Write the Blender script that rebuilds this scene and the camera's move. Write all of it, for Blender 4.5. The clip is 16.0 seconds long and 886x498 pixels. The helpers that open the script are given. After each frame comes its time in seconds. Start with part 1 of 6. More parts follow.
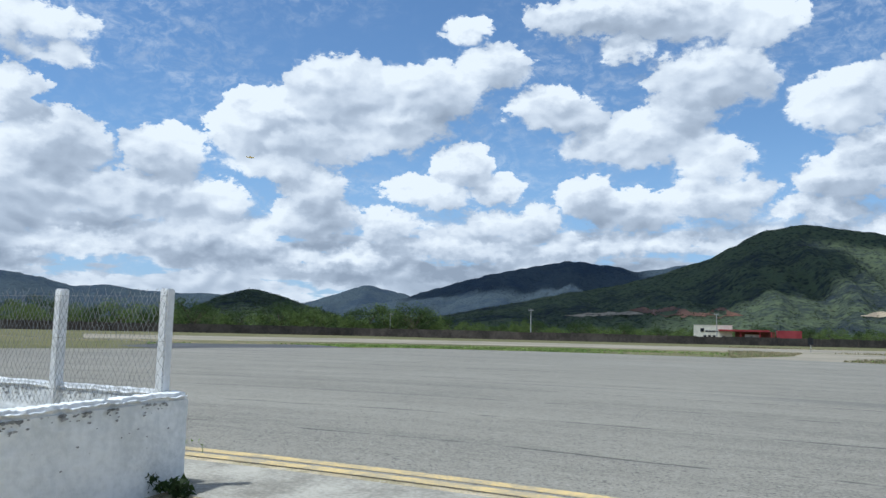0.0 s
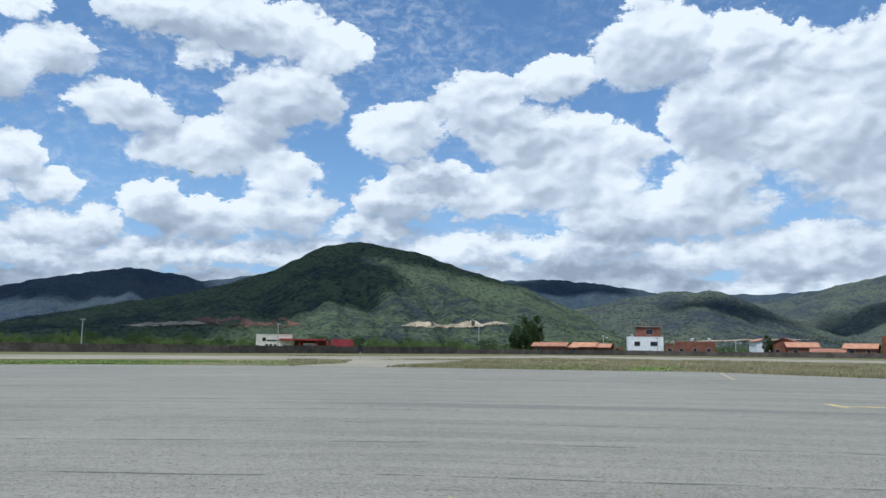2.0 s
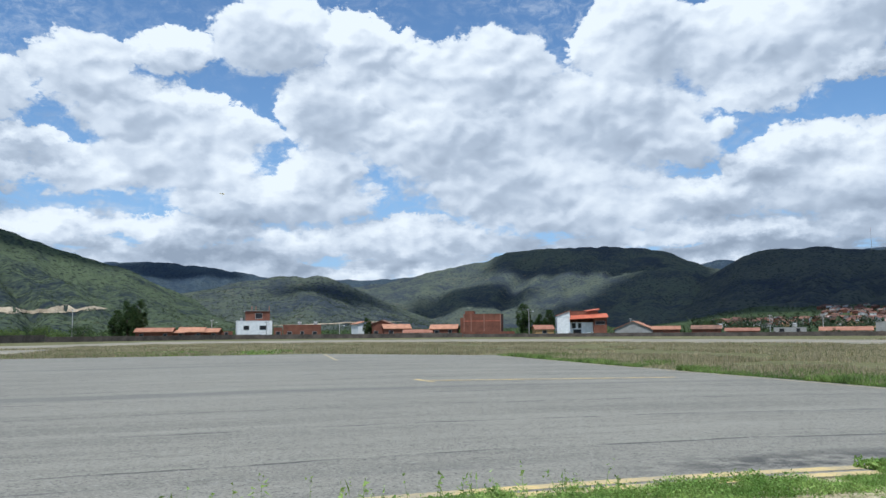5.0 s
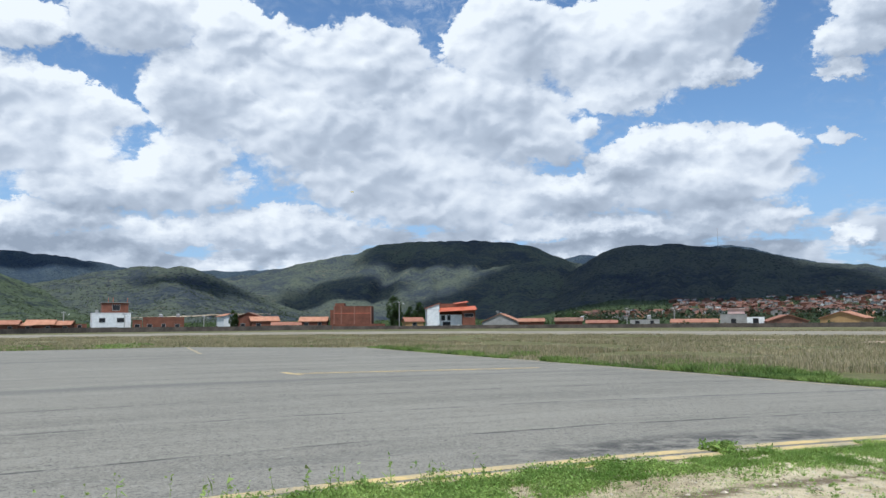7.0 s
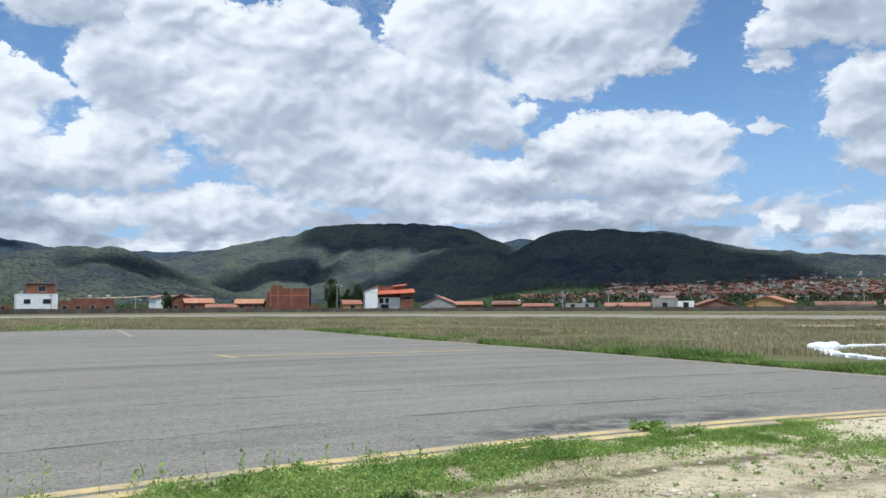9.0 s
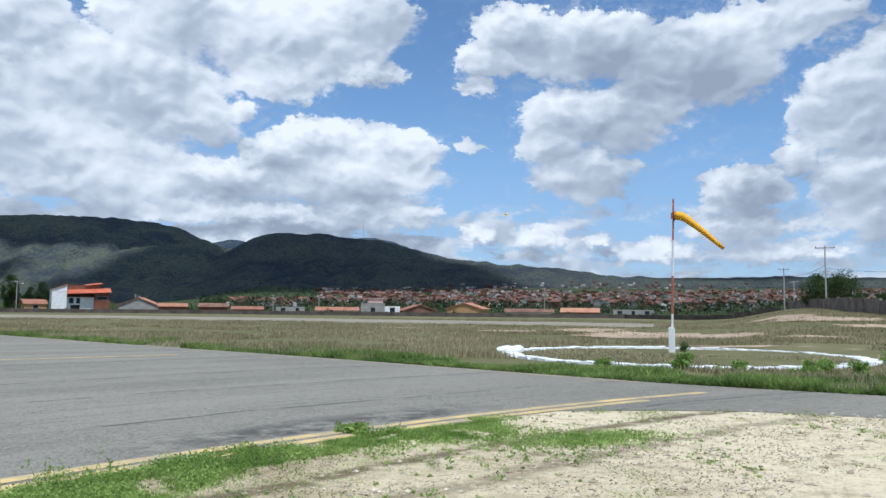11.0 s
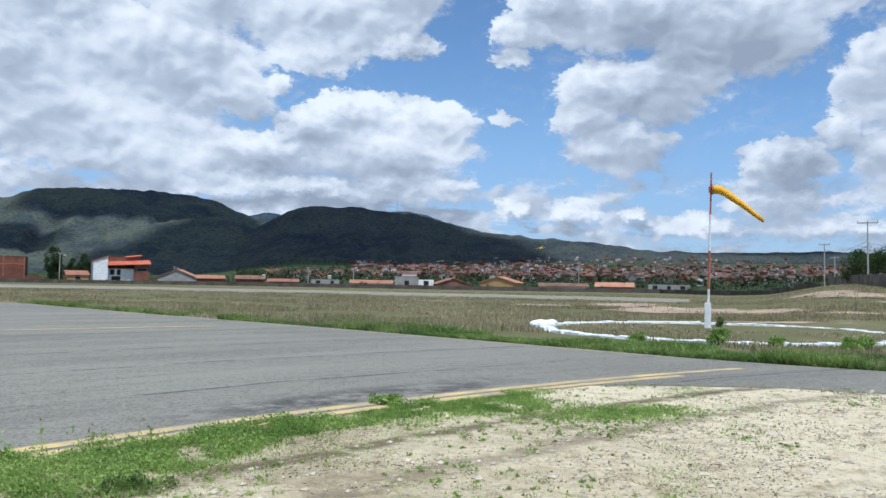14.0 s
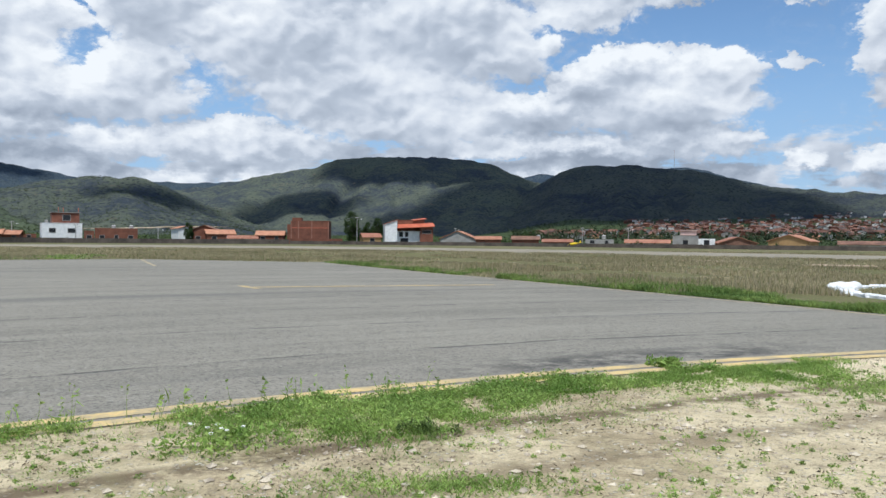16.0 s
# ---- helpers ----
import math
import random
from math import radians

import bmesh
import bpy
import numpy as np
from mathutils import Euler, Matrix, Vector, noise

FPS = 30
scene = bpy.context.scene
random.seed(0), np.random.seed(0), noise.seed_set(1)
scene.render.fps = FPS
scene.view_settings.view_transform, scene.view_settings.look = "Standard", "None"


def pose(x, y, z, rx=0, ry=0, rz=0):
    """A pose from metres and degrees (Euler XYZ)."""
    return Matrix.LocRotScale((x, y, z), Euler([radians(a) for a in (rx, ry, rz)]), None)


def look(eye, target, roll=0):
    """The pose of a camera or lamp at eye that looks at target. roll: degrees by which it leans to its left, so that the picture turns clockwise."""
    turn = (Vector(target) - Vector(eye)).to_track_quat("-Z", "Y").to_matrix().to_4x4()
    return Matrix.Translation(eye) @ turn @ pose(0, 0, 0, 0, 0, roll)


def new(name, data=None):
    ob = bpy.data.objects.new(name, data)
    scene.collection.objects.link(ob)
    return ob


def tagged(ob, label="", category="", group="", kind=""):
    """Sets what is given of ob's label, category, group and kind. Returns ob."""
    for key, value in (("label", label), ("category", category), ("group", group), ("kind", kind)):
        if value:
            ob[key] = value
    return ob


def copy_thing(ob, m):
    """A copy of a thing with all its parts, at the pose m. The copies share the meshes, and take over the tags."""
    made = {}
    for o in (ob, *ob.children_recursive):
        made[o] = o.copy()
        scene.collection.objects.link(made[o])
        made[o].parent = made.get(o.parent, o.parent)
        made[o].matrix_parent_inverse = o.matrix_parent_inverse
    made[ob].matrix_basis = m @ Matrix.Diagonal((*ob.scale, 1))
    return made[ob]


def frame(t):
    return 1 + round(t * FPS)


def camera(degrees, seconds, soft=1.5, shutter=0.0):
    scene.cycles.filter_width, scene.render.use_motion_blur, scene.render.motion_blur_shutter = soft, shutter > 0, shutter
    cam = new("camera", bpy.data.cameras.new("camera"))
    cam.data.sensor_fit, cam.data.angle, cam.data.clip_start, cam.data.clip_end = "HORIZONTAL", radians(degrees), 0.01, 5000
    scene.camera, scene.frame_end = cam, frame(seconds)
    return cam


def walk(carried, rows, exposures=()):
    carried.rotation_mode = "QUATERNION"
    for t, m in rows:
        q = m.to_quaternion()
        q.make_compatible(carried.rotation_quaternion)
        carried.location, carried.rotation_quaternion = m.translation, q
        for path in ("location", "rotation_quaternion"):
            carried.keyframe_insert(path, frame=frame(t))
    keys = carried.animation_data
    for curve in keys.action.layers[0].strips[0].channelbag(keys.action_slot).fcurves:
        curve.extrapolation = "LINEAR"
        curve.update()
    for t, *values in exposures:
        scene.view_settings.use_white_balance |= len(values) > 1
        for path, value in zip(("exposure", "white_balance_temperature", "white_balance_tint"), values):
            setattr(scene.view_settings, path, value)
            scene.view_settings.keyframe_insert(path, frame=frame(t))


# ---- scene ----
from mathutils.geometry import tessellate_polygon

EYE = 1.65


def view(yaw, pitch, roll):
    """Camera pose at the standing point: degrees clockwise from +y, degrees up, lean."""
    return pose(0, 0, EYE, 90 + pitch, 0, -yaw) @ pose(0, 0, 0, 0, 0, roll)


cam = camera(58.51, 16.0, soft=1.5)
walk(cam, [
    (0.0, view(-67.837, 5.811, 1.393)),
    (0.5, view(-56.580, 6.703, 0.982)),
    (1.0, view(-53.208, 6.781, 0.678)),
    (1.5, view(-45.172, 6.855, 0.681)),
    (2.0, view(-37.053, 7.060, 0.649)),
    (2.5, view(-32.186, 7.205, 0.125)),
    (3.0, view(-25.514, 7.385, -0.519)),
    (3.5, view(-21.570, 7.469, -0.788)),
    (4.0, view(-15.894, 7.145, -0.641)),
    (6.5, view(-3.298, 5.235, -0.674)),
    (7.0, view(0.000, 5.335, -0.535)),
    (7.5, view(0.374, 5.175, -0.347)),
    (8.0, view(0.030, 4.588, -0.165)),
    (8.5, view(2.355, 4.205, -0.079)),
    (9.0, view(4.431, 4.063, -0.306)),
    (9.5, view(9.400, 4.091, 0.066)),
    (10.0, view(16.487, 4.458, 0.159)),
    (12.5, view(28.095, 3.520, 0.783)),
    (13.0, view(28.294, 2.977, 0.429)),
    (13.5, view(25.911, 2.709, 0.477)),
    (14.0, view(22.632, 2.443, 0.948)),
    (14.5, view(16.630, 1.783, 1.228)),
    (15.0, view(14.313, 1.244, 1.213)),
    (15.5, view(11.446, 0.468, 0.734)),
    (16.0, view(3.016, -0.690, 0.480)),
], exposures=[(0, 0.0, 5700, 5), (4, 0.03, 5700, 5), (7, 0.05, 5880, 7), (10, 0.05, 5850, 7), (12.5, 0.03, 5620, 7), (14.2, 0.03, 5700, 7), (16, 0.04, 6050, 8)])


def polar(az, d, z=0.0):
    """A place by its bearing (clockwise from +y) and distance."""
    a = radians(az)
    return Vector((d * math.sin(a), d * math.cos(a), z))


def at_el(az, el, d):
    return polar(az, d, EYE + d * math.tan(radians(el)))


# ---------------------------------------------------------------- light
SUN_AZ, SUN_EL = 183.0, 66.0
sun_data = bpy.data.lights.new("sun", "SUN")
sun_data.energy, sun_data.angle, sun_data.color = 3.9, radians(1.2), (1.0, 0.965, 0.91)
sun = new("sun", sun_data)
sun.matrix_world = look(polar(SUN_AZ, 100 * math.cos(radians(SUN_EL)), 100 * math.sin(radians(SUN_EL))), (0, 0, 0))
scene.view_settings.exposure = 0.0

world = bpy.data.worlds.new("sky")
scene.world = world
world.use_nodes = True
wt = world.node_tree
wt.nodes.clear()


def node(tree, kind, **sets):
    n = tree.nodes.new(kind)
    for key, value in sets.items():
        setattr(n, key, value)
    return n


def put(tree, socket, value):
    """Link a socket or set a value."""
    if isinstance(value, bpy.types.NodeSocket):
        tree.links.new(value, socket)
    elif value is not None:
        socket.default_value = value


def mth(tree, op, a, b=None, c=None, clamp=False):
    n = node(tree, "ShaderNodeMath", operation=op, use_clamp=clamp)
    for i, v in enumerate((a, b, c)):
        put(tree, n.inputs[i], v)
    return n.outputs[0]


def vec(tree, op, a, b=None, c=None):
    n = node(tree, "ShaderNodeVectorMath", operation=op)
    for i, v in enumerate((a, b, c)):
        put(tree, n.inputs[i], v)
    return n.outputs["Value"] if op in ("DOT_PRODUCT", "LENGTH") else n.outputs[0]


def noise_tex(tree, vector, scale, detail=4.0, rough=0.55, color=False):
    n = node(tree, "ShaderNodeTexNoise")
    put(tree, n.inputs["Vector"], vector)
    n.inputs["Scale"].default_value, n.inputs["Detail"].default_value = scale, detail
    n.inputs["Roughness"].default_value = rough
    return n.outputs["Color" if color else 0]


def ramp(tree, value, *stops):
    n = node(tree, "ShaderNodeValToRGB")
    put(tree, n.inputs[0], value)
    while len(n.color_ramp.elements) < len(stops):
        n.color_ramp.elements.new(0.5)
    for e, (p, c) in zip(n.color_ramp.elements, stops):
        e.position = p
        e.color = (c, c, c, 1) if isinstance(c, (int, float)) else (*c, 1)
    return n.outputs[0]


def span(tree, value, lo, hi, a=0.0, b=1.0, smooth=True):
    n = node(tree, "ShaderNodeMapRange", interpolation_type="SMOOTHSTEP" if smooth else "LINEAR")
    for i, v in enumerate((value, lo, hi, a, b)):
        put(tree, n.inputs[i], v)
    return n.outputs[0]


def mixc(tree, fac, a, b, blend="MIX"):
    n = node(tree, "ShaderNodeMix", data_type="RGBA", blend_type=blend)
    put(tree, n.inputs[0], fac)
    put(tree, n.inputs[6], a if isinstance(a, bpy.types.NodeSocket) else (*a, 1))
    put(tree, n.inputs[7], b if isinstance(b, bpy.types.NodeSocket) else (*b, 1))
    return n.outputs[2]


# cumulus heaps: bearing, height and half sizes in degrees, thickness
heaps = []


def puff(az, el, rx, ry, thick):
    heaps.append((az, el, rx, ry, thick))


puff(-96.3, 18.8, 5.5, 1.8, 0.6)
puff(-94.5, 17.2, 4.6, 1.3, 0.55)
puff(-97.2, 14.1, 2.0, 2.7, 1)
puff(-94.7, 11.2, 4.7, 3.1, 1)
puff(-96.8, 8.0, 4.0, 3.7, 0.9)
puff(-87.4, 11.6, 3.7, 2.3, 0.9)
puff(-80.6, 15.3, 3.9, 1.7, 1)
puff(-82.5, 13.4, 3.1, 2.7, 1)
puff(-75.4, 16.5, 5.4, 3.2, 1)
puff(-77.3, 13.4, 6.5, 2.5, 1)
puff(-69.1, 17.1, 5.4, 2.7, 1)
puff(-71.6, 14.7, 5.3, 2.5, 1)
puff(-64.1, 18.8, 3.6, 2.0, 1)
puff(-80.4, 11.4, 4.9, 1.7, 0.9)
puff(-66.5, 21.1, 2.1, 1.4, 0.7)
puff(-60.3, 16.0, 3.9, 2.1, 1)
puff(-58.7, 15.1, 3.1, 1.6, 0.9)
puff(-57.1, 22.1, 5.6, 2.0, 1)
puff(-51.1, 22.0, 8.1, 2.5, 1)
puff(-45.5, 20.8, 4.0, 2.1, 0.9)
puff(-54.7, 19.9, 2.7, 1.4, 0.8)
puff(-48.8, 17.5, 5.4, 3.1, 1)
puff(-51.1, 15.1, 3.3, 2.0, 1)
puff(-53.9, 13.5, 7.0, 2.5, 1)
puff(-48.9, 12.0, 4.1, 2.1, 0.9)
puff(-66.3, 12.0, 2.6, 2.1, 1)
puff(-68.9, 9.9, 4.6, 1.7, 1)
puff(-64.0, 10.4, 2.6, 1.6, 0.9)
puff(-71.7, 7.4, 3.2, 1.7, 0.9)
puff(-77.2, 10.0, 3.0, 2.0, 0.9)
puff(-77.1, 7.8, 4.4, 2.0, 0.8)
puff(-87.2, 8.5, 6.4, 2.5, 0.9)
puff(-92.5, 8.5, 6.0, 2.5, 0.9)
puff(-84.1, 6.2, 6.4, 1.7, 0.8)
puff(-94.0, 5.2, 6.4, 1.5, 0.8)
puff(-57.4, 9.6, 3.0, 1.8, 1)
puff(-53.9, 8.6, 5.2, 2.0, 0.9)
puff(-48.7, 9.5, 4.6, 2.0, 1)
puff(-63.1, 7.8, 5.2, 1.7, 0.8)
puff(-55.8, 6.2, 8.4, 1.5, 0.8)
puff(-67.2, 5.7, 6.4, 1.5, 0.8)
puff(-75.3, 5.0, 5.6, 1.3, 0.7)
puff(-40.4, 15.4, 4.5, 2.5, 1)
puff(-34.2, 17.2, 4.4, 3.0, 1)
puff(-29.0, 18.8, 3.6, 2.0, 1)
puff(-30.3, 15.1, 6.6, 2.7, 1)
puff(-26.1, 13.9, 6.6, 2.5, 1)
puff(-21.8, 20.7, 5.3, 3.8, 1)
puff(-17.5, 15.8, 4.5, 4.9, 1)
puff(-15.8, 19.8, 3.6, 3.8, 1)
puff(-38.3, 12.6, 3.9, 1.6, 1)
puff(-40.4, 10.6, 4.4, 2.0, 1)
puff(-34.3, 10.9, 5.3, 2.1, 0.9)
puff(-27.2, 11.6, 6.1, 2.5, 1)
puff(-22.9, 9.3, 8.5, 2.0, 0.9)
puff(-18.0, 11.6, 4.1, 2.5, 1)
puff(-42.5, 8.5, 4.4, 1.3, 0.8)
puff(-36.3, 6.9, 6.4, 1.5, 0.8)
puff(-26.6, 7.1, 8.4, 1.7, 0.8)
puff(-18.2, 6.5, 6.0, 1.7, 0.8)
puff(-21.1, 20.8, 5.0, 3.4, 1)
puff(-13.9, 20.1, 3.6, 2.1, 1)
puff(-27.9, 19.2, 3.2, 1.7, 1)
puff(-16.6, 15.9, 4.8, 2.9, 1)
puff(-11.9, 18.1, 5.2, 3.4, 1)
puff(-5.9, 18.3, 6.7, 3.7, 1)
puff(-8.5, 13.9, 10.6, 4.1, 1)
puff(1.5, 14.9, 10.7, 4.5, 1)
puff(5.3, 19.4, 6.7, 3.5, 1)
puff(-2.8, 10.9, 12.6, 3.3, 0.95)
puff(-27.5, 15.4, 3.5, 1.9, 1)
puff(-28.7, 12.4, 6.3, 2.9, 1)
puff(-18.8, 9.7, 6.5, 2.5, 0.9)
puff(-12.7, 6.9, 10.4, 2.0, 0.8)
puff(0.7, 8.5, 10.5, 2.5, 0.9)
puff(13.2, 19.2, 9.7, 4.3, 1)
puff(5.0, 20.4, 5.3, 3.8, 1)
puff(18.1, 20.2, 5.7, 3.5, 1)
puff(18.8, 16.8, 4.4, 1.3, 0.9)
puff(13.1, 16.0, 5.4, 2.0, 1)
puff(7.0, 13.2, 5.3, 2.5, 1)
puff(16.1, 12.1, 4.3, 2.0, 1)
puff(14.1, 10.9, 5.1, 2.0, 1)
puff(21.5, 11.2, 4.7, 2.5, 1)
puff(17.9, 9.4, 8.5, 2.5, 1)
puff(8.9, 9.2, 8.5, 2.0, 0.9)
puff(20.0, 7.0, 6.4, 1.7, 0.9)
puff(8.8, 6.8, 10.4, 1.3, 0.8)
puff(27.6, 15.7, 2.3, 1.0, 0.7)
puff(28.7, 17.9, 4.0, 2.1, 0.9)
puff(34.8, 18.7, 8.0, 3.1, 1)
puff(42.8, 16.9, 7.9, 3.8, 1)
puff(30.4, 19.9, 4.4, 2.1, 1)
puff(36.8, 13.8, 7.8, 3.0, 1)
puff(35.2, 9.9, 4.6, 2.5, 1)
puff(32.8, 11.9, 3.5, 2.5, 0.9)
puff(27.5, 15.8, 1.6, 0.8, 0.7)
puff(49.2, 18.9, 6.7, 2.5, 0.8)
puff(53.9, 12.9, 6.5, 4.6, 1)
puff(56.3, 16.3, 4.3, 3.4, 1)
puff(53.8, 8.5, 5.0, 2.9, 1)
puff(46.2, 8.3, 3.8, 2.1, 1)
puff(49.5, 10.4, 2.4, 2.0, 0.8)
puff(55.3, 6.3, 6.4, 2.5, 0.9)
puff(45.8, 5.8, 5.2, 1.7, 0.8)
puff(32.0, 5.3, 2.2, 1.2, 0.8)
puff(27.5, 5.5, 1.5, 0.8, 0.8)
puff(36.3, 4.9, 1.1, 0.7, 0.9)
puff(40.8, 4.2, 3.6, 1.0, 0.7)
puff(48.4, 4.2, 6.4, 1.2, 0.7)
puff(27.0, 11.8, 1.7, 0.8, 0.6)

cloud_group = bpy.data.node_groups.new("cloud_heaps", "ShaderNodeTree")
cloud_group.interface.new_socket("Place", in_out="INPUT", socket_type="NodeSocketVector")
cloud_group.interface.new_socket("Density", in_out="OUTPUT", socket_type="NodeSocketFloat")
gi, go = cloud_group.nodes.new("NodeGroupInput"), cloud_group.nodes.new("NodeGroupOutput")
total = None
for az, el, rx, ry, thick in heaps:
    q = vec(cloud_group, "MULTIPLY_ADD", gi.outputs[0], (1 / rx, 1 / ry, 0), (-az / rx, -el / ry, 0))
    w = mth(cloud_group, "MULTIPLY_ADD", vec(cloud_group, "DOT_PRODUCT", q, q), -thick, thick, clamp=True)
    total = w if total is None else mth(cloud_group, "SMOOTH_MAX", total, w, 0.12)
cloud_group.links.new(total, go.inputs[0])

coord = node(wt, "ShaderNodeTexCoord").outputs["Generated"]
sep = node(wt, "ShaderNodeSeparateXYZ")
put(wt, sep.inputs[0], vec(wt, "NORMALIZE", coord))
w_az = mth(wt, "MULTIPLY", mth(wt, "ARCTAN2", sep.outputs[0], sep.outputs[1]), 57.2958)
w_el = mth(wt, "MULTIPLY", mth(wt, "ARCSINE", sep.outputs[2]), 57.2958)
comb = node(wt, "ShaderNodeCombineXYZ")
put(wt, comb.inputs[0], w_az), put(wt, comb.inputs[1], w_el)
place = comb.outputs[0]
squash = vec(wt, "MULTIPLY", place, (1.0, 1.5, 1.0))
# ragged, billowing outlines
SUNWARD = (-0.55, 1.0, 0)


def lumps(where, scale):
    """Rounded heads with sharp creases between them."""
    n = mth(wt, "MULTIPLY_ADD", noise_tex(wt, where, scale, 0.0), 2.0, -1.0)
    return mth(wt, "SQRT", mth(wt, "MULTIPLY_ADD", n, n, 0.012))


def cauliflower(where):
    """Billowing relief of a cumulus: its broad heads, and all down to small knobs."""
    total, heads = None, None
    for scale, share in ((0.12, 0.75), (0.27, 0.60), (0.62, 0.36), (1.4, 0.20), (3.1, 0.12)):
        b = mth(wt, "MULTIPLY", lumps(where, scale), share)
        total = b if total is None else mth(wt, "ADD", total, b)
        heads = total if scale < 1.0 else heads
    return total, heads


def sway_of(where):
    """The drift that tears the outlines: broad and fine."""
    flat = vec(wt, "MULTIPLY", where, (1.0, 1.45, 1.0))
    w1 = vec(wt, "SUBTRACT", noise_tex(wt, flat, 0.26, 3.0, 0.6, color=True), (0.5, 0.5, 0.5))
    w2 = vec(wt, "SUBTRACT", noise_tex(wt, flat, 0.9, 5.0, 0.65, color=True), (0.5, 0.5, 0.5))
    return flat, w1, w2


def heap_at(where, w1, w2):
    g = node(wt, "ShaderNodeGroup", node_tree=cloud_group)
    put(wt, g.inputs[0], vec(wt, "MULTIPLY_ADD", w2, (2.5, 1.9, 0), vec(wt, "MULTIPLY_ADD", w1, (3.0, 2.1, 0), where)))
    return g.outputs[0]


broad = noise_tex(wt, squash, 0.055, 5.0, 0.6)
# the same kind of cover goes on above and behind
beyond = mth(wt, "MAXIMUM", span(wt, w_el, 22, 29), mth(wt, "MAXIMUM", span(wt, w_az, 58, 66), span(wt, w_az, -99, -106)))
cover = mth(wt, "MULTIPLY", span(wt, broad, 0.44, 0.62), beyond)
flat0, w1, w2 = sway_of(place)
knobbed = vec(wt, "MULTIPLY_ADD", w2, (0.5, 0.5, 0), vec(wt, "MULTIPLY_ADD", w1, (1.6, 1.6, 0), flat0))
heap, heap_up = heap_at(place, w1, w2), heap_at(vec(wt, "ADD", place, SUNWARD), w1, w2)
(knob, head), (knob_up, head_up) = cauliflower(knobbed), cauliflower(vec(wt, "ADD", knobbed, (-0.35, 0.75, 0)))
# long low banks over the horizon
bank = noise_tex(wt, vec(wt, "MULTIPLY", place, (0.10, 0.42, 1.0)), 1.0, 5.0, 0.58)
low = mth(wt, "MULTIPLY", mth(wt, "MULTIPLY", span(wt, w_el, 11.0, 5.0), span(wt, bank, 0.30, 0.54)), span(wt, w_az, 36, 14, 0.55, 1.0))
dens = mth(wt, "MAXIMUM", mth(wt, "MAXIMUM", heap, cover), mth(wt, "MULTIPLY", low, 0.8))
thick = mth(wt, "MULTIPLY_ADD", mth(wt, "MULTIPLY_ADD", knob, 0.52, -0.36), span(wt, dens, 0.10, 0.24), dens)
# crisp heads, frayed and veiled feet
wisp = noise_tex(wt, vec(wt, "MULTIPLY_ADD", w1, (4.0, 2.0, 0), flat0), 0.8, 7.0, 0.68)
soft = span(wt, mth(wt, "SUBTRACT", heap, heap_up), -0.15, 0.20, 0.34, 0.15)
alpha = span(wt, mth(wt, "MULTIPLY_ADD", mth(wt, "SUBTRACT", wisp, 0.5), mth(wt, "MULTIPLY", span(wt, dens, 0.10, 0.24), 0.45), thick), 0.11, mth(wt, "ADD", soft, 0.11))
veil = mth(wt, "MULTIPLY", mth(wt, "MULTIPLY", span(wt, wisp, 0.45, 0.75), span(wt, dens, 0.09, 0.20)), 0.5)
alpha = mth(wt, "MAXIMUM", alpha, veil)
# thin streaks of high cloud in the blue
alpha = mth(wt, "MAXIMUM", alpha, mth(wt, "MULTIPLY", mth(wt, "MULTIPLY", span(wt, wisp, 0.40, 0.72), span(wt, broad, 0.40, 0.60)), 0.40))
tone = mth(wt, "MULTIPLY_ADD", mth(wt, "SUBTRACT", heap, heap_up), 0.80, 0.69)
tone = mth(wt, "MULTIPLY_ADD", mth(wt, "SUBTRACT", head, head_up), 0.62, tone)
tone = mth(wt, "MULTIPLY_ADD", mth(wt, "SUBTRACT", knob, knob_up), 0.30, tone)
tone = mth(wt, "MULTIPLY_ADD", span(wt, thick, 0.35, 1.05), -0.24, tone)
tone = mth(wt, "MULTIPLY_ADD", mth(wt, "SUBTRACT", noise_tex(wt, squash, 0.10, 4.0, 0.55), 0.5), 1.5, tone)
tone = mth(wt, "MULTIPLY_ADD", span(wt, w_az, 8, 40), -0.25, tone)
tone = mth(wt, "MULTIPLY_ADD", low, -0.10, tone)
cloud_col = ramp(wt, tone, (0.0, (0.33, 0.37, 0.44)), (0.40, (0.50, 0.54, 0.61)), (0.64, (0.69, 0.715, 0.765)), (0.97, (0.91, 0.91, 0.91)))
sky = node(wt, "ShaderNodeTexSky", sky_type="NISHITA", sun_disc=False)
sky.sun_elevation, sky.sun_rotation = radians(SUN_EL), radians(SUN_AZ)
sky.air_density, sky.dust_density, sky.ozone_density = 1.0, 0.1, 2.0
blue = vec(wt, "MULTIPLY", sky.outputs[0], (0.102, 0.111, 0.119))
final = mixc(wt, alpha, mixc(wt, span(wt, w_el, 15, 3, 0.0, 0.62), blue, (0.30, 0.44, 0.68)), cloud_col)
bg = node(wt, "ShaderNodeBackground")
put(wt, bg.inputs[0], final)
bg.inputs[1].default_value = 1.0
wo = node(wt, "ShaderNodeOutputWorld")
wt.links.new(bg.outputs[0], wo.inputs[0])


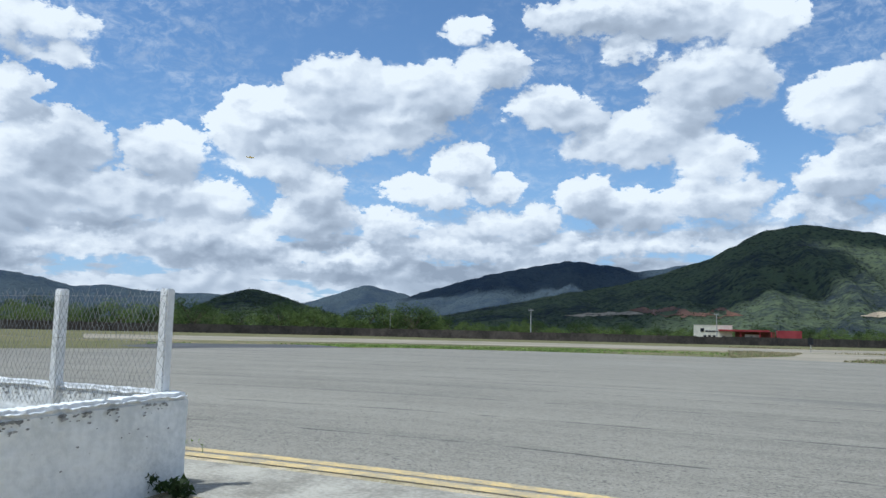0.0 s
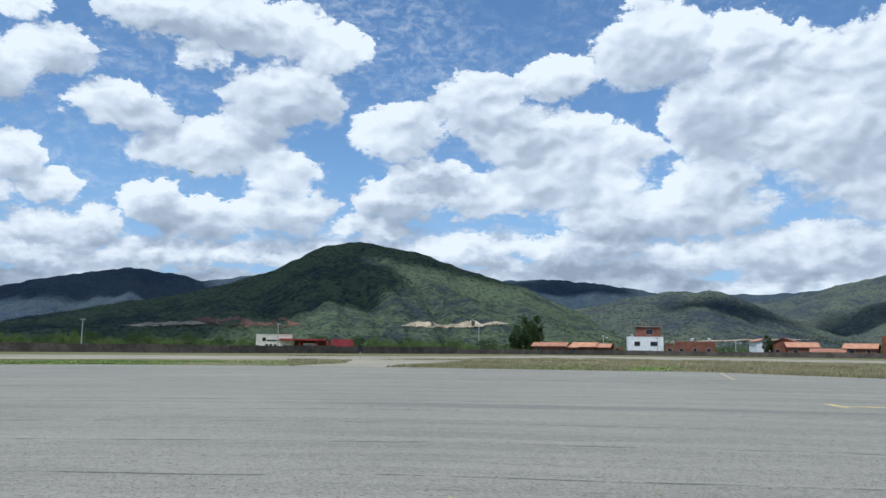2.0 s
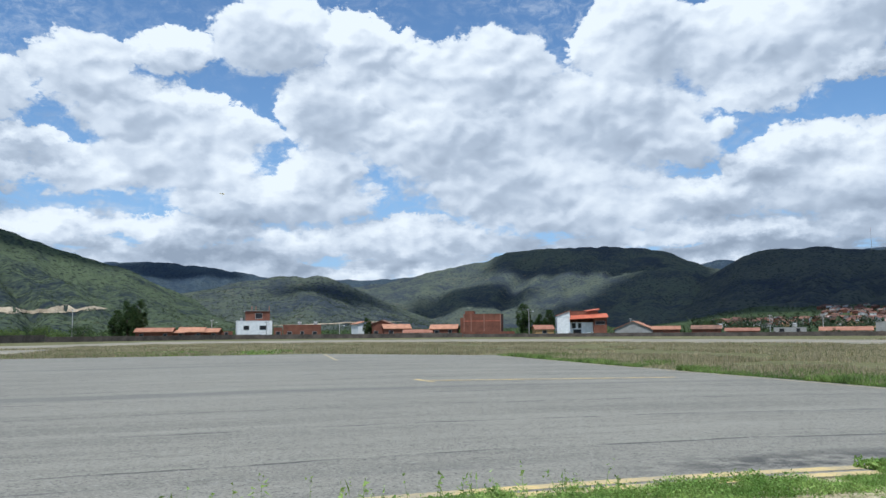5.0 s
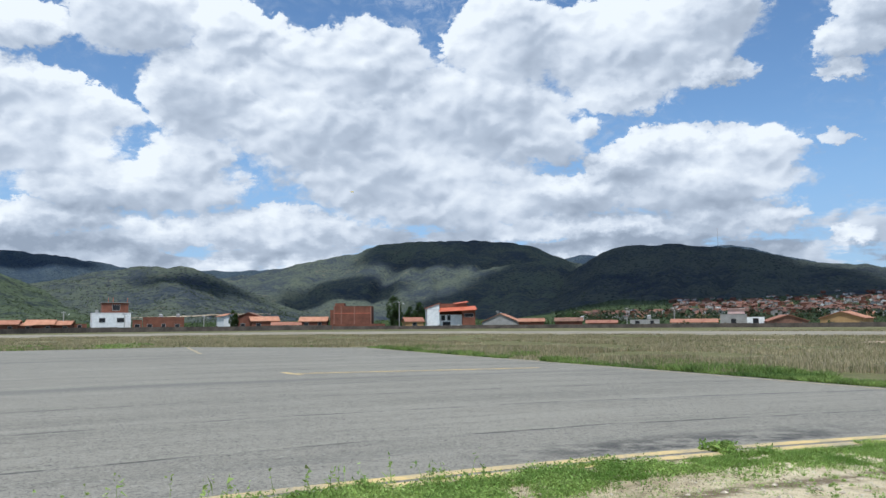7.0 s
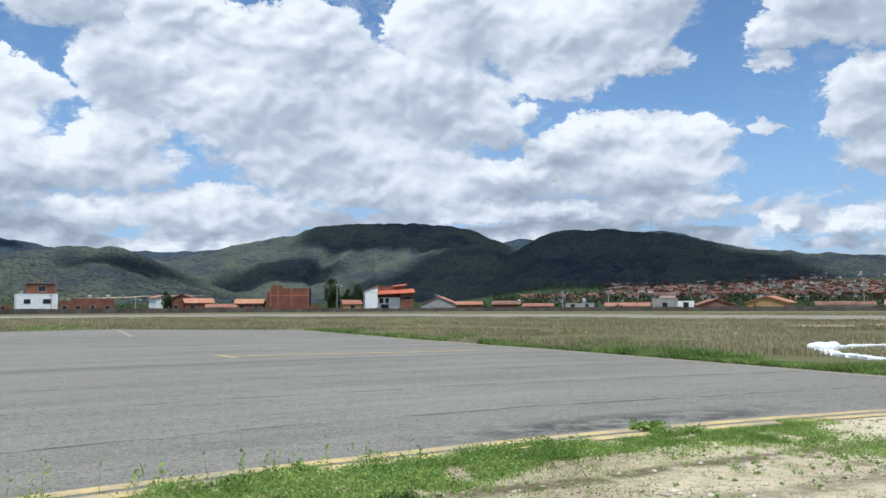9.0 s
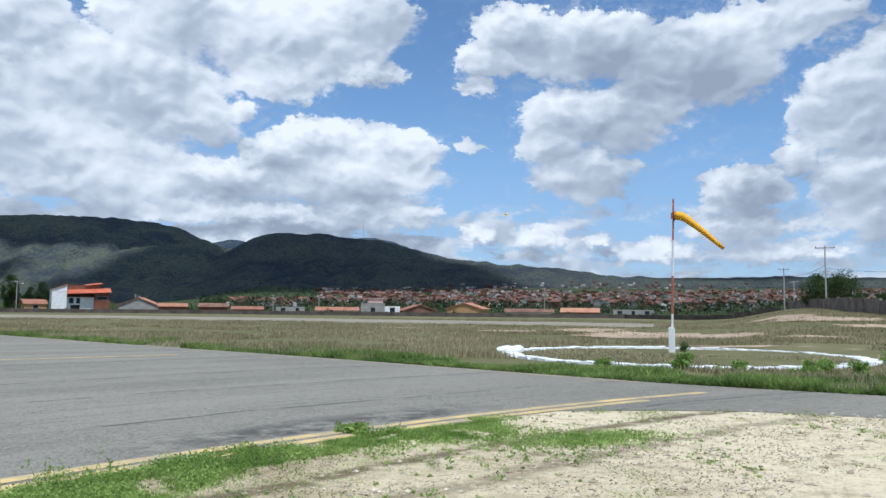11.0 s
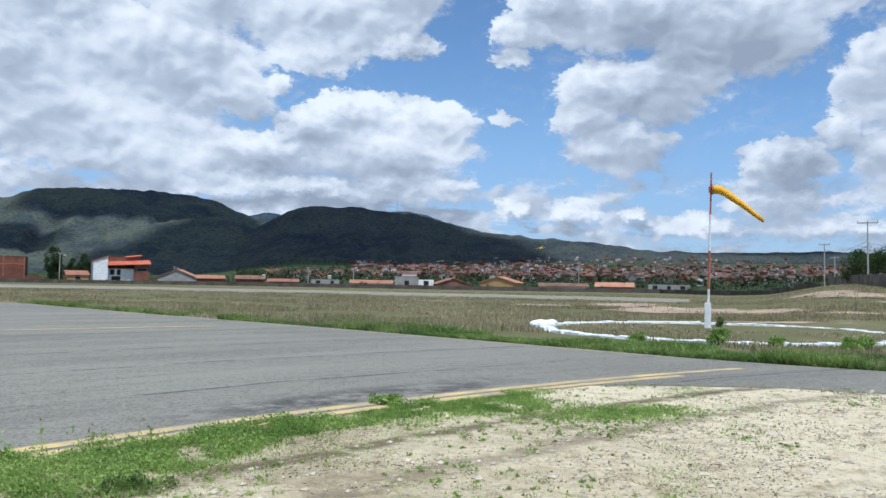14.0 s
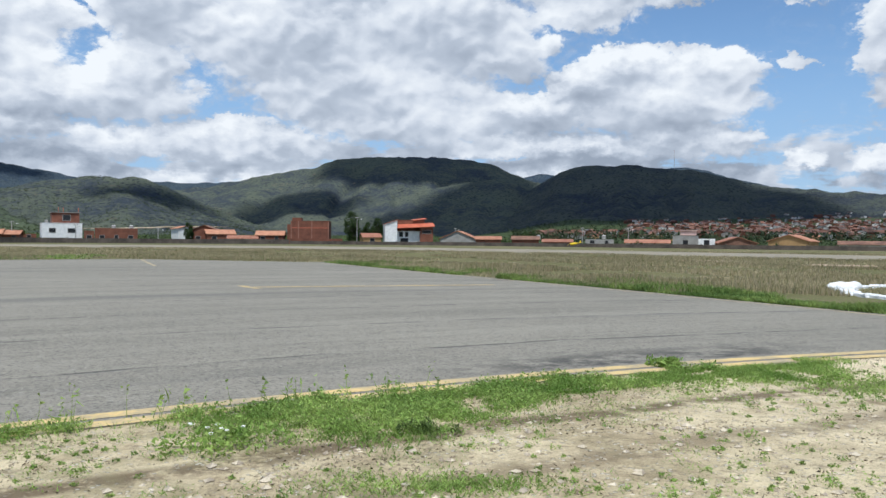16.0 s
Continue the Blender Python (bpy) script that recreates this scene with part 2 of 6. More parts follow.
# ---------------------------------------------------------------- materials
def mat(name, dark, light, scale=1.0, fine_scale=12.0, rough=0.9, bump=0.3, metal=0.0, vary=0.0, random_by=None, spec=0.3, transl=False):
    """A surface in two tones, mottled at two scales, with fine relief."""
    m = bpy.data.materials.new(name)
    m.use_nodes = True
    t = m.node_tree
    b = t.nodes["Principled BSDF"]
    where = node(t, "ShaderNodeTexCoord").outputs["Object"]
    big, small = noise_tex(t, where, scale, 5.0, 0.6), noise_tex(t, where, fine_scale, 4.0, 0.65)
    fac = mth(t, "ADD", mth(t, "MULTIPLY", big, 0.6), mth(t, "MULTIPLY", small, 0.4))
    col = mixc(t, span(t, fac, 0.35, 0.65), dark, light)
    if random_by:
        r = node(t, "ShaderNodeObjectInfo").outputs["Random"] if random_by == "object" else node(t, "ShaderNodeNewGeometry").outputs["Random Per Island"]
        hsv = node(t, "ShaderNodeHueSaturation")
        put(t, hsv.inputs["Value"], mth(t, "MULTIPLY_ADD", r, vary * 2, 1 - vary))
        put(t, hsv.inputs["Hue"], mth(t, "MULTIPLY_ADD", r, 0.04 * vary, 0.5 - 0.02 * vary))
        put(t, hsv.inputs["Color"], col)
        col = hsv.outputs[0]
    put(t, b.inputs["Base Color"], col)
    put(t, b.inputs["Roughness"], span(t, small, 0.3, 0.7, max(rough - 0.1, 0), min(rough + 0.08, 1)))
    b.inputs["Metallic"].default_value = metal
    b.inputs["Specular IOR Level"].default_value = spec
    if transl:
        tl = node(t, "ShaderNodeBsdfTranslucent")
        put(t, tl.inputs[0], col)
        mx = node(t, "ShaderNodeMixShader")
        mx.inputs[0].default_value = 0.45
        t.links.new(b.outputs[0], mx.inputs[1])
        t.links.new(tl.outputs[0], mx.inputs[2])
        t.links.new(mx.outputs[0], t.nodes["Material Output"].inputs[0])
    if bump:
        bn = node(t, "ShaderNodeBump")
        bn.inputs["Strength"].default_value, bn.inputs["Distance"].default_value = bump, 0.3 / fine_scale
        put(t, bn.inputs["Height"], small)
        t.links.new(bn.outputs[0], b.inputs["Normal"])
    return m


ARC = Vector((18.35, -28.8, 0))
ARC_R = 41.85


def asphalt_material():
    """Weathered grey asphalt: curved paving lanes, seams, stains and grit."""
    m = bpy.data.materials.new("weathered_asphalt")
    m.use_nodes = True
    t = m.node_tree
    b = t.nodes["Principled BSDF"]
    where = node(t, "ShaderNodeTexCoord").outputs["Object"]
    rel = vec(t, "SUBTRACT", where, tuple(ARC))
    s = node(t, "ShaderNodeSeparateXYZ")
    put(t, s.inputs[0], rel)
    wob = noise_tex(t, where, 0.25, 3.0)
    rad = mth(t, "ADD", vec(t, "LENGTH", rel), mth(t, "MULTIPLY_ADD", wob, 0.7, -0.35))
    ang = mth(t, "ARCTAN2", s.outputs[0], s.outputs[1])
    lane = node(t, "ShaderNodeCombineXYZ")
    put(t, lane.inputs[0], rad), put(t, lane.inputs[1], mth(t, "MULTIPLY", ang, 2.2))
    streak = noise_tex(t, lane.outputs[0], 0.9, 6.0, 0.78)
    broad = noise_tex(t, where, 0.12, 4.0)
    grit = noise_tex(t, where, 26.0, 4.0, 0.85)
    mid = noise_tex(t, where, 4.0, 5.0, 0.7)
    fac = mth(t, "ADD", mth(t, "MULTIPLY", streak, 0.5), mth(t, "ADD", mth(t, "MULTIPLY", broad, 0.25), mth(t, "MULTIPLY", mid, 0.25)))
    col = mixc(t, span(t, fac, 0.35, 0.65), (0.152, 0.141, 0.114), (0.292, 0.269, 0.217))
    col = mixc(t, span(t, grit, 0.42, 0.75), col, (0.31, 0.29, 0.245))
    col = mixc(t, mth(t, "MULTIPLY", span(t, grit, 0.47, 0.34), 0.95), col, (0.055, 0.054, 0.052))
    # joints between the paving lanes, broken along their length
    saw = mth(t, "ABSOLUTE", mth(t, "SUBTRACT", mth(t, "FRACT", mth(t, "DIVIDE", mth(t, "SUBTRACT", rad, ARC_R + 0.85), 3.55)), 0.5))
    seam = mth(t, "MULTIPLY", span(t, saw, 0.020, 0.008), span(t, noise_tex(t, where, 0.7, 5.0, 0.7), 0.42, 0.58))
    col = mixc(t, mth(t, "MULTIPLY", seam, 0.8), col, (0.04, 0.04, 0.04))
    fleck = mth(t, "MULTIPLY", span(t, noise_tex(t, where, 11.0, 3.0, 0.7), 0.40, 0.31), span(t, mid, 0.35, 0.6))
    col = mixc(t, mth(t, "MULTIPLY", fleck, 0.75), col, (0.045, 0.045, 0.043))
    # lost aggregate: small dark pits, and larger torn places along the lanes
    pits = node(t, "ShaderNodeTexVoronoi")
    put(t, pits.inputs["Vector"], where)
    pits.inputs["Scale"].default_value = 6.5
    pit = mth(t, "MULTIPLY", span(t, pits.outputs["Distance"], 0.24, 0.10), span(t, noise_tex(t, where, 1.1, 4.0, 0.7), 0.46, 0.60))
    col = mixc(t, mth(t, "MULTIPLY", pit, 0.8), col, (0.05, 0.048, 0.045))
    torn = span(t, noise_tex(t, lane.outputs[0], 2.6, 7.0, 0.8), 0.60, 0.67)
    col = mixc(t, mth(t, "MULTIPLY", torn, 0.55), col, (0.075, 0.072, 0.066))
    pale = span(t, noise_tex(t, where, 14.0, 3.0, 0.8), 0.60, 0.68)
    col = mixc(t, mth(t, "MULTIPLY", pale, 0.55), col, (0.46, 0.44, 0.39))
    # rubber and oil stains
    stain = mth(t, "MULTIPLY", span(t, noise_tex(t, lane.outputs[0], 0.55, 4.0), 0.57, 0.7), 0.4)
    col = mixc(t, stain, col, (0.08, 0.08, 0.082))
    # old oil and tar where vehicles turn at the edge
    sw = node(t, "ShaderNodeSeparateXYZ")
    put(t, sw.inputs[0], where)
    out = mth(t, "SUBTRACT", vec(t, "LENGTH", rel), ARC_R)
    tar = mth(t, "MULTIPLY", mth(t, "MULTIPLY", span(t, out, 0.1, 0.35), span(t, out, 1.7, 0.6)), mth(t, "MULTIPLY", span(t, sw.outputs[0], -0.5, 2.5), span(t, sw.outputs[0], 7.0, 5.0)))
    tar = mth(t, "MULTIPLY", tar, span(t, noise_tex(t, where, 1.6, 6.0, 0.75), 0.38, 0.6))
    col = mixc(t, mth(t, "MULTIPLY", tar, 0.92), col, (0.045, 0.044, 0.042))
    put(t, b.inputs["Base Color"], col)
    b.inputs["Roughness"].default_value = 0.86
    b.inputs["Specular IOR Level"].default_value = 0.3
    bn = node(t, "ShaderNodeBump")
    bn.inputs["Strength"].default_value, bn.inputs["Distance"].default_value = 0.5, 0.012
    put(t, bn.inputs["Height"], mth(t, "ADD", grit, mth(t, "MULTIPLY", seam, -1.5)))
    t.links.new(bn.outputs[0], b.inputs["Normal"])
    return m


def ground_material():
    """Airfield grassland near by, green scrub further off; bare reddish earth shows through in patches."""
    m = bpy.data.materials.new("grassland")
    m.use_nodes = True
    t = m.node_tree
    b = t.nodes["Principled BSDF"]
    where = node(t, "ShaderNodeTexCoord").outputs["Object"]
    dist = vec(t, "LENGTH", where)
    big, mid, small = noise_tex(t, where, 0.03, 5.0, 0.6), noise_tex(t, where, 0.35, 5.0, 0.65), noise_tex(t, where, 5.0, 4.0, 0.7)
    fac = mth(t, "ADD", mth(t, "MULTIPLY", big, 0.4), mth(t, "ADD", mth(t, "MULTIPLY", mid, 0.35), mth(t, "MULTIPLY", small, 0.25)))
    field = ramp(t, fac, (0.36, (0.085, 0.095, 0.036)), (0.5, (0.145, 0.138, 0.065)), (0.62, (0.22, 0.195, 0.11)))
    field = mixc(t, span(t, mth(t, "ADD", mid, mth(t, "MULTIPLY", big, 0.6)), 0.93, 1.02), field, (0.42, 0.31, 0.20))
    scrub = ramp(t, fac, (0.38, (0.024, 0.042, 0.016)), (0.52, (0.045, 0.068, 0.024)), (0.66, (0.11, 0.10, 0.055)))
    put(t, b.inputs["Base Color"], mixc(t, span(t, dist, 190, 260), field, scrub))
    b.inputs["Roughness"].default_value = 0.95
    b.inputs["Specular IOR Level"].default_value = 0.1
    bn = node(t, "ShaderNodeBump")
    bn.inputs["Strength"].default_value, bn.inputs["Distance"].default_value = 0.6, 0.08
    put(t, bn.inputs["Height"], small)
    t.links.new(bn.outputs[0], b.inputs["Normal"])
    return m


def dirt_material():
    """Pale sandy yard with grit, small stones and trodden darker places."""
    m = bpy.data.materials.new("sandy_dirt")
    m.use_nodes = True
    t = m.node_tree
    b = t.nodes["Principled BSDF"]
    where = node(t, "ShaderNodeTexCoord").outputs["Object"]
    big, mid, small = noise_tex(t, where, 0.45, 5.0, 0.6), noise_tex(t, where, 3.0, 6.0, 0.7), noise_tex(t, where, 30.0, 4.0, 0.75)
    fac = mth(t, "ADD", mth(t, "MULTIPLY", big, 0.45), mth(t, "ADD", mth(t, "MULTIPLY", mid, 0.35), mth(t, "MULTIPLY", small, 0.2)))
    col = ramp(t, fac, (0.37, (0.27, 0.215, 0.13)), (0.47, (0.50, 0.41, 0.26)), (0.57, (0.70, 0.595, 0.39)))
    sx = node(t, "ShaderNodeSeparateXYZ")
    put(t, sx.inputs[0], where)
    sandy = mth(t, "MULTIPLY", span(t, sx.outputs[0], 2.0, 7.0), span(t, mid, 0.30, 0.55))
    col = mixc(t, mth(t, "MULTIPLY", sandy, 0.85), col, (0.77, 0.66, 0.455))
    off = mth(t, "SUBTRACT", ARC_R, vec(t, "LENGTH", vec(t, "SUBTRACT", where, tuple(ARC))))
    off = mth(t, "MULTIPLY_ADD", mth(t, "SUBTRACT", noise_tex(t, where, 0.8, 3.0), 0.5), 0.5, off)
    rut = mth(t, "MAXIMUM", span(t, mth(t, "ABSOLUTE", mth(t, "SUBTRACT", off, 2.05)), 0.26, 0.06), span(t, mth(t, "ABSOLUTE", mth(t, "SUBTRACT", off, 3.25)), 0.30, 0.08, 0.0, 0.6))
    rut = mth(t, "MULTIPLY", rut, span(t, noise_tex(t, where, 2.2, 6.0, 0.75), 0.36, 0.52))
    col = mixc(t, mth(t, "MULTIPLY", rut, 0.9), col, (0.15, 0.11, 0.066))
    # greenish trodden soil near the weeds
    mossy = mth(t, "MULTIPLY", span(t, sx.outputs[0], 5.0, -1.0), span(t, noise_tex(t, where, 1.3, 6.0, 0.72), 0.44, 0.62))
    col = mixc(t, mth(t, "MULTIPLY", mossy, 0.5), col, (0.26, 0.235, 0.125))
    speck = span(t, noise_tex(t, where, 7.0, 6.0, 0.85), 0.50, 0.38)
    col = mixc(t, mth(t, "MULTIPLY", speck, mth(t, "MULTIPLY_ADD", sandy, -0.42, 0.6)), col, (0.19, 0.15, 0.10))
    vor = node(t, "ShaderNodeTexVoronoi")
    put(t, vor.inputs["Vector"], where)
    vor.inputs["Scale"].default_value = 16.0
    stone = mth(t, "MULTIPLY", span(t, vor.outputs["Distance"], 0.30, 0.20), span(t, mid, 0.42, 0.56))
    col = mixc(t, mth(t, "MULTIPLY", stone, 0.8), col, (0.66, 0.61, 0.51))
    put(t, b.inputs["Base Color"], col)
    b.inputs["Roughness"].default_value = 0.95
    b.inputs["Specular IOR Level"].default_value = 0.15
    bn = node(t, "ShaderNodeBump")
    bn.inputs["Strength"].default_value, bn.inputs["Distance"].default_value = 1.0, 0.06
    put(t, bn.inputs["Height"], mth(t, "ADD", mth(t, "ADD", mid, mth(t, "MULTIPLY", small, 0.4)), mth(t, "MULTIPLY", stone, 0.4)))
    t.links.new(bn.outputs[0], b.inputs["Normal"])
    return m


def hill_material(name, dark, light, earth, earth_at=0.64):
    """Hillside under low thorn scrub: dark thickets, paler grass between and bare earth scars."""
    m = bpy.data.materials.new(name)
    m.use_nodes = True
    t = m.node_tree
    b = t.nodes["Principled BSDF"]
    where = node(t, "ShaderNodeTexCoord").outputs["Object"]
    big, mid, small = noise_tex(t, where, 0.0035, 5.0, 0.6), noise_tex(t, where, 0.02, 5.0, 0.65), noise_tex(t, where, 0.11, 4.0, 0.75)
    fac = mth(t, "ADD", mth(t, "MULTIPLY", big, 0.4), mth(t, "ADD", mth(t, "MULTIPLY", mid, 0.3), mth(t, "MULTIPLY", small, 0.3)))
    col = mixc(t, span(t, fac, 0.41, 0.55), dark, light)
    dots = node(t, "ShaderNodeTexVoronoi")
    put(t, dots.inputs["Vector"], where)
    dots.inputs["Scale"].default_value = 0.10
    dot = mth(t, "MULTIPLY", span(t, dots.outputs["Distance"], 0.42, 0.24), span(t, mid, 0.36, 0.52))
    col = mixc(t, mth(t, "MULTIPLY", dot, 0.75), col, tuple(0.55 * c for c in dark))
    col = mixc(t, mth(t, "MULTIPLY", span(t, mth(t, "ADD", mth(t, "MULTIPLY", mid, 0.7), mth(t, "MULTIPLY", small, 0.3)), earth_at, earth_at + 0.05), 0.8), col, earth)
    put(t, b.inputs["Base Color"], col)
    b.inputs["Roughness"].default_value = 1.0
    b.inputs["Specular IOR Level"].default_value = 0.05
    bn = node(t, "ShaderNodeBump")
    bn.inputs["Strength"].default_value, bn.inputs["Distance"].default_value = 1.0, 14.0
    put(t, bn.inputs["Height"], mth(t, "ADD", small, mth(t, "MULTIPLY", mid, 1.5)))
    t.links.new(bn.outputs[0], b.inputs["Normal"])
    return m


M_ASPHALT = asphalt_material()
M_GROUND = ground_material()
M_DIRT = dirt_material()
M_RUNWAY = mat("runway_asphalt", (0.20, 0.175, 0.132), (0.335, 0.295, 0.22), 0.10, 4.0, 0.9)
M_PATCH = mat("dark_asphalt", (0.06, 0.06, 0.062), (0.10, 0.10, 0.10), 0.3, 8.0, 0.9)
M_YELLOW = mat("worn_yellow_paint", (0.34, 0.29, 0.20), (0.70, 0.51, 0.21), 1.6, 18.0, 0.8)
M_FAINT = mat("faded_yellow_paint", (0.30, 0.26, 0.185), (0.47, 0.375, 0.20), 1.6, 18.0, 0.8)
M_WHITE = mat("limewash", (0.66, 0.665, 0.66), (0.86, 0.86, 0.845), 1.2, 14.0, 0.85)
M_TOWNWALL = mat("town_wall_plaster", (0.22, 0.20, 0.18), (0.55, 0.51, 0.47), 0.05, 0.7, 0.9, 0.1, 0, 0.3, "object")
M_CREAM = mat("cream_paint", (0.60, 0.56, 0.46), (0.78, 0.74, 0.62), 0.6, 5.0, 0.85)
M_WALLWHITE = mat("stained_white_plaster", (0.68, 0.695, 0.685), (0.88, 0.885, 0.87), 1.6, 13.0, 0.9, 0.6)
M_MARGIN = mat("pale_concrete", (0.20, 0.185, 0.15), (0.46, 0.43, 0.36), 1.1, 17.0, 0.92, 0.8)
M_CONC = mat("grey_concrete", (0.26, 0.25, 0.24), (0.45, 0.44, 0.42), 1.0, 14.0, 0.9)
M_MUDWALL = mat("weathered_brown_wall", (0.06, 0.05, 0.043), (0.14, 0.115, 0.095), 0.4, 2.5, 0.95, 0.4)
M_SIDEWALL = mat("old_brown_wall", (0.10, 0.083, 0.072), (0.25, 0.21, 0.18), 0.5, 3.0, 0.95, 0.5)
M_WIRE = mat("galvanised_wire", (0.16, 0.16, 0.155), (0.30, 0.30, 0.29), 8.0, 60.0, 0.6, 0, 0.4)
M_BRICK = mat("raw_red_brick", (0.125, 0.050, 0.034), (0.225, 0.092, 0.058), 0.5, 5.0, 0.9, 0.3, 0, 0.14, "object")
M_BRICKPALE = mat("pale_red_brick", (0.21, 0.10, 0.07), (0.31, 0.155, 0.11), 0.5, 5.0, 0.9)
M_TILE = mat("orange_clay_tile", (0.30, 0.13, 0.078), (0.47, 0.235, 0.15), 0.6, 6.0, 0.85, 0.3, 0, 0.25, "object")
M_TILEOLD = mat("old_clay_tile", (0.085, 0.044, 0.034), (0.23, 0.12, 0.085), 0.5, 5.0, 0.9, 0.3, 0, 0.45, "object")
M_RED = mat("red_painted_metal", (0.24, 0.03, 0.035), (0.36, 0.06, 0.065), 0.5, 6.0, 0.6)
M_REDROOF = mat("red_roof_sheet", (0.40, 0.09, 0.05), (0.58, 0.17, 0.09), 0.5, 6.0, 0.7)
M_PLASTER = mat("house_plaster", (0.48, 0.45, 0.41), (0.76, 0.74, 0.70), 0.6, 5.0, 0.9, 0.2, 0, 0.25, "object")
M_PINK = mat("pink_plaster", (0.55, 0.36, 0.32), (0.70, 0.50, 0.45), 0.6, 5.0, 0.9)
M_OCHRE = mat("ochre_plaster", (0.36, 0.22, 0.10), (0.5, 0.32, 0.15), 0.6, 5.0, 0.9)
M_GREYPL = mat("raw_cement_plaster", (0.24, 0.23, 0.215), (0.36, 0.35, 0.33), 0.6, 5.0, 0.92)
M_DARK = mat("dark_opening", (0.012, 0.013, 0.015), (0.025, 0.026, 0.03), 1.0, 6.0, 0.4, 0)
M_BARK = mat("bark", (0.06, 0.045, 0.032), (0.13, 0.10, 0.075), 2.0, 14.0, 0.95, 0.5)
M_LEAF = mat("acacia_leaves", (0.070, 0.112, 0.028), (0.165, 0.22, 0.066), 0.6, 4.0, 0.7, 0, 0, 0.35, "island", transl=True)
M_LEAFDK = mat("dark_leaves", (0.035, 0.062, 0.02), (0.075, 0.115, 0.035), 0.6, 4.0, 0.7, 0, 0, 0.35, "island", transl=True)
M_SCRUB = mat("scrub_leaves", (0.035, 0.055, 0.022), (0.075, 0.098, 0.038), 0.02, 0.3, 0.85, 0, 0, 0.4, "island", transl=True)
M_GRASS = mat("green_grass", (0.14, 0.245, 0.042), (0.40, 0.52, 0.15), 0.9, 6.0, 0.7, 0, 0, 0.42, "island", transl=True)
M_VERGE = mat("verge_grass", (0.080, 0.150, 0.034), (0.31, 0.40, 0.11), 0.5, 2.6, 0.75, 0, 0, 0.45, "island", transl=True)
M_TOWNLEAF = mat("town_tree_leaves", (0.018, 0.030, 0.013), (0.045, 0.064, 0.026), 0.05, 0.4, 0.85, 0, 0, 0.4, "island")
M_DRYGRASS = mat("dry_grass", (0.34, 0.285, 0.165), (0.55, 0.46, 0.295), 0.08, 0.9, 0.8, 0, 0, 0.18, "island", transl=True)
M_STONE = mat("pale_stones", (0.34, 0.28, 0.20), (0.60, 0.52, 0.40), 3.0, 20.0, 0.9, 0.3, 0, 0.3, "island")
M_POLE = mat("concrete_pole", (0.30, 0.29, 0.27), (0.46, 0.45, 0.43), 1.0, 10.0, 0.9)
M_SOCK = mat("yellow_sock_fabric", (0.72, 0.33, 0.012), (0.85, 0.46, 0.03), 1.0, 10.0, 0.7, 0.2)
M_RUST = mat("faded_red_paint", (0.30, 0.07, 0.045), (0.50, 0.17, 0.10), 2.0, 14.0, 0.7)
M_PLANE = mat("glossy_yellow_paint", (0.75, 0.52, 0.02), (0.85, 0.62, 0.04), 1.0, 8.0, 0.35, 0, spec=0.5)
M_BLACK = mat("black_rubber", (0.015, 0.015, 0.015), (0.03, 0.03, 0.03), 2.0, 9.0, 0.8)
M_FLOWER = mat("white_petals", (0.7, 0.7, 0.66), (0.82, 0.82, 0.78), 2.0, 9.0, 0.7, 0)


# ---------------------------------------------------------------- mesh helpers
def mesh_object(name, bm, material, parent=None, label=""):
    me = bpy.data.meshes.new(name)
    bm.to_mesh(me)
    bm.free()
    me.materials.append(material)
    ob = new(name, me)
    if parent:
        ob.parent = parent
    if label:
        ob["label"] = label
    return ob


def part(name, bm, material, parent, label=""):
    return mesh_object(name, bm, material, parent, label)


def thing(name, m, label, category, group="", kind=""):
    ob = new(name)
    ob.matrix_world = m
    return tagged(ob, label, category, group, kind)


def box(bm, x0, x1, y0, y1, z0, z1, bevel=0.0):
    r = bmesh.ops.create_cube(bm, size=1, matrix=Matrix.Translation(((x0 + x1) / 2, (y0 + y1) / 2, (z0 + z1) / 2)) @ Matrix.Diagonal((x1 - x0, y1 - y0, z1 - z0, 1)))
    if bevel:
        es = list({e for v in r["verts"] for e in v.link_edges})
        bmesh.ops.bevel(bm, geom=es, offset=bevel, segments=2, affect="EDGES")
    return bm


def boxed(*a, **k):
    return box(bmesh.new(), *a, **k)


def prism(bm, outline, y0, y1):
    """Extrude an outline in x and z from y0 to y1."""
    a = [bm.verts.new((x, y0, z)) for x, z in outline]
    b = [bm.verts.new((x, y1, z)) for x, z in outline]
    bm.faces.new(a)
    bm.faces.new(b[::-1])
    for i in range(len(a)):
        j = (i + 1) % len(a)
        bm.faces.new((a[j], a[i], b[i], b[j]))
    bmesh.ops.recalc_face_normals(bm, faces=bm.faces)
    return bm


def tube(bm, points, radii, sides=8):
    """A round bar along a line of points."""
    rings = []
    for i, p in enumerate(points):
        p = Vector(p)
        d = (Vector(points[min(i + 1, len(points) - 1)]) - Vector(points[max(i - 1, 0)])).normalized()
        u = d.orthogonal().normalized() if i == 0 else (u - d * u.dot(d)).normalized()
        v = d.cross(u)
        r = radii[i] if isinstance(radii, (list, tuple)) else radii
        rings.append([bm.verts.new(p + r * (math.cos(2 * math.pi * k / sides) * u + math.sin(2 * math.pi * k / sides) * v)) for k in range(sides)])
    for a, b in zip(rings, rings[1:]):
        for k in range(sides):
            bm.faces.new((a[k], a[(k + 1) % sides], b[(k + 1) % sides], b[k]))
    bm.faces.new(rings[0][::-1])
    bm.faces.new(rings[-1])
    return bm


OUTLINES = {}


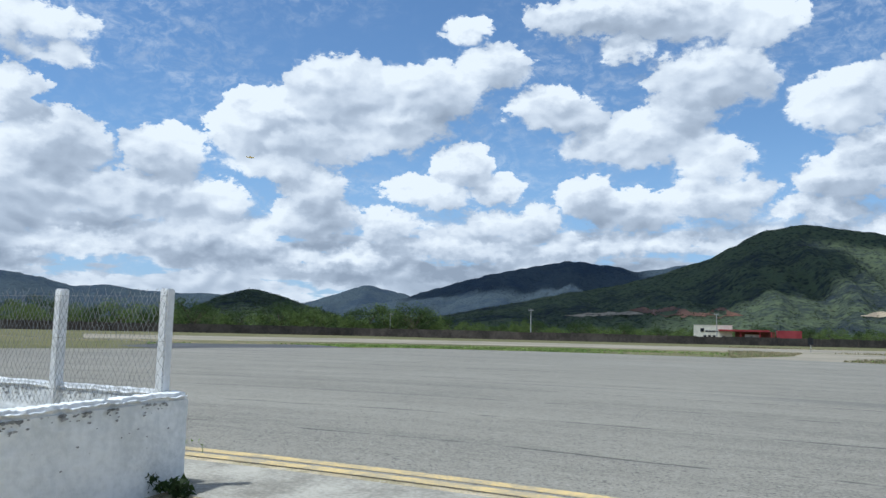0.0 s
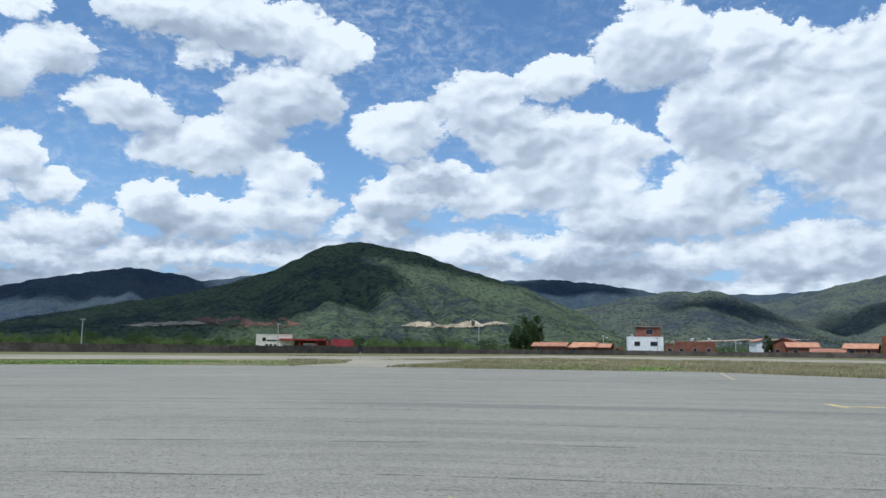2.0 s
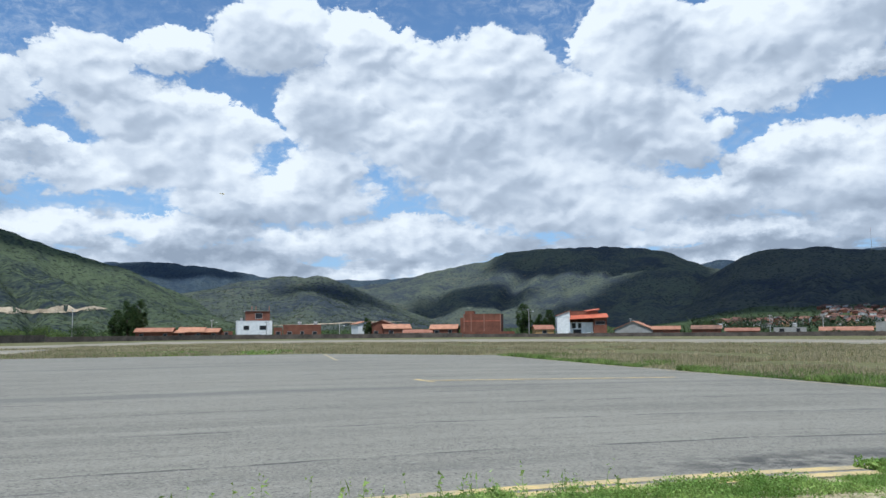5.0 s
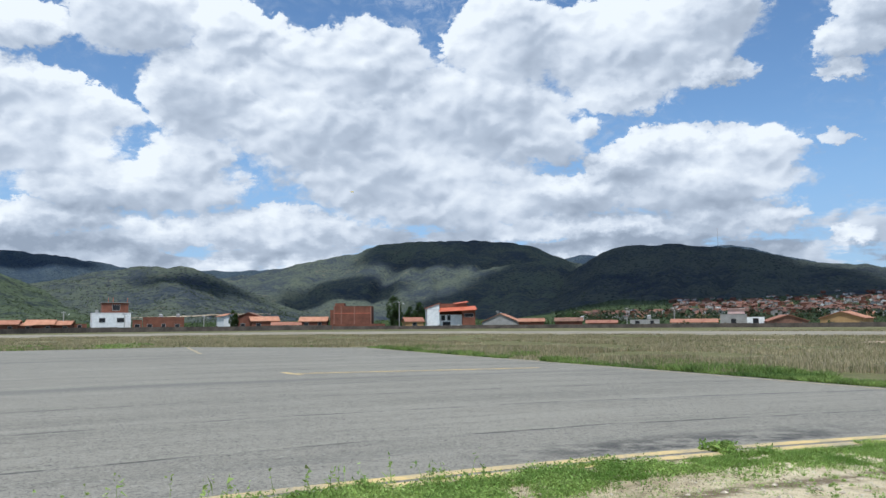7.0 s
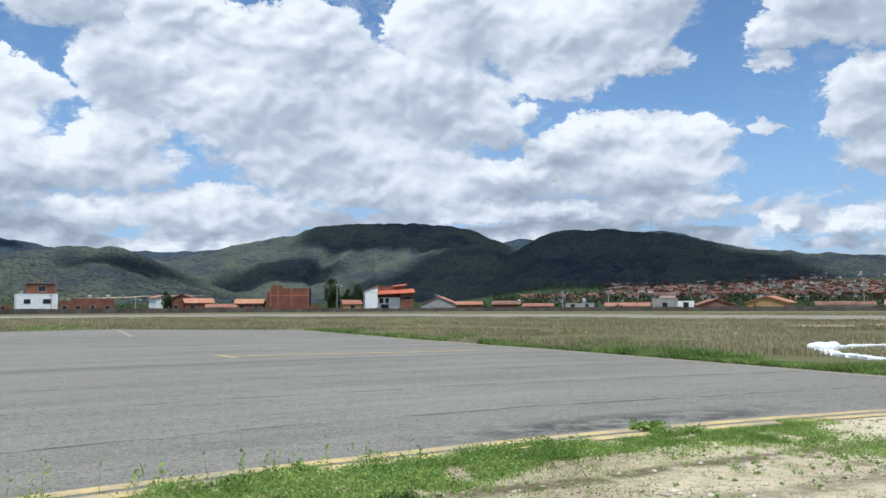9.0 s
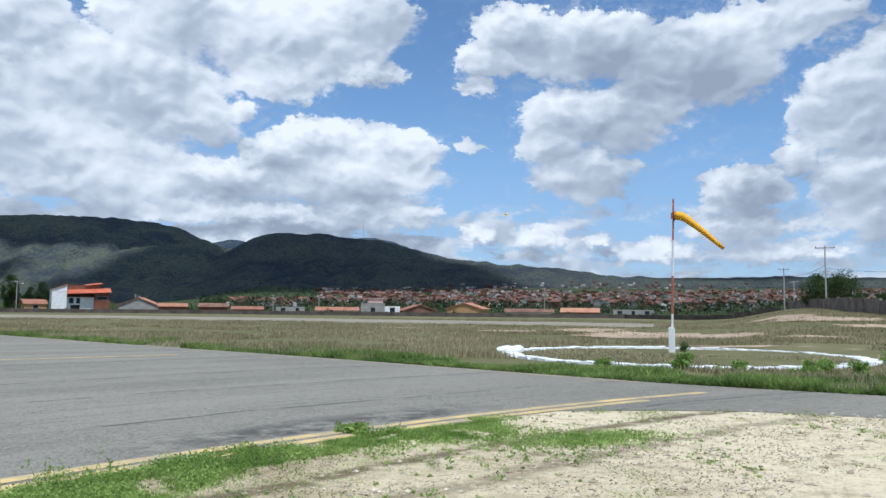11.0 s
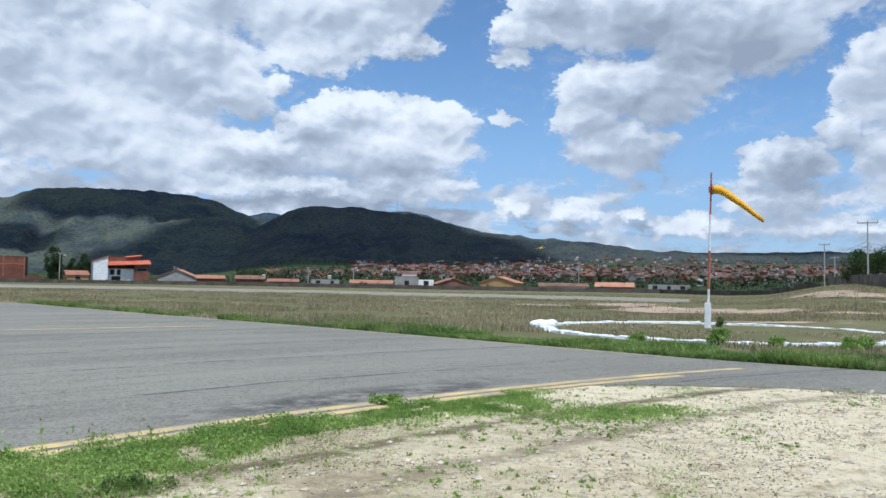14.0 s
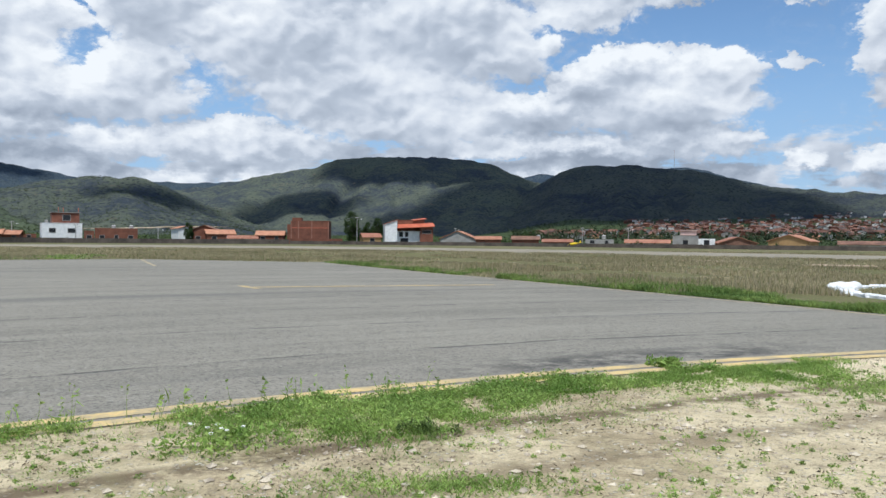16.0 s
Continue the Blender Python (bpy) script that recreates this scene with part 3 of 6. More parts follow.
def sheet(name, outline, z, material, label, category):
    """A flat paved area with its outline on the ground."""
    OUTLINES[name] = [(x, y) for x, y in outline]
    bm = bmesh.new()
    vs = [bm.verts.new((x, y, z)) for x, y in outline]
    for tri in tessellate_polygon([[Vector((x, y, 0)) for x, y in outline]]):
        a, b, c = (vs[i] for i in tri)
        if (b.co - a.co).cross(c.co - a.co).z < 0:
            b, c = c, b
        bm.faces.new((a, b, c))
    return tagged(mesh_object(name, bm, material), label, category, kind="structure")


def ribbon(bm, line, width, z):
    """A painted stripe along a line on the ground."""
    left, right = [], []
    for i, p in enumerate(line):
        a, b = Vector(line[max(i - 1, 0)]), Vector(line[min(i + 1, len(line) - 1)])
        d = (b - a).normalized()
        n = Vector((-d.y, d.x)) * width / 2
        left.append(bm.verts.new((p[0] + n.x, p[1] + n.y, z)))
        right.append(bm.verts.new((p[0] - n.x, p[1] - n.y, z)))
    for i in range(len(line) - 1):
        bm.faces.new((right[i], right[i + 1], left[i + 1], left[i]))
    return bm


def soup(name, tris, material, label, category, kind="stuff", parent=None):
    """Many loose triangles in one mesh, from an array (n, 3, 3)."""
    tris = np.asarray(tris, dtype=np.float32).reshape(-1, 3, 3)
    n = len(tris)
    me = bpy.data.meshes.new(name)
    me.vertices.add(3 * n)
    me.vertices.foreach_set("co", tris.ravel())
    me.loops.add(3 * n)
    me.loops.foreach_set("vertex_index", np.arange(3 * n, dtype=np.int32))
    me.polygons.add(n)
    me.polygons.foreach_set("loop_start", np.arange(0, 3 * n, 3, dtype=np.int32))
    me.update(calc_edges=True)
    me.materials.append(material)
    ob = new(name, me)
    if parent:
        ob.parent = parent
    if label:
        tagged(ob, label, category, kind=kind)
    return ob


def smooth(v, a, b):
    t = np.clip((np.asarray(v, dtype=float) - a) / (b - a), 0, 1)
    return t * t * (3 - 2 * t)


def ground_z(x, y):
    """Height of the land: level airfield, a rise by the side wall, slopes towards the town and the hills."""
    x, y = np.asarray(x, dtype=float), np.asarray(y, dtype=float)
    r, az = np.hypot(x, y), np.degrees(np.arctan2(x, y))
    side = smooth(az, 43, 50) * (1 - smooth(az, 80, 110))
    z = 2.2 * smooth(r, 25, 130) * side
    town = smooth(az, 4, 13) * (1 - smooth(az, 80, 110))
    rr = np.minimum(r, 1700)
    z = z + town * (np.maximum(rr - 330, 0) * 0.017 + np.maximum(rr - 850, 0) * 0.03)
    z = z + (1 - town) * np.maximum(rr - 300, 0) * 0.006
    return z


rng = np.random.default_rng(7)


def blades(spots, height, width, lean=0.5):
    """Grass blades as slim triangles at the given (n, 2) spots."""
    n = len(spots)
    a = rng.uniform(0, 2 * np.pi, n)
    h = height * rng.uniform(0.45, 1.15, n)
    w = width * rng.uniform(0.6, 1.3, n)
    z = ground_z(spots[:, 0], spots[:, 1])
    base = np.stack([spots[:, 0], spots[:, 1], z], 1)
    side = np.stack([np.cos(a), np.sin(a), np.zeros(n)], 1) * w[:, None] / 2
    b = rng.uniform(0, 2 * np.pi, n)
    off = lean * h * rng.uniform(0.2, 1.0, n)
    tip = base + np.stack([np.cos(b) * off, np.sin(b) * off, h], 1)
    return np.stack([base - side, base + side, tip], 1)


def leaf_cloud(centres, radii, count, size, flat=0.8):
    """Loose leaf triangles filling lumps given by centres (k, 3) and radii (k)."""
    k = len(centres)
    c = np.repeat(np.asarray(centres, dtype=float), count, 0)
    r = np.repeat(np.asarray(radii, dtype=float), count)
    d = rng.normal(size=(k * count, 3))
    d /= np.linalg.norm(d, axis=1)[:, None]
    p = c + d * (r * rng.uniform(0.55, 1.05, k * count))[:, None] * np.array([1, 1, flat])
    s = np.repeat(np.broadcast_to(size, (k,)), count)[:, None, None] * rng.uniform(0.6, 1.3, (k * count, 1, 1))
    return p[:, None, :] + rng.normal(size=(k * count, 3, 3)) * s * 0.6


def worth(x, y, scale, seed):
    """Smooth patchiness from 0 to 1 over the ground."""
    g = np.random.default_rng(seed)
    v = np.zeros_like(x)
    for k in range(10):
        a, f = g.uniform(0, 2 * np.pi), scale * g.uniform(0.5, 2.2)
        v += np.sin((x * np.cos(a) + y * np.sin(a)) * f + g.uniform(0, 6.28))
    return 0.5 + v / 9


# ---------------------------------------------------------------- land and paving
def build_ground():
    radii = [0, 4, 10, 18, 26, 35, 45, 60, 75, 90, 105, 120, 135, 150, 175, 200, 230, 265, 300, 340, 400, 480, 580, 700, 850, 1000, 1200, 1450, 1700, 2100, 2600, 3200, 4000, 4900]
    bm = bmesh.new()
    hub = bm.verts.new((0, 0, 0))
    rings = []
    for r in radii[1:]:
        a = np.radians(np.arange(0, 360, 2.5))
        x, y = r * np.sin(a), r * np.cos(a)
        rings.append([bm.verts.new(v) for v in zip(x, y, ground_z(x, y))])
    n = len(rings[0])
    for k in range(n):
        bm.faces.new((hub, rings[0][(k + 1) % n], rings[0][k]))
        for p, q in zip(rings, rings[1:]):
            bm.faces.new((p[k], p[(k + 1) % n], q[(k + 1) % n], q[k]))
    ob = tagged(mesh_object("ground", bm, M_GROUND), "grassy airfield land with bare earth patches reaching to the hills", "ground", kind="structure")
    for p in ob.data.polygons:
        p.use_smooth = True


def arc(r, a0, a1, n=60):
    """Points on a circle round the bend's centre; angles clockwise from +y."""
    return [(ARC.x + r * math.sin(radians(a0 + (a1 - a0) * i / n)), ARC.y + r * math.cos(radians(a0 + (a1 - a0) * i / n))) for i in range(n + 1)]


def build_paving():
    near = arc(ARC_R - 0.45, -72, -15.5)
    far = [(9.0, 10.5), (10.3, 9.9), (12.3, 7.9), (20, 0.2), (32, -12), (38, -9), (23, 3.4), (15.6, 10.0), (13.9, 12.4), (12.5, 14.7), (7.7, 26.0), (1.6, 39.0), (-5.2, 54.6),
           (-19.4, 59.5), (-29.6, 54.1), (-38.5, 49.5), (-46.6, 46.4), (-58.2, 33.3), (-63.5, 22.0), (-58.0, 8.0), (-53.6, 2.0), (-48, -12), (-38, -20)]
    sheet("apron", near + far, 0.012, M_ASPHALT, "weathered grey asphalt apron with curved paving seams", "apron")
    sheet("dirt_yard", [(-40, -30), (-40, -22)] + arc(ARC_R - 0.3, -72, -15.5) + [(9.3, 10.7), (10.6, 10.1), (12.6, 8.1), (20.3, 0.4), (30, -9.6), (30, -30)], 0.005, M_DIRT, "pale sandy dirt yard with scattered stones", "dirt yard")
    sheet("taxiway", [(-48.5, 44.2), (-42.0, 47.9), (-47, 62), (-58, 82), (-66, 70), (-54, 56)], 0.009, M_RUNWAY, "narrow asphalt taxiway between grass patches", "taxiway")
    sheet("dark_patch", [(-63.0, 18.0), (-57.5, 7.5), (-54.5, 2.2), (-60, 0), (-69, 4), (-70.5, 16)], 0.009, M_PATCH, "patch of fresh dark asphalt beside the apron", "asphalt patch")
    inner = [polar(a, d) for a, d in ((-92, 84), (-74, 88), (-60, 92), (-48, 94), (-36, 106), (-29, 132), (-16, 128), (-3.5, 117), (10, 104), (24, 92), (34, 86), (40, 84))]
    outer = [polar(a, d) for a, d in ((40, 112), (34, 116), (24, 124), (10, 142), (-3.5, 165), (-16, 175), (-29, 178), (-36, 140), (-48, 124), (-60, 122), (-74, 118), (-92, 112))]
    sheet("runway", [(p.x, p.y) for p in inner + outer], 0.009, M_RUNWAY, "long pale runway of worn asphalt", "runway")
    sheet("concrete_margin", arc(ARC_R - 0.62, -66, -35) + arc(ARC_R - 2.2, -36, -44) + arc(ARC_R - 4.2, -47, -66), 0.0085, M_MARGIN, "pale concrete margin beside the apron", "concrete strip")
    # painted lines
    for r, a0, a1 in ((ARC_R, -66, -9.0), (ARC_R - 0.33, -66, -12.0)):
        tagged(mesh_object("yellow_line", ribbon(bmesh.new(), arc(r, a0, a1), 0.22, 0.017), M_YELLOW), "worn yellow edge line painted on the asphalt", "painted line", "double edge line", "structure")
    marks = bmesh.new()
    ribbon(marks, [(-5.5, 27.3), (-4.6, 25.8)], 0.24, 0.017)
    ribbon(marks, [(-5.0, 26.5), (1.9, 28.2), (3.4, 28.6)], 0.30, 0.021)
    tagged(mesh_object("parking_mark", marks, M_YELLOW), "yellow parking mark painted on the apron", "painted line", kind="structure")
    tagged(mesh_object("lead_in_line", ribbon(bmesh.new(), [(-18.9, 58.6), (-13.9, 45.5)], 0.2, 0.017), M_FAINT), "faded yellow lead-in line on the apron", "painted line", kind="structure")
    tagged(mesh_object("side_line", ribbon(bmesh.new(), [(-5.3, 53.0), (1.3, 38.6), (7.3, 25.7), (12.0, 14.8)], 0.13, 0.017), M_FAINT), "faded yellow line along the apron side", "painted line", kind="structure")


def build_hill(name, crest, dist, front, back, material, label, rough=1.0, seed=1, foot=0.85):
    """A hill from its crest line (bearing, elevation) at a distance, falling to its feet before and behind in spurs and gullies."""
    az = np.array([c[0] for c in crest])
    el = np.array([c[1] for c in crest])
    cols = np.arange(az[0], az[-1] + 1e-6, 0.22)
    # smooth the crest a little
    fine_az = np.arange(az[0] - 2, az[-1] + 2, 0.05)
    prof = np.interp(fine_az, az, el)
    kernel = np.hanning(25)
    prof = np.convolve(np.pad(prof, 12, "edge"), kernel / kernel.sum(), "valid")
    crest_el = np.interp(cols, fine_az, prof)
    top = EYE + dist * np.tan(np.radians(crest_el))
    rows = np.concatenate([np.linspace(0, 1, 26), 1 + np.linspace(0, 1, 9)[1:]])
    g = np.random.default_rng(seed)
    phase = g.uniform(0, 6.28, 8)
    verts = []
    for s in rows:
        d = dist - front * (1 - s) if s <= 1 else dist + back * (s - 1)
        lift = (s ** 1.35) * (1 - 0.12 * math.sin(math.pi * s)) if s <= 1 else 1 - smooth(s, 1, 2)
        swirl = cols + 1.6 * np.sin(s * 5 + phase[0])
        gully = (np.abs(np.sin(swirl * 0.55 + phase[1])) - 0.6) * 0.5 + (np.abs(np.sin(swirl * 1.3 + phase[2] + s)) - 0.6) * 0.22 + np.sin(swirl * 2.9 + phase[3] + 2 * s) * 0.06
        h = top * (lift + rough * 0.20 * gully * math.sin(math.pi * min(s, 1)) * (1 if s <= 1 else 0))
        line = []
        for c, hh, tt in zip(cols, h, top):
            p = polar(c, d)
            nz = noise.fractal(Vector((p.x, p.y, 0)) * 0.005, 0.8, 2.0, 6) * 0.075 * tt * min(1, s * 2) * (0.25 if 0.9 < s < 1.15 else 1.0)
            nz += noise.fractal(Vector((p.x, p.y, 7)) * 0.02, 0.7, 2.0, 3) * 4.0 * min(1, tt / 120) * min(1, s * 3)
            line.append((p.x, p.y, hh + nz - 2.0))
        verts.append(line)
    bm = bmesh.new()
    grid = [[bm.verts.new(v) for v in line] for line in verts]
    for a, b in zip(grid, grid[1:]):
        for k in range(len(cols) - 1):
            f = bm.faces.new((a[k], a[k + 1], b[k + 1], b[k]))
            f.smooth = True
    bmesh.ops.recalc_face_normals(bm, faces=bm.faces)
    return tagged(mesh_object(name, bm, material), label, "hill", "hills round the airfield", "structure"), np.array(verts)


build_ground()
build_paving()

# Distance haze is put into these base colours as blue, most in the far ridges.
M_HILL = hill_material("hazed_green_hillside", (0.040, 0.053, 0.064), (0.130, 0.162, 0.092), (0.20, 0.155, 0.10))
M_HILLDRY = hill_material("hazed_olive_hillside", (0.066, 0.081, 0.100), (0.148, 0.168, 0.124), (0.21, 0.175, 0.135), 0.60)
# No woodland: blue-grey of shade and haze put into the hill's colour.
M_HILLSHADE = hill_material("shade_blue_hillside", (0.050, 0.062, 0.084), (0.112, 0.128, 0.108), (0.19, 0.15, 0.115))
M_HILLHAZE = hill_material("hazed_far_hillside", (0.050, 0.074, 0.108), (0.086, 0.114, 0.132), (0.13, 0.13, 0.13))

hills = {}


def hill(key, *a, **k):
    hills[key] = build_hill("hill", *a, **k)


hill("west_range", [(-112, 1.5), (-104, 3.2), (-97, 3.1), (-95.2, 2.9), (-92.8, 2.3), (-90.8, 2.5), (-89, 2.2), (-86, 2.1), (-83.5, 2.1), (-80, 1.6), (-74, 0.2)], 4300, 1200, 400, M_HILLHAZE, "long blue-green ridge far behind the airfield", seed=2)
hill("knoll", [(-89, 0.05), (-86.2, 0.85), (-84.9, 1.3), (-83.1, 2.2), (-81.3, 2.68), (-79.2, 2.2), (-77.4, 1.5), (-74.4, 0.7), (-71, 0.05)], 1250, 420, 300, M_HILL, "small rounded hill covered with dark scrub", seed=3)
hill("cone", [(-84, 0.2), (-77.4, 1.75), (-75.2, 2.45), (-73.4, 3.1), (-71.6, 2.7), (-70, 2.4), (-66, 1.6), (-60, 0.3)], 3900, 1300, 500, M_HILLHAZE, "distant pointed hill in hazy green", seed=4)
hill("long_ridge", [(-78, 0.3), (-73, 1.6), (-70, 2.4), (-66.7, 3.42), (-63.1, 4.4), (-58.6, 5.08), (-55.4, 4.75), (-53.9, 4.3), (-52, 4.68), (-50, 5.0), (-46, 4.6), (-40, 3.0), (-34, 0.4)], 3300, 1500, 600, M_HILLHAZE, "broad distant ridge with dark wooded top", seed=5)
hill("big_hill", [(-74, 0.1), (-68.7, 0.9), (-60.4, 2.53), (-54.2, 3.75), (-49.4, 5.2), (-46.2, 7.0), (-43.7, 7.55), (-41.2, 7.28), (-38, 6.65), (-36.3, 5.95), (-34, 5.2), (-31.2, 4.3), (-28.6, 3.1), (-25.7, 1.95), (-21, 0.7), (-16, 0.05)], 1500, 800, 700, M_HILL, "large steep hill of green scrub with earth cuttings", seed=6)
hill("back_ridge", [(-42, 1.5), (-34, 4.7), (-32, 4.85), (-29, 4.93), (-24.9, 4.45), (-22, 3.9), (-19, 3.75), (-16.9, 3.81), (-15.4, 3.72), (-12.7, 3.92), (-9, 3.5), (-3, 1.0)], 3900, 1300, 500, M_HILLHAZE, "distant blue-green ridge in a valley gap", seed=7)
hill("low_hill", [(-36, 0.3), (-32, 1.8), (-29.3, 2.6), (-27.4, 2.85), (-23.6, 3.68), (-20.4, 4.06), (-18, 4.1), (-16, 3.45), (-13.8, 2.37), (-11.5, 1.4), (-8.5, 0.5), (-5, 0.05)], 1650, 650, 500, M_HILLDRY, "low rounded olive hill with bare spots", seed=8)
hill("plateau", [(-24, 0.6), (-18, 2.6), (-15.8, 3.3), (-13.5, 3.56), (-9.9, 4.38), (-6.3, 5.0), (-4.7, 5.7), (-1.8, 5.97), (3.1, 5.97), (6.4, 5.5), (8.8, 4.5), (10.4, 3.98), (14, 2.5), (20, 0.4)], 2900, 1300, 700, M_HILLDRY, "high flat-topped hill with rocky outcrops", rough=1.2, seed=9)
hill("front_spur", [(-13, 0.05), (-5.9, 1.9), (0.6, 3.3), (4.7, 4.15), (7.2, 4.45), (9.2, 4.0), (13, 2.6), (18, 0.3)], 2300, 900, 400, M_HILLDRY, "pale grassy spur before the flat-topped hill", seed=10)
hill("gap_hill", [(5, 3.0), (8.4, 4.5), (10, 4.8), (11.6, 4.5), (15, 3.0)], 4300, 900, 300, M_HILLHAZE, "far hill seen in the saddle", seed=11)
hill("dark_hill", [(2, 0.2), (6.3, 2.24), (8.8, 3.41), (11.3, 4.85), (13.2, 5.43), (15.9, 5.43), (18.5, 5.08), (20.6, 4.95), (23.8, 4.05), (27.1, 3.6), (29, 3.4), (32.8, 3.1), (36.9, 2.6), (40.8, 2.37), (48.4, 2.46), (52, 2.35), (62, 2.2), (75, 1.2), (90, 0.2)], 2200, 1000, 800, M_HILLSHADE, "long dark wooded hill above the town", rough=0.8, seed=12)
hill("mast_hill", [(14, 4.0), (18.1, 4.95), (20, 5.16), (21.4, 4.85), (24, 4.1), (30, 2.8)], 3000, 500, 400, M_HILLHAZE, "hilltop with a thin mast behind the dark hill", seed=13)

def on_hill(key, az, el):
    """The place on a hill's front that shows at a bearing and elevation."""
    v = hills[key][1][:26]
    cols = np.degrees(np.arctan2(v[0, :, 0], v[0, :, 1]))
    near = np.argsort(abs(cols - az))[:2]
    dd, total = 0.0, 0.0
    for j, other in zip(near, near[::-1]):
        d = np.hypot(v[:, j, 0], v[:, j, 1])
        els = np.degrees(np.arctan2(v[:, j, 2] - EYE, d))
        w = abs(cols[other] - az) + 1e-6
        dd += w * float(np.interp(el, np.maximum.accumulate(els) + np.arange(len(els)) * 1e-6, d))
        total += w
    dd /= total
    return polar(az, dd, EYE + dd * math.tan(radians(el)))


# ---------------------------------------------------------------- perimeter walls
def strip_wall(name, stops, height, thick, material, label, pier=0.0):
    """A wall along a line of (bearing, distance), on the land, with piers."""
    bm = bmesh.new()
    pts = []
    for (a0, d0), (a1, d1) in zip(stops, stops[1:]):
        p, q = polar(a0, d0), polar(a1, d1)
        n = max(1, round((q - p).length / 6))
        pts += [p.lerp(q, k / n) for k in range(n)]
    pts.append(polar(*stops[-1]))
    g = random.Random(4)
    for p, q in zip(pts, pts[1:]):
        z = float(ground_z((p.x + q.x) / 2, (p.y + q.y) / 2))
        d = q - p
        m = Matrix.Translation((p.x, p.y, z)) @ Matrix.Rotation(math.atan2(d.y, d.x), 4, "Z")
        h = height * g.uniform(0.95, 1.05)
        r = bmesh.ops.create_cube(bm, size=1, matrix=m @ Matrix.Translation((d.length / 2, 0, h / 2 - 0.3)) @ Matrix.Diagonal((d.length - 0.02, thick, h + 0.6, 1)))
        if pier:
            bmesh.ops.create_cube(bm, size=1, matrix=m @ Matrix.Translation((0, 0, h / 2 - 0.2)) @ Matrix.Diagonal((pier, thick + 0.16, h + 0.7, 1)))
    return tagged(mesh_object(name, bm, material), label, "wall", kind="structure")


strip_wall("wall_far_west", [(-118, 160), (-90, 152), (-74, 157), (-52, 160), (-36, 196)], 1.55, 0.2, M_MUDWALL, "long weathered brown perimeter wall behind the runway", 0.3)
strip_wall("wall_far", [(-35.9, 196), (-24, 222), (-8, 226)], 1.25, 0.2, M_MUDWALL, "low weathered brown perimeter wall before the houses", 0.3)
strip_wall("wall_far_town", [(-7.9, 226), (6, 214), (18, 196), (26, 186), (38, 190), (48.2, 152)], 0.95, 0.2, M_MUDWALL, "low dark perimeter wall before the town", 0.3)
strip_wall("wall_side", [(48.7, 150), (51, 118), (54, 92), (57.4, 74), (64, 58), (80, 48), (100, 48)], 1.6, 0.2, M_SIDEWALL, "old dark stained perimeter wall on a grassy rise", 0.3)


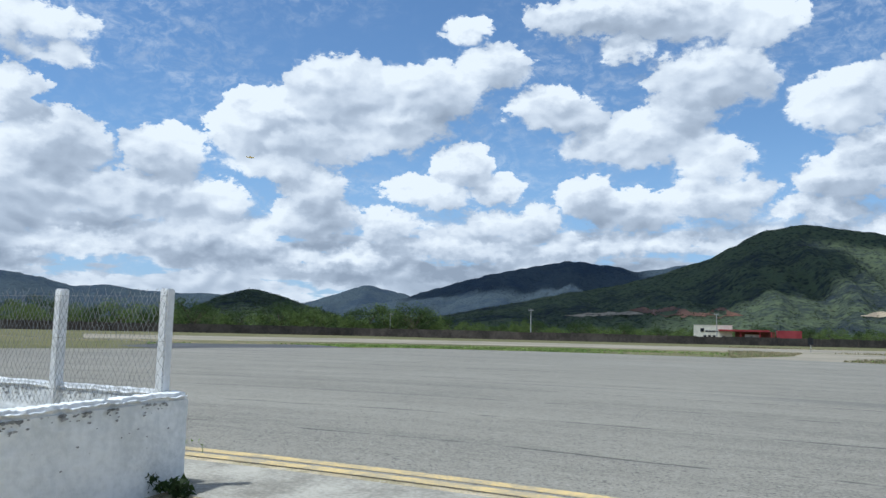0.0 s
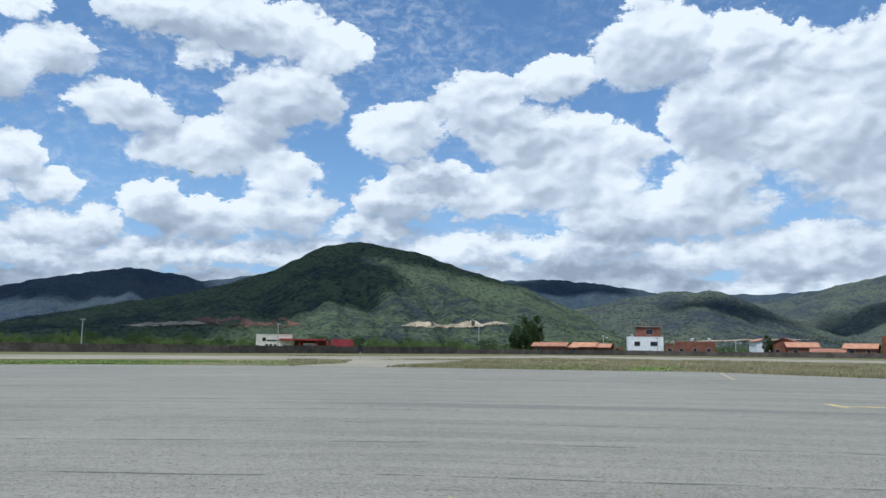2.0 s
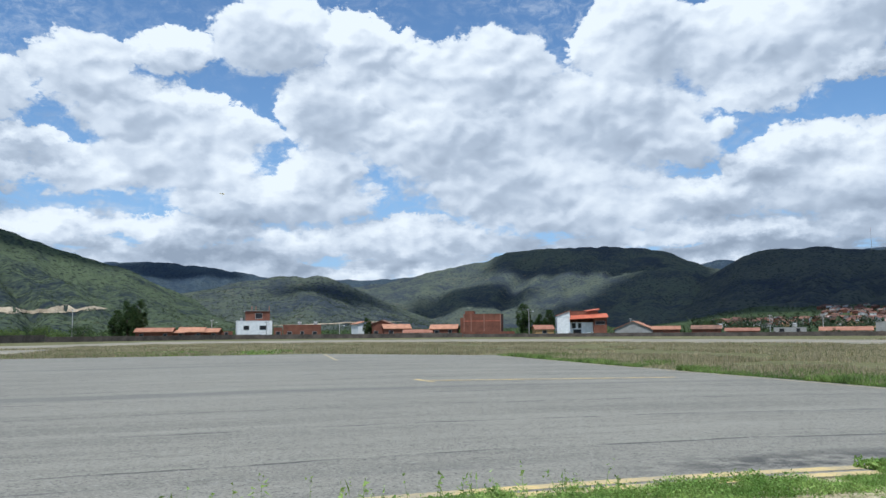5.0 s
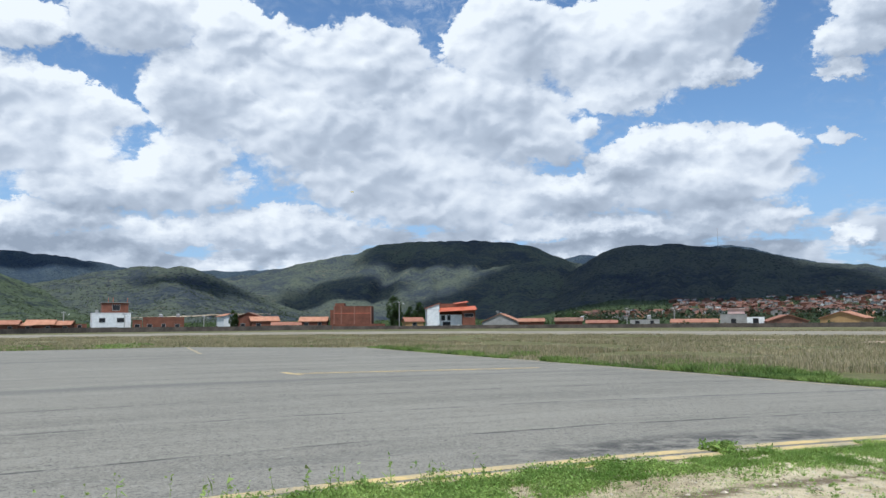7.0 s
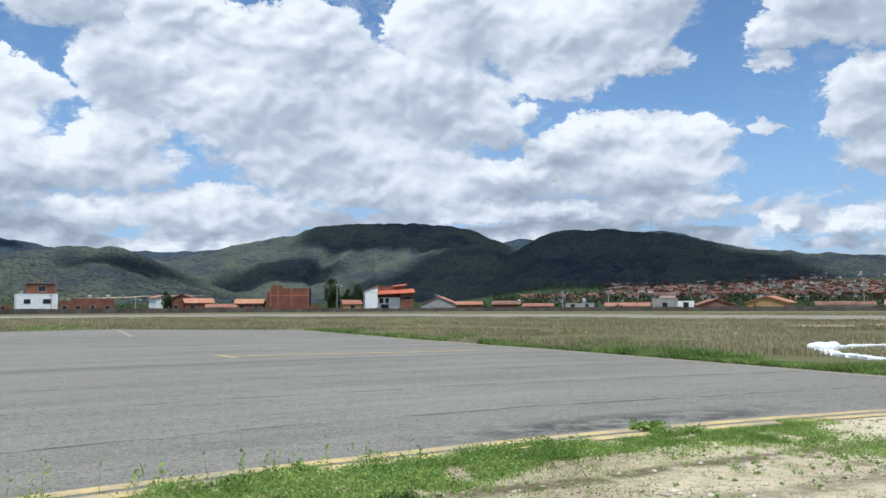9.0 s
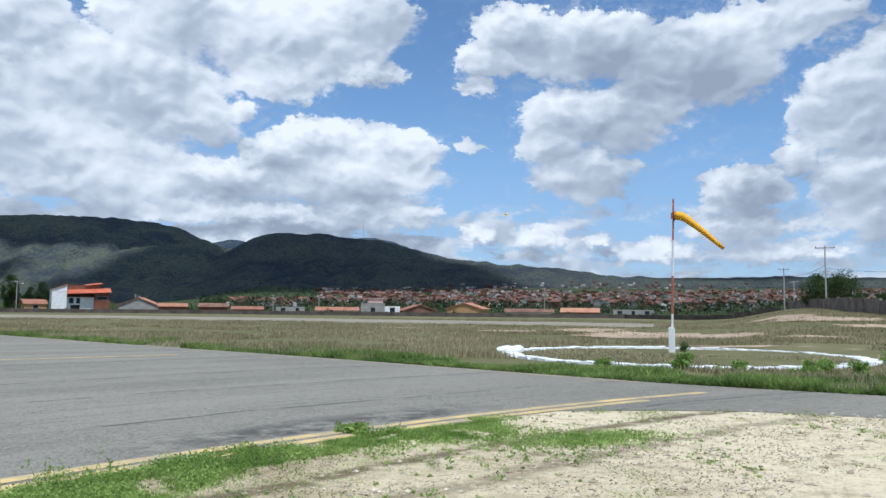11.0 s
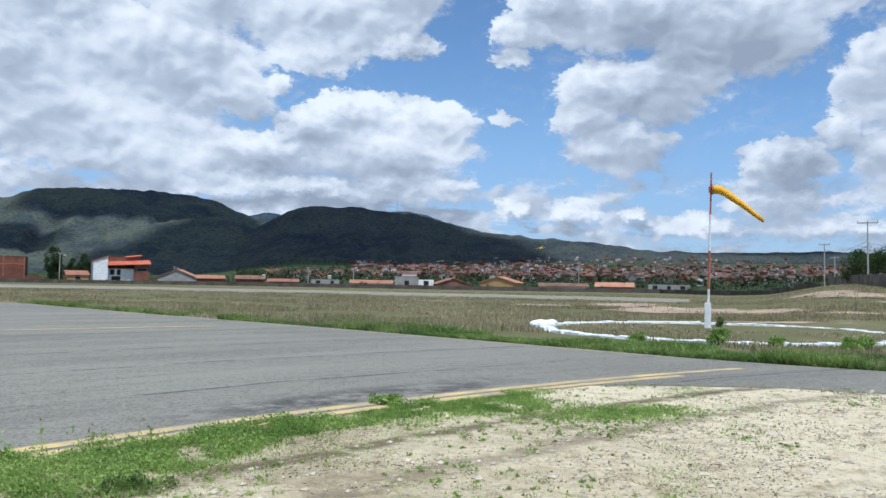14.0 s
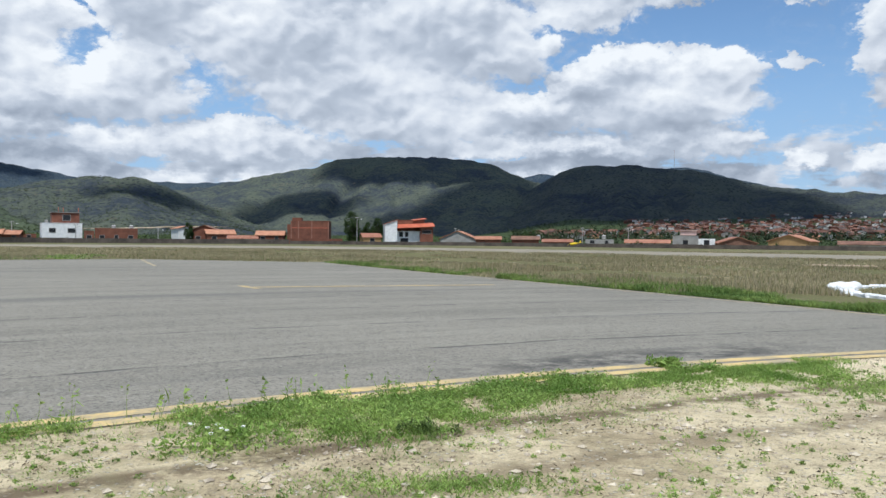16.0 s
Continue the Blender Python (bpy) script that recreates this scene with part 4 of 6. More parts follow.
# ---------------------------------------------------------------- white fenced wall close by
def fenced_wall():
    corner = Vector((-8.58, 0.62, 0))
    for fenced, way, length in ((False, Vector((0.76, -0.65, 0)), 6.5), (True, Vector((-0.76, -0.65, 0)), 10.0)):
        m = Matrix.Translation(corner) @ Matrix.Rotation(math.atan2(way.y, way.x), 4, "Z")
        label = "low whitewashed wall with concrete posts and diamond wire mesh" if fenced else "low whitewashed wall with stained plaster and rough coping"
        root = thing("fence_wall", m, label, "wall", "white walls")
        x0 = 0.2 if fenced else -0.06
        bm = boxed(x0, length, -0.09, 0.09, -0.1, 0.90, 0.02)
        bmesh.ops.subdivide_edges(bm, edges=[e for e in bm.edges if e.calc_length() > 0.3], cuts=14, use_grid_fill=True)
        for v in bm.verts:
            v.co += Vector((0, 1, 0)) * (noise.noise(v.co * 3.1) * 0.012 + noise.noise(v.co * 11) * 0.005)
        part("plaster_wall", bm, M_WALLWHITE, root, "stained white plaster")
        cap = boxed(x0 + (0 if fenced else 0.012), length, -0.105, 0.105, 0.885, 0.955, 0.03)
        bmesh.ops.subdivide_edges(cap, edges=[e for e in cap.edges if e.calc_length() > 1], cuts=int(length * 26))
        for v in cap.verts:
            f = v.co * 21
            v.co += Vector((0, noise.noise(f), noise.noise(f + Vector((9, 0, 0))))) * 0.016 + Vector((0, 0, noise.noise(v.co * 6) * 0.012))
        part("coping", cap, M_WHITE, root, "rough bright white coping")
        # streaks of black mould under the coping
        g = random.Random(3)
        st = bmesh.new()
        for k in range(230 if not fenced else 120):
            x = 0.25 + 3.2 * g.random()
            deep = g.random() ** 3 * (0.6 if k % 6 == 0 else 0.10)
            if k % 6 and noise.noise(Vector((x * 3.0, 2.0, 0))) < -0.05:
                continue
            s = g.uniform(0.004, 0.02) if k % 6 else g.uniform(0.003, 0.011)
            rim = [st.verts.new((x + s * g.uniform(0.8, 2.4) * math.cos(i * 0.785), 0.108, 0.872 - deep + s * g.uniform(0.4, 1.1) * math.sin(i * 0.785))) for i in range(8)]
            st.faces.new(rim)
        part("mould_stain", st, M_MOULD, root, "grey mould specks under the coping")
        if not fenced:
            continue
        for k in range(5):
            x = 0.13 + 1.62 * k
            part("post", boxed(x - 0.056, x + 0.056, 0.04, 0.152, 0.5, 2.0, 0.014), M_WHITE, root, "square whitewashed concrete post")
        wires = bmesh.new()
        pitch, z0, z1 = 0.072, 0.72, 1.95
        rise = z1 - z0
        run = rise * 0.58
        x = -run
        while x < length:
            for sx in (1, -1):
                a, b = (x, x + run) if sx > 0 else (x + run, x)
                pa, pb = Vector((a, 0.18, z0)), Vector((b, 0.18 + 0.004 * sx, z1))
                d = pb - pa
                ts = sorted(((0.05 - a) / (b - a), (length - a) / (b - a)))
                lo, hi = max(0, ts[0]), min(1.0 + 0.05 * math.sin(x * 37), ts[1])
                if hi - lo > 0.02:
                    n = 10
                    line = [pa + d * (lo + (hi - lo) * i / n) + Vector((0.006 * math.sin(i * 3.3 + x * 5), 0.014 * math.sin(i * 2.1 + x * 9), 0)) for i in range(n + 1)]
                    tube(wires, line, 0.0021, 3)
            x += pitch
        for z in (0.9, 1.46, 1.92):
            tube(wires, [(0.05, 0.18, z), (length, 0.18, z)], 0.0025, 4)
        part("wire_mesh", wires, M_WIRE, root, "sagging galvanised diamond mesh")


M_MOULD = mat("mould", (0.20, 0.20, 0.19), (0.42, 0.42, 0.41), 6.0, 40.0, 0.95, 0.2)
fenced_wall()


# ---------------------------------------------------------------- plants
def leafy_plant(x, y, h, w, material, label, name="weed", lumps=14, leaf=0.035, petals=0):
    root = thing(name, pose(x, y, float(ground_z(x, y))), label, "plant")
    cs = np.stack([rng.normal(0, w * 0.42, lumps), rng.normal(0, w * 0.42, lumps), h * rng.uniform(0.15, 0.85, lumps)], 1)
    soup("leaves", leaf_cloud(cs, np.full(lumps, w * 0.3), 42, leaf), material, "", "", parent=root)
    stems = bmesh.new()
    for c in cs[:9]:
        tube(stems, [(0, 0, -0.02), (c[0] * 0.4, c[1] * 0.4, c[2] * 0.6), tuple(c)], [0.006, 0.004, 0.002], 4)
    part("stem", stems, M_GRASS, root)
    for k in range(petals):
        a, r = rng.uniform(0, 6.28), w * rng.uniform(0.1, 0.7)
        f = bmesh.new()
        bmesh.ops.create_icosphere(f, subdivisions=1, radius=0.022, matrix=pose(r * math.cos(a), r * math.sin(a), h * 0.95) @ Matrix.Diagonal((1, 1, 0.45, 1)))
        part("flower", f, M_FLOWER, root, "small white flower")
    return root


leafy_plant(-8.28, 0.38, 0.30, 0.20, M_LEAFDK, "dark green weed growing against the white wall", lumps=18)
leafy_plant(-8.15, 0.62, 0.20, 0.18, M_LEAFDK, "dark green weed growing against the white wall", lumps=10)
leafy_plant(3.5, 10.2, 0.12, 0.24, M_GRASS, "bushy green weed at the edge of the apron", lumps=18)
leafy_plant(-1.45, 6.25, 0.17, 0.42, M_GRASS, "low green weed with small white flowers on the dirt", lumps=44, leaf=0.024, petals=9)
leafy_plant(0.25, 6.65, 0.12, 0.2, M_LEAF, "low grey-green weed on the dirt", lumps=9, leaf=0.02)
leafy_plant(16.1, 18.0, 0.5, 0.35, M_GRASS, "tall grassy clump beside the white ring", lumps=22, leaf=0.06)
leafy_plant(18.9, 15.6, 0.35, 0.4, M_GRASS, "tall grassy clump beside the white ring", lumps=20, leaf=0.06)
leafy_plant(24.8, 17.6, 0.4, 0.7, M_GRASS, "tall grassy clump beside the white ring", lumps=22, leaf=0.06)
for x, y, h, w in ((14.6, 19.6, 0.22, 0.3), (17.2, 16.9, 0.26, 0.34), (19.9, 15.2, 0.34, 0.3), (20.9, 14.6, 0.3, 0.4), (22.4, 14.2, 0.34, 0.4), (23.6, 14.8, 0.3, 0.5), (26.2, 17.0, 0.4, 0.6), (18.0, 15.3, 0.2, 0.3)):
    leafy_plant(x, y, h, w, M_GRASS, "green weed clump in the verge before the white ring", lumps=16, leaf=0.05)
leafy_plant(23.4, 26.0, 0.4, 0.4, M_LEAF, "leafy weed beside the windsock post", lumps=12, leaf=0.05)


def make_tree(name, h, w, material, label, trunk_h, lumps, flat, seed, count=46, leaf=0.22, spread=1.0):
    """Tapered trunk, limbs and a crown of many leaf clusters with gaps."""
    g = np.random.default_rng(seed)
    root = thing(name, pose(0, 0, 0), label, "tree")
    bm = bmesh.new()
    lean = g.normal(0, 0.04 * h, 2)
    top = Vector((lean[0], lean[1], trunk_h))
    tube(bm, [(0, 0, -0.3), (lean[0] * 0.4, lean[1] * 0.4, trunk_h * 0.5), tuple(top)], [0.035 * h * 0.7, 0.026 * h * 0.7, 0.02 * h * 0.7], 7)
    cs, rs = [], []
    for k in range(lumps):
        a = g.uniform(0, 6.28)
        r = w / 2 * math.sqrt(g.uniform(0.02, 1)) * 0.86
        u = g.uniform(0, 1)
        cap = math.sqrt(max(0.0, 1 - (r / (w / 2)) ** 2))
        z = trunk_h * 0.7 + (h - trunk_h * 0.7) * (u * cap * 0.86 + 0.06)
        z = min(z, h * 0.93)
        cs.append((lean[0] + r * math.cos(a), lean[1] + r * math.sin(a), z))
        rs.append(w * g.uniform(0.09, 0.17) * spread)
    for k in range(0, min(lumps, 16)):
        c = Vector(cs[k])
        mid = top.lerp(c, 0.5) + Vector((0, 0, -0.04 * h))
        tube(bm, [tuple(top - Vector((0, 0, 0.05 * h))), tuple(mid), tuple(c)], [0.012 * h, 0.008 * h, 0.003 * h], 5)
    part("trunk", bm, M_BARK, root, "rough brown trunk and limbs")
    soup("crown", leaf_cloud(np.array(cs), np.array(rs), count, leaf, flat), material, "", "", parent=root)["label"] = "uneven leafy crown"
    return root


def plant_copies(proto, spots):
    """Put a tree at the first spot and copies of it at the rest: (bearing, distance, scale)."""
    for k, (a, d, s) in enumerate(spots):
        p = polar(a, d)
        m = Matrix.Translation((p.x, p.y, float(ground_z(p.x, p.y)))) @ Matrix.Rotation(k * 2.3, 4, "Z") @ Matrix.Diagonal((s, s, s * (0.92 + 0.16 * ((k * 7) % 5) / 4), 1))
        if k == 0:
            proto.matrix_world = m
        else:
            q = copy_thing(proto, Matrix())
            q.matrix_basis = m
            if "group" in proto:
                q["group"] = proto["group"]


tree_lab = "broad green acacia tree behind the perimeter wall"
belt = random.Random(11)
protos = [tagged(make_tree("acacia_tree", 5.0, 8.5, M_LEAF, tree_lab, 1.2, 40, 0.6, 21, 120, 0.13), group="tree belt"),
          tagged(make_tree("acacia_tree", 4.4, 7.0, M_LEAF, tree_lab, 1.0, 36, 0.7, 22, 120, 0.13), group="tree belt"),
          tagged(make_tree("acacia_tree", 5.4, 7.5, M_LEAFDK, tree_lab, 1.3, 38, 0.65, 23, 120, 0.13), group="tree belt")]
spots = [[], [], []]
for k in range(66):
    u = (k + belt.uniform(-0.4, 0.4)) / 66
    a = -99 + 66 * u
    wall_d = float(np.interp(a, [-90, -74, -52, -36, -24], [152, 157, 160, 196, 222]))
    spots[k % 3].append((a, max(wall_d + belt.uniform(7, 34), 206 if -52 < a < -42 else 0), belt.uniform(0.7, 1.1) * (1.3 if a < -66 else 0.9)))
for p, s in zip(protos, spots):
    plant_copies(p, s)
tall_lab = "tall dark feathery tree near the houses"
plant_copies(tagged(make_tree("tall_tree", 11.5, 5.2, M_LEAFDK, tall_lab, 1.0, 70, 1.2, 31, 130, leaf=0.22), group="tall trees"), [(-31.7, 238, 0.86), (-31.0, 246, 1.05), (-30.4, 240, 0.98), (-3.5, 244, 0.98), (-1.75, 262, 0.78), (-2.5, 258, 0.72), (-14.8, 240, 0.56)])
plant_copies(make_tree("round_tree", 7.0, 9.5, M_LEAFDK, "dark round tree at the edge of the town", 2.0, 36, 0.8, 32, leaf=0.3), [(9.4, 262, 0.85)])
big = tagged(make_tree("shade_tree", 8.6, 12.0, M_LEAF, "large drooping acacia tree behind the stained wall", 1.4, 95, 0.75, 33, 200, 0.17), group="trees by the side wall")
plant_copies(big, [(58.9, 92, 0.80), (63.5, 80, 0.9), (69, 72, 0.9)])
plant_copies(tagged(make_tree("dome_tree", 6.8, 9.2, M_LEAFDK, "round dark acacia tree behind the stained wall", 1.2, 95, 0.8, 35, 200, 0.14), group="trees by the side wall"), [(51.5, 132, 1.0), (55.3, 118, 0.5), (54.4, 128, 0.4)])
bush_spots = [(16.8, 205, 0.5), (26.0, 196, 0.42), (5.6, 232, 0.5), (7.2, 240, 0.55), (12.5, 215, 0.35), (-19, 245, 0.45), (-26, 250, 0.5), (-9.5, 238, 0.35), (34, 200, 0.4), (40, 196, 0.4), (44, 180, 0.4), (-10, 229, 0.28), (-11.2, 229, 0.32), (-4.7, 238, 0.5), (-5.1, 242, 0.4), (2.1, 240, 0.3), (-17.2, 242, 0.4), (-24.6, 244, 0.4)]
plant_copies(tagged(make_tree("bush", 4.4, 6.0, M_LEAFDK, "dense green bush among the houses", 0.6, 26, 0.8, 34), group="bushes"), bush_spots)


# ---------------------------------------------------------------- houses
def slab(bm, corners, t):
    """A sloping slab from its four upper corners."""
    top = [bm.verts.new(c) for c in corners]
    low = [bm.verts.new((c[0], c[1], c[2] - t)) for c in corners]
    bm.faces.new(top)
    bm.faces.new(low[::-1])
    for i in range(4):
        j = (i + 1) % 4
        bm.faces.new((top[j], top[i], low[i], low[j]))
    bmesh.ops.recalc_face_normals(bm, faces=bm.faces)
    return bm


def roof_part(root, kind, x0, x1, y0, y1, z, rise, material, over=0.35, label=""):
    """Roof panels over a plan: eave (slopes front and back), gable (slopes to both sides), shed (one slope to the front)."""
    a, b, c, d = x0 - over, x1 + over, y0 - over, y1 + over
    xm, ym = (x0 + x1) / 2, (y0 + y1) / 2
    if kind == "eave":
        sets = [[(a, c, z), (b, c, z), (b, ym, z + rise), (a, ym, z + rise)], [(a, ym, z + rise), (b, ym, z + rise), (b, d, z), (a, d, z)]]
    elif kind == "gable":
        sets = [[(a, c, z), (xm, c, z + rise), (xm, d, z + rise), (a, d, z)], [(xm, c, z + rise), (b, c, z), (b, d, z), (xm, d, z + rise)]]
    else:
        sets = [[(a, c, z), (b, c, z), (b, d, z + rise), (a, d, z + rise)]]
    for s in sets:
        part("roof", slab(bmesh.new(), s, 0.14), material, root, label)


def wall_part(root, x0, x1, y0, y1, h, material, kind="flat", rise=0.0, label="", z0=-0.5):
    bm = bmesh.new()
    if kind == "gable":
        prism(bm, [(x0, z0), (x1, z0), (x1, h), ((x0 + x1) / 2, h + rise), (x0, h)], y0, y1)
    elif kind in ("eave", "shed"):
        box(bm, x0, x1, y0, y1, z0, h)
        top = (h, h + rise, h) if kind == "eave" else (h, h + rise / 2, h + rise)
        for x in (x0, x1 - 0.15):
            ys = (y0 + 0.01, (y0 + y1) / 2, y1 - 0.01)
            lo = [bm.verts.new((x + 0.01 + k * 0.13, yy, zz)) for k in (0, 1) for yy, zz in ((ys[0], h - 0.02), (ys[1], top[1] - 0.02), (ys[2], top[2] - 0.02), (ys[2], h - 0.02))]
            bm.faces.new(lo[:4])
            bm.faces.new(lo[4:][::-1])
            for i in range(4):
                j = (i + 1) % 4
                bm.faces.new((lo[j], lo[i], lo[4 + i], lo[4 + j]))
    else:
        box(bm, x0, x1, y0, y1, z0, h)
        if h > 2.5:
            box(bm, x0 - 0.05, x1 + 0.05, y0 - 0.05, y1 + 0.05, h, h + 0.12)
    return part("wall", bm, material, root, label)


def opening(root, x, z, w, h, y=0.0, name="window"):
    o = part(name, boxed(x - w / 2, x + w / 2, y - 0.03, y + 0.05, z, z + h), M_DARK, root, "dark unlit opening")
    fr = bmesh.new()
    for a in ((x - w / 2 - 0.09, x - w / 2, z - 0.09, z + h + 0.09), (x + w / 2, x + w / 2 + 0.09, z - 0.09, z + h + 0.09), (x - w / 2, x + w / 2, z - 0.09, z), (x - w / 2, x + w / 2, z + h, z + h + 0.09)):
        box(fr, a[0], a[1], y - 0.07, y + 0.04, a[2], a[3])
    part("frame", fr, M_GREYPL, o)
    return o


def site(az, d, name, label, category="house", turn=0.0, group="houses behind the wall"):
    p = polar(az, d)
    return thing(name, pose(p.x, p.y, float(ground_z(p.x, p.y)), 0, 0, -az + turn), label, category, group)


def wid(az0, az1, d):
    return d * radians(az1 - az0)


def simple_house(az0, az1, d, el_top, wall_m, kind, rise, roof_m, label, depth=8.0, turn=0.0, doors=True, name="house"):
    w = wid(az0, az1, d)
    h = EYE + d * math.tan(radians(el_top)) - rise - float(ground_z(*polar((az0 + az1) / 2, d).xy))
    r = site((az0 + az1) / 2, d, name, label, turn=turn)
    wall_part(r, -w / 2, w / 2, 0, depth, h, wall_m, kind, rise)
    if kind != "flat":
        roof_part(r, kind, -w / 2, w / 2, 0, depth, h + 0.1, rise, roof_m)
    if doors and h > 2.0:
        n = max(1, int(w / 3.2))
        for k in range(n):
            x = -w / 2 + (k + 0.5) * w / n
            if k % 3 == 1:
                opening(r, x, 0, 0.9, min(2.1, h - 0.3), name="door")
            else:
                opening(r, x, 0.9, 1.2, min(1.1, h - 1.2))
    return r


def commerce():
    d = 192
    r = site(-48.9, d, "shop_building", "flat cream shop building with red canopy and red box", "shop")
    X = lambda a: d * math.tan(radians(a + 48.9))
    wall_part(r, X(-50.2), X(-47.7), 0, 9, 4.05, M_CREAM, label="cream painted facade")
    for x in (-1.9, -0.9, 0.1):
        opening(r, x, 0.8, 0.55, 1.0)
    for i, (x0, x1) in enumerate(((-2.9, -2.1), (-1.8, -1.2), (-1.1, -0.5), (-0.4, 0.3), (0.4, 0.9))):
        part("sign_bar", boxed(x0, x1, -0.06, -0.01, 2.6, 2.92 + 0.45 * (i == 0)), M_DARK, r, "dark sign lettering as a bar")
    part("canopy", boxed(X(-48.6), X(-45.4), -2.2, 3.0, 2.8, 3.2, 0.04), M_RED, r, "red metal canopy")
    wall_part(r, X(-47.5), X(-45.0), 1.5, 7, 2.75, M_BRICK, label="dark brick back wall")
    wall_part(r, X(-46.9), X(-46.0), 0.8, 1.45, 2.2, M_PLASTER)
    for a in (-47.2, -46.0, -45.3):
        part("pillar", boxed(X(a) - 0.12, X(a) + 0.12, -2.0, -1.76, -0.3, 2.81), M_RED, r)
    part("red_box", boxed(X(-44.9), X(-43.45), -1.5, 3.5, -0.3, 3.2, 0.03), M_RED, r, "plain red metal box")


def white_house():
    d = 240
    r = site(-22.7, d, "white_house", "white two-storey house with unfinished brick upper room", turn=4)
    w = wid(-23.9, -21.5, d)
    wall_part(r, -w / 2, w / 2, 0, 9, 5.2, M_WHITE, label="white painted walls")
    wall_part(r, -w / 2 + 2.6, w / 2 - 0.6, 1.5, 8, 8.0, M_BRICK, z0=5.33, label="raw brick upper room")
    part("roof_slab", boxed(-w / 2 + 2.3, w / 2 - 0.2, 1.2, 8.3, 8.15, 8.3), M_GREYPL, r, "grey concrete slab")
    opening(r, -w / 2 + 2.6, 2.7, 1.5, 1.1)
    opening(r, w / 2 - 2.6, 2.7, 2.0, 1.1)
    opening(r, 1.2, 6.0, 1.9, 1.5, y=1.5)
    for x in (-0.8, 0.4, w / 2 - 0.8):
        part("rebar_post", boxed(x - 0.07, x + 0.07, 2, 2.15, 8.3, 9.6), M_RUST, r)
    part("water_tank", tube(bmesh.new(), [(-w / 2 + 1.3, 2, 5.3), (-w / 2 + 1.3, 2, 6.1)], 0.45, 12), M_GREYPL, r)


def brick_block():
    d = 236
    r = site(-6.55, d, "brick_building", "unfinished red brick block with concrete columns", turn=-6)
    w = wid(-7.9, -5.2, d)
    h = 6.7
    wall_part(r, -w / 2, w / 2, 0, 9, h, M_BRICK, label="raw hollow red brick")
    for x in (-w / 2 - 0.02, -w / 2 + 2.1, 0.4, w / 2 - 0.28):
        part("column", boxed(x, x + 0.3, -0.06, 0.2, -0.3, h + 0.1), M_BRICKPALE, r, "pale brick-coloured concrete column")
    part("ring_beam", boxed(-w / 2 - 0.05, w / 2 + 0.05, -0.05, 0.2, 4.6, 4.85), M_RUST, r)
    wall_part(r, -w / 2 - 1.1, -w / 2 - 0.02, 0.6, 5, 5.6, M_BRICK)
    wall_part(r, -w / 2 + 0.3, w / 2 + 4.2, -3.2, -3.0, 1.6, M_BRICK, label="low brick yard wall")
    wall_part(r, -w / 2 + 0.4, -w / 2 + 3.0, 0.4, 5, h + 0.9, M_BRICK, z0=h + 0.13)


def red_roof_house():
    d = 236
    r = site(0.55, d, "red_roof_house", "modern two-storey house with red shed roofs and white gable", turn=5)
    x0, x1 = d * math.tan(radians(-1.75)), d * math.tan(radians(1.75))
    xs = x0 + 3.7
    wall_part(r, x0, xs, 0.0, 9, 5.6, M_WHITE, label="white side block")
    bm = prism(bmesh.new(), [(x0, 5.74), (xs, 5.74), (xs, 7.5), (x0, 6.1)], 0.0, 9.0)
    part("gable", bm, M_WHITE, r, "white sloping gable")
    part("roof", slab(bmesh.new(), [(x0 - 0.3, -0.3, 6.15), (xs + 0.3, -0.3, 7.62), (xs + 0.3, 9.3, 7.62), (x0 - 0.3, 9.3, 6.15)], 0.12), M_REDROOF, r, "red roof sheet")
    wall_part(r, xs + 0.02, x1 - 2.2, 3.0, 9, 7.3, M_BRICK, label="dark brick upper storey")
    wall_part(r, xs + 0.02, x1 - 3.9, 1.2, 2.95, 3.9, M_WHITE, label="white balcony front")
    wall_part(r, x1 - 3.85, x1, 0.3, 9, 5.3, M_BRICK, label="brick front room")
    part("roof", slab(bmesh.new(), [(xs - 0.1, -0.6, 5.0), (x1 + 0.4, -0.6, 5.55), (x1 + 0.4, 3.4, 6.7), (xs - 0.1, 3.4, 6.2)], 0.14), M_REDROOF, r, "red roof sheet")
    part("roof", slab(bmesh.new(), [(1.4, 2.6, 7.35), (x1 - 1.6, 2.6, 7.9), (x1 - 1.6, 9.2, 8.3), (1.4, 9.2, 7.7)], 0.14), M_REDROOF, r, "red roof sheet")
    opening(r, xs + 1.2, 2.4, 1.0, 1.4, y=1.2)
    opening(r, xs + 2.9, 2.4, 0.8, 1.4, y=1.2)
    opening(r, x1 - 1.9, 3.4, 2.6, 0.9, y=0.3)
    opening(r, xs + 2.2, 0.2, 2.2, 1.7, y=1.2)
    part("rail", boxed(xs + 0.1, x1 - 3.9, 1.0, 1.12, 3.9, 4.05), M_WHITE, r)


def tile_sheds():
    for a, w, h, rise in ((-29.4, 9.5, 2.2, 1.1), (-28.0, 4.5, 1.9, 0.7), (-27.0, 6.5, 2.1, 1.3), (-26.0, 6.5, 2.0, 1.1)):
        d = 234
        r = site(a, d, "tile_shed", "low shed with bright orange clay tile roof", "shed", turn=-12)
        wall_part(r, -w / 2, w / 2, 0, 6, h, M_BRICK, "eave", rise)
        roof_part(r, "eave", -w / 2, w / 2, 0, 6, h + 0.1, rise, M_TILE, 0.5, "orange clay tiles")
        for x in (-w / 3, w / 3):
            opening(r, x, 0.7, 0.9, 0.9)


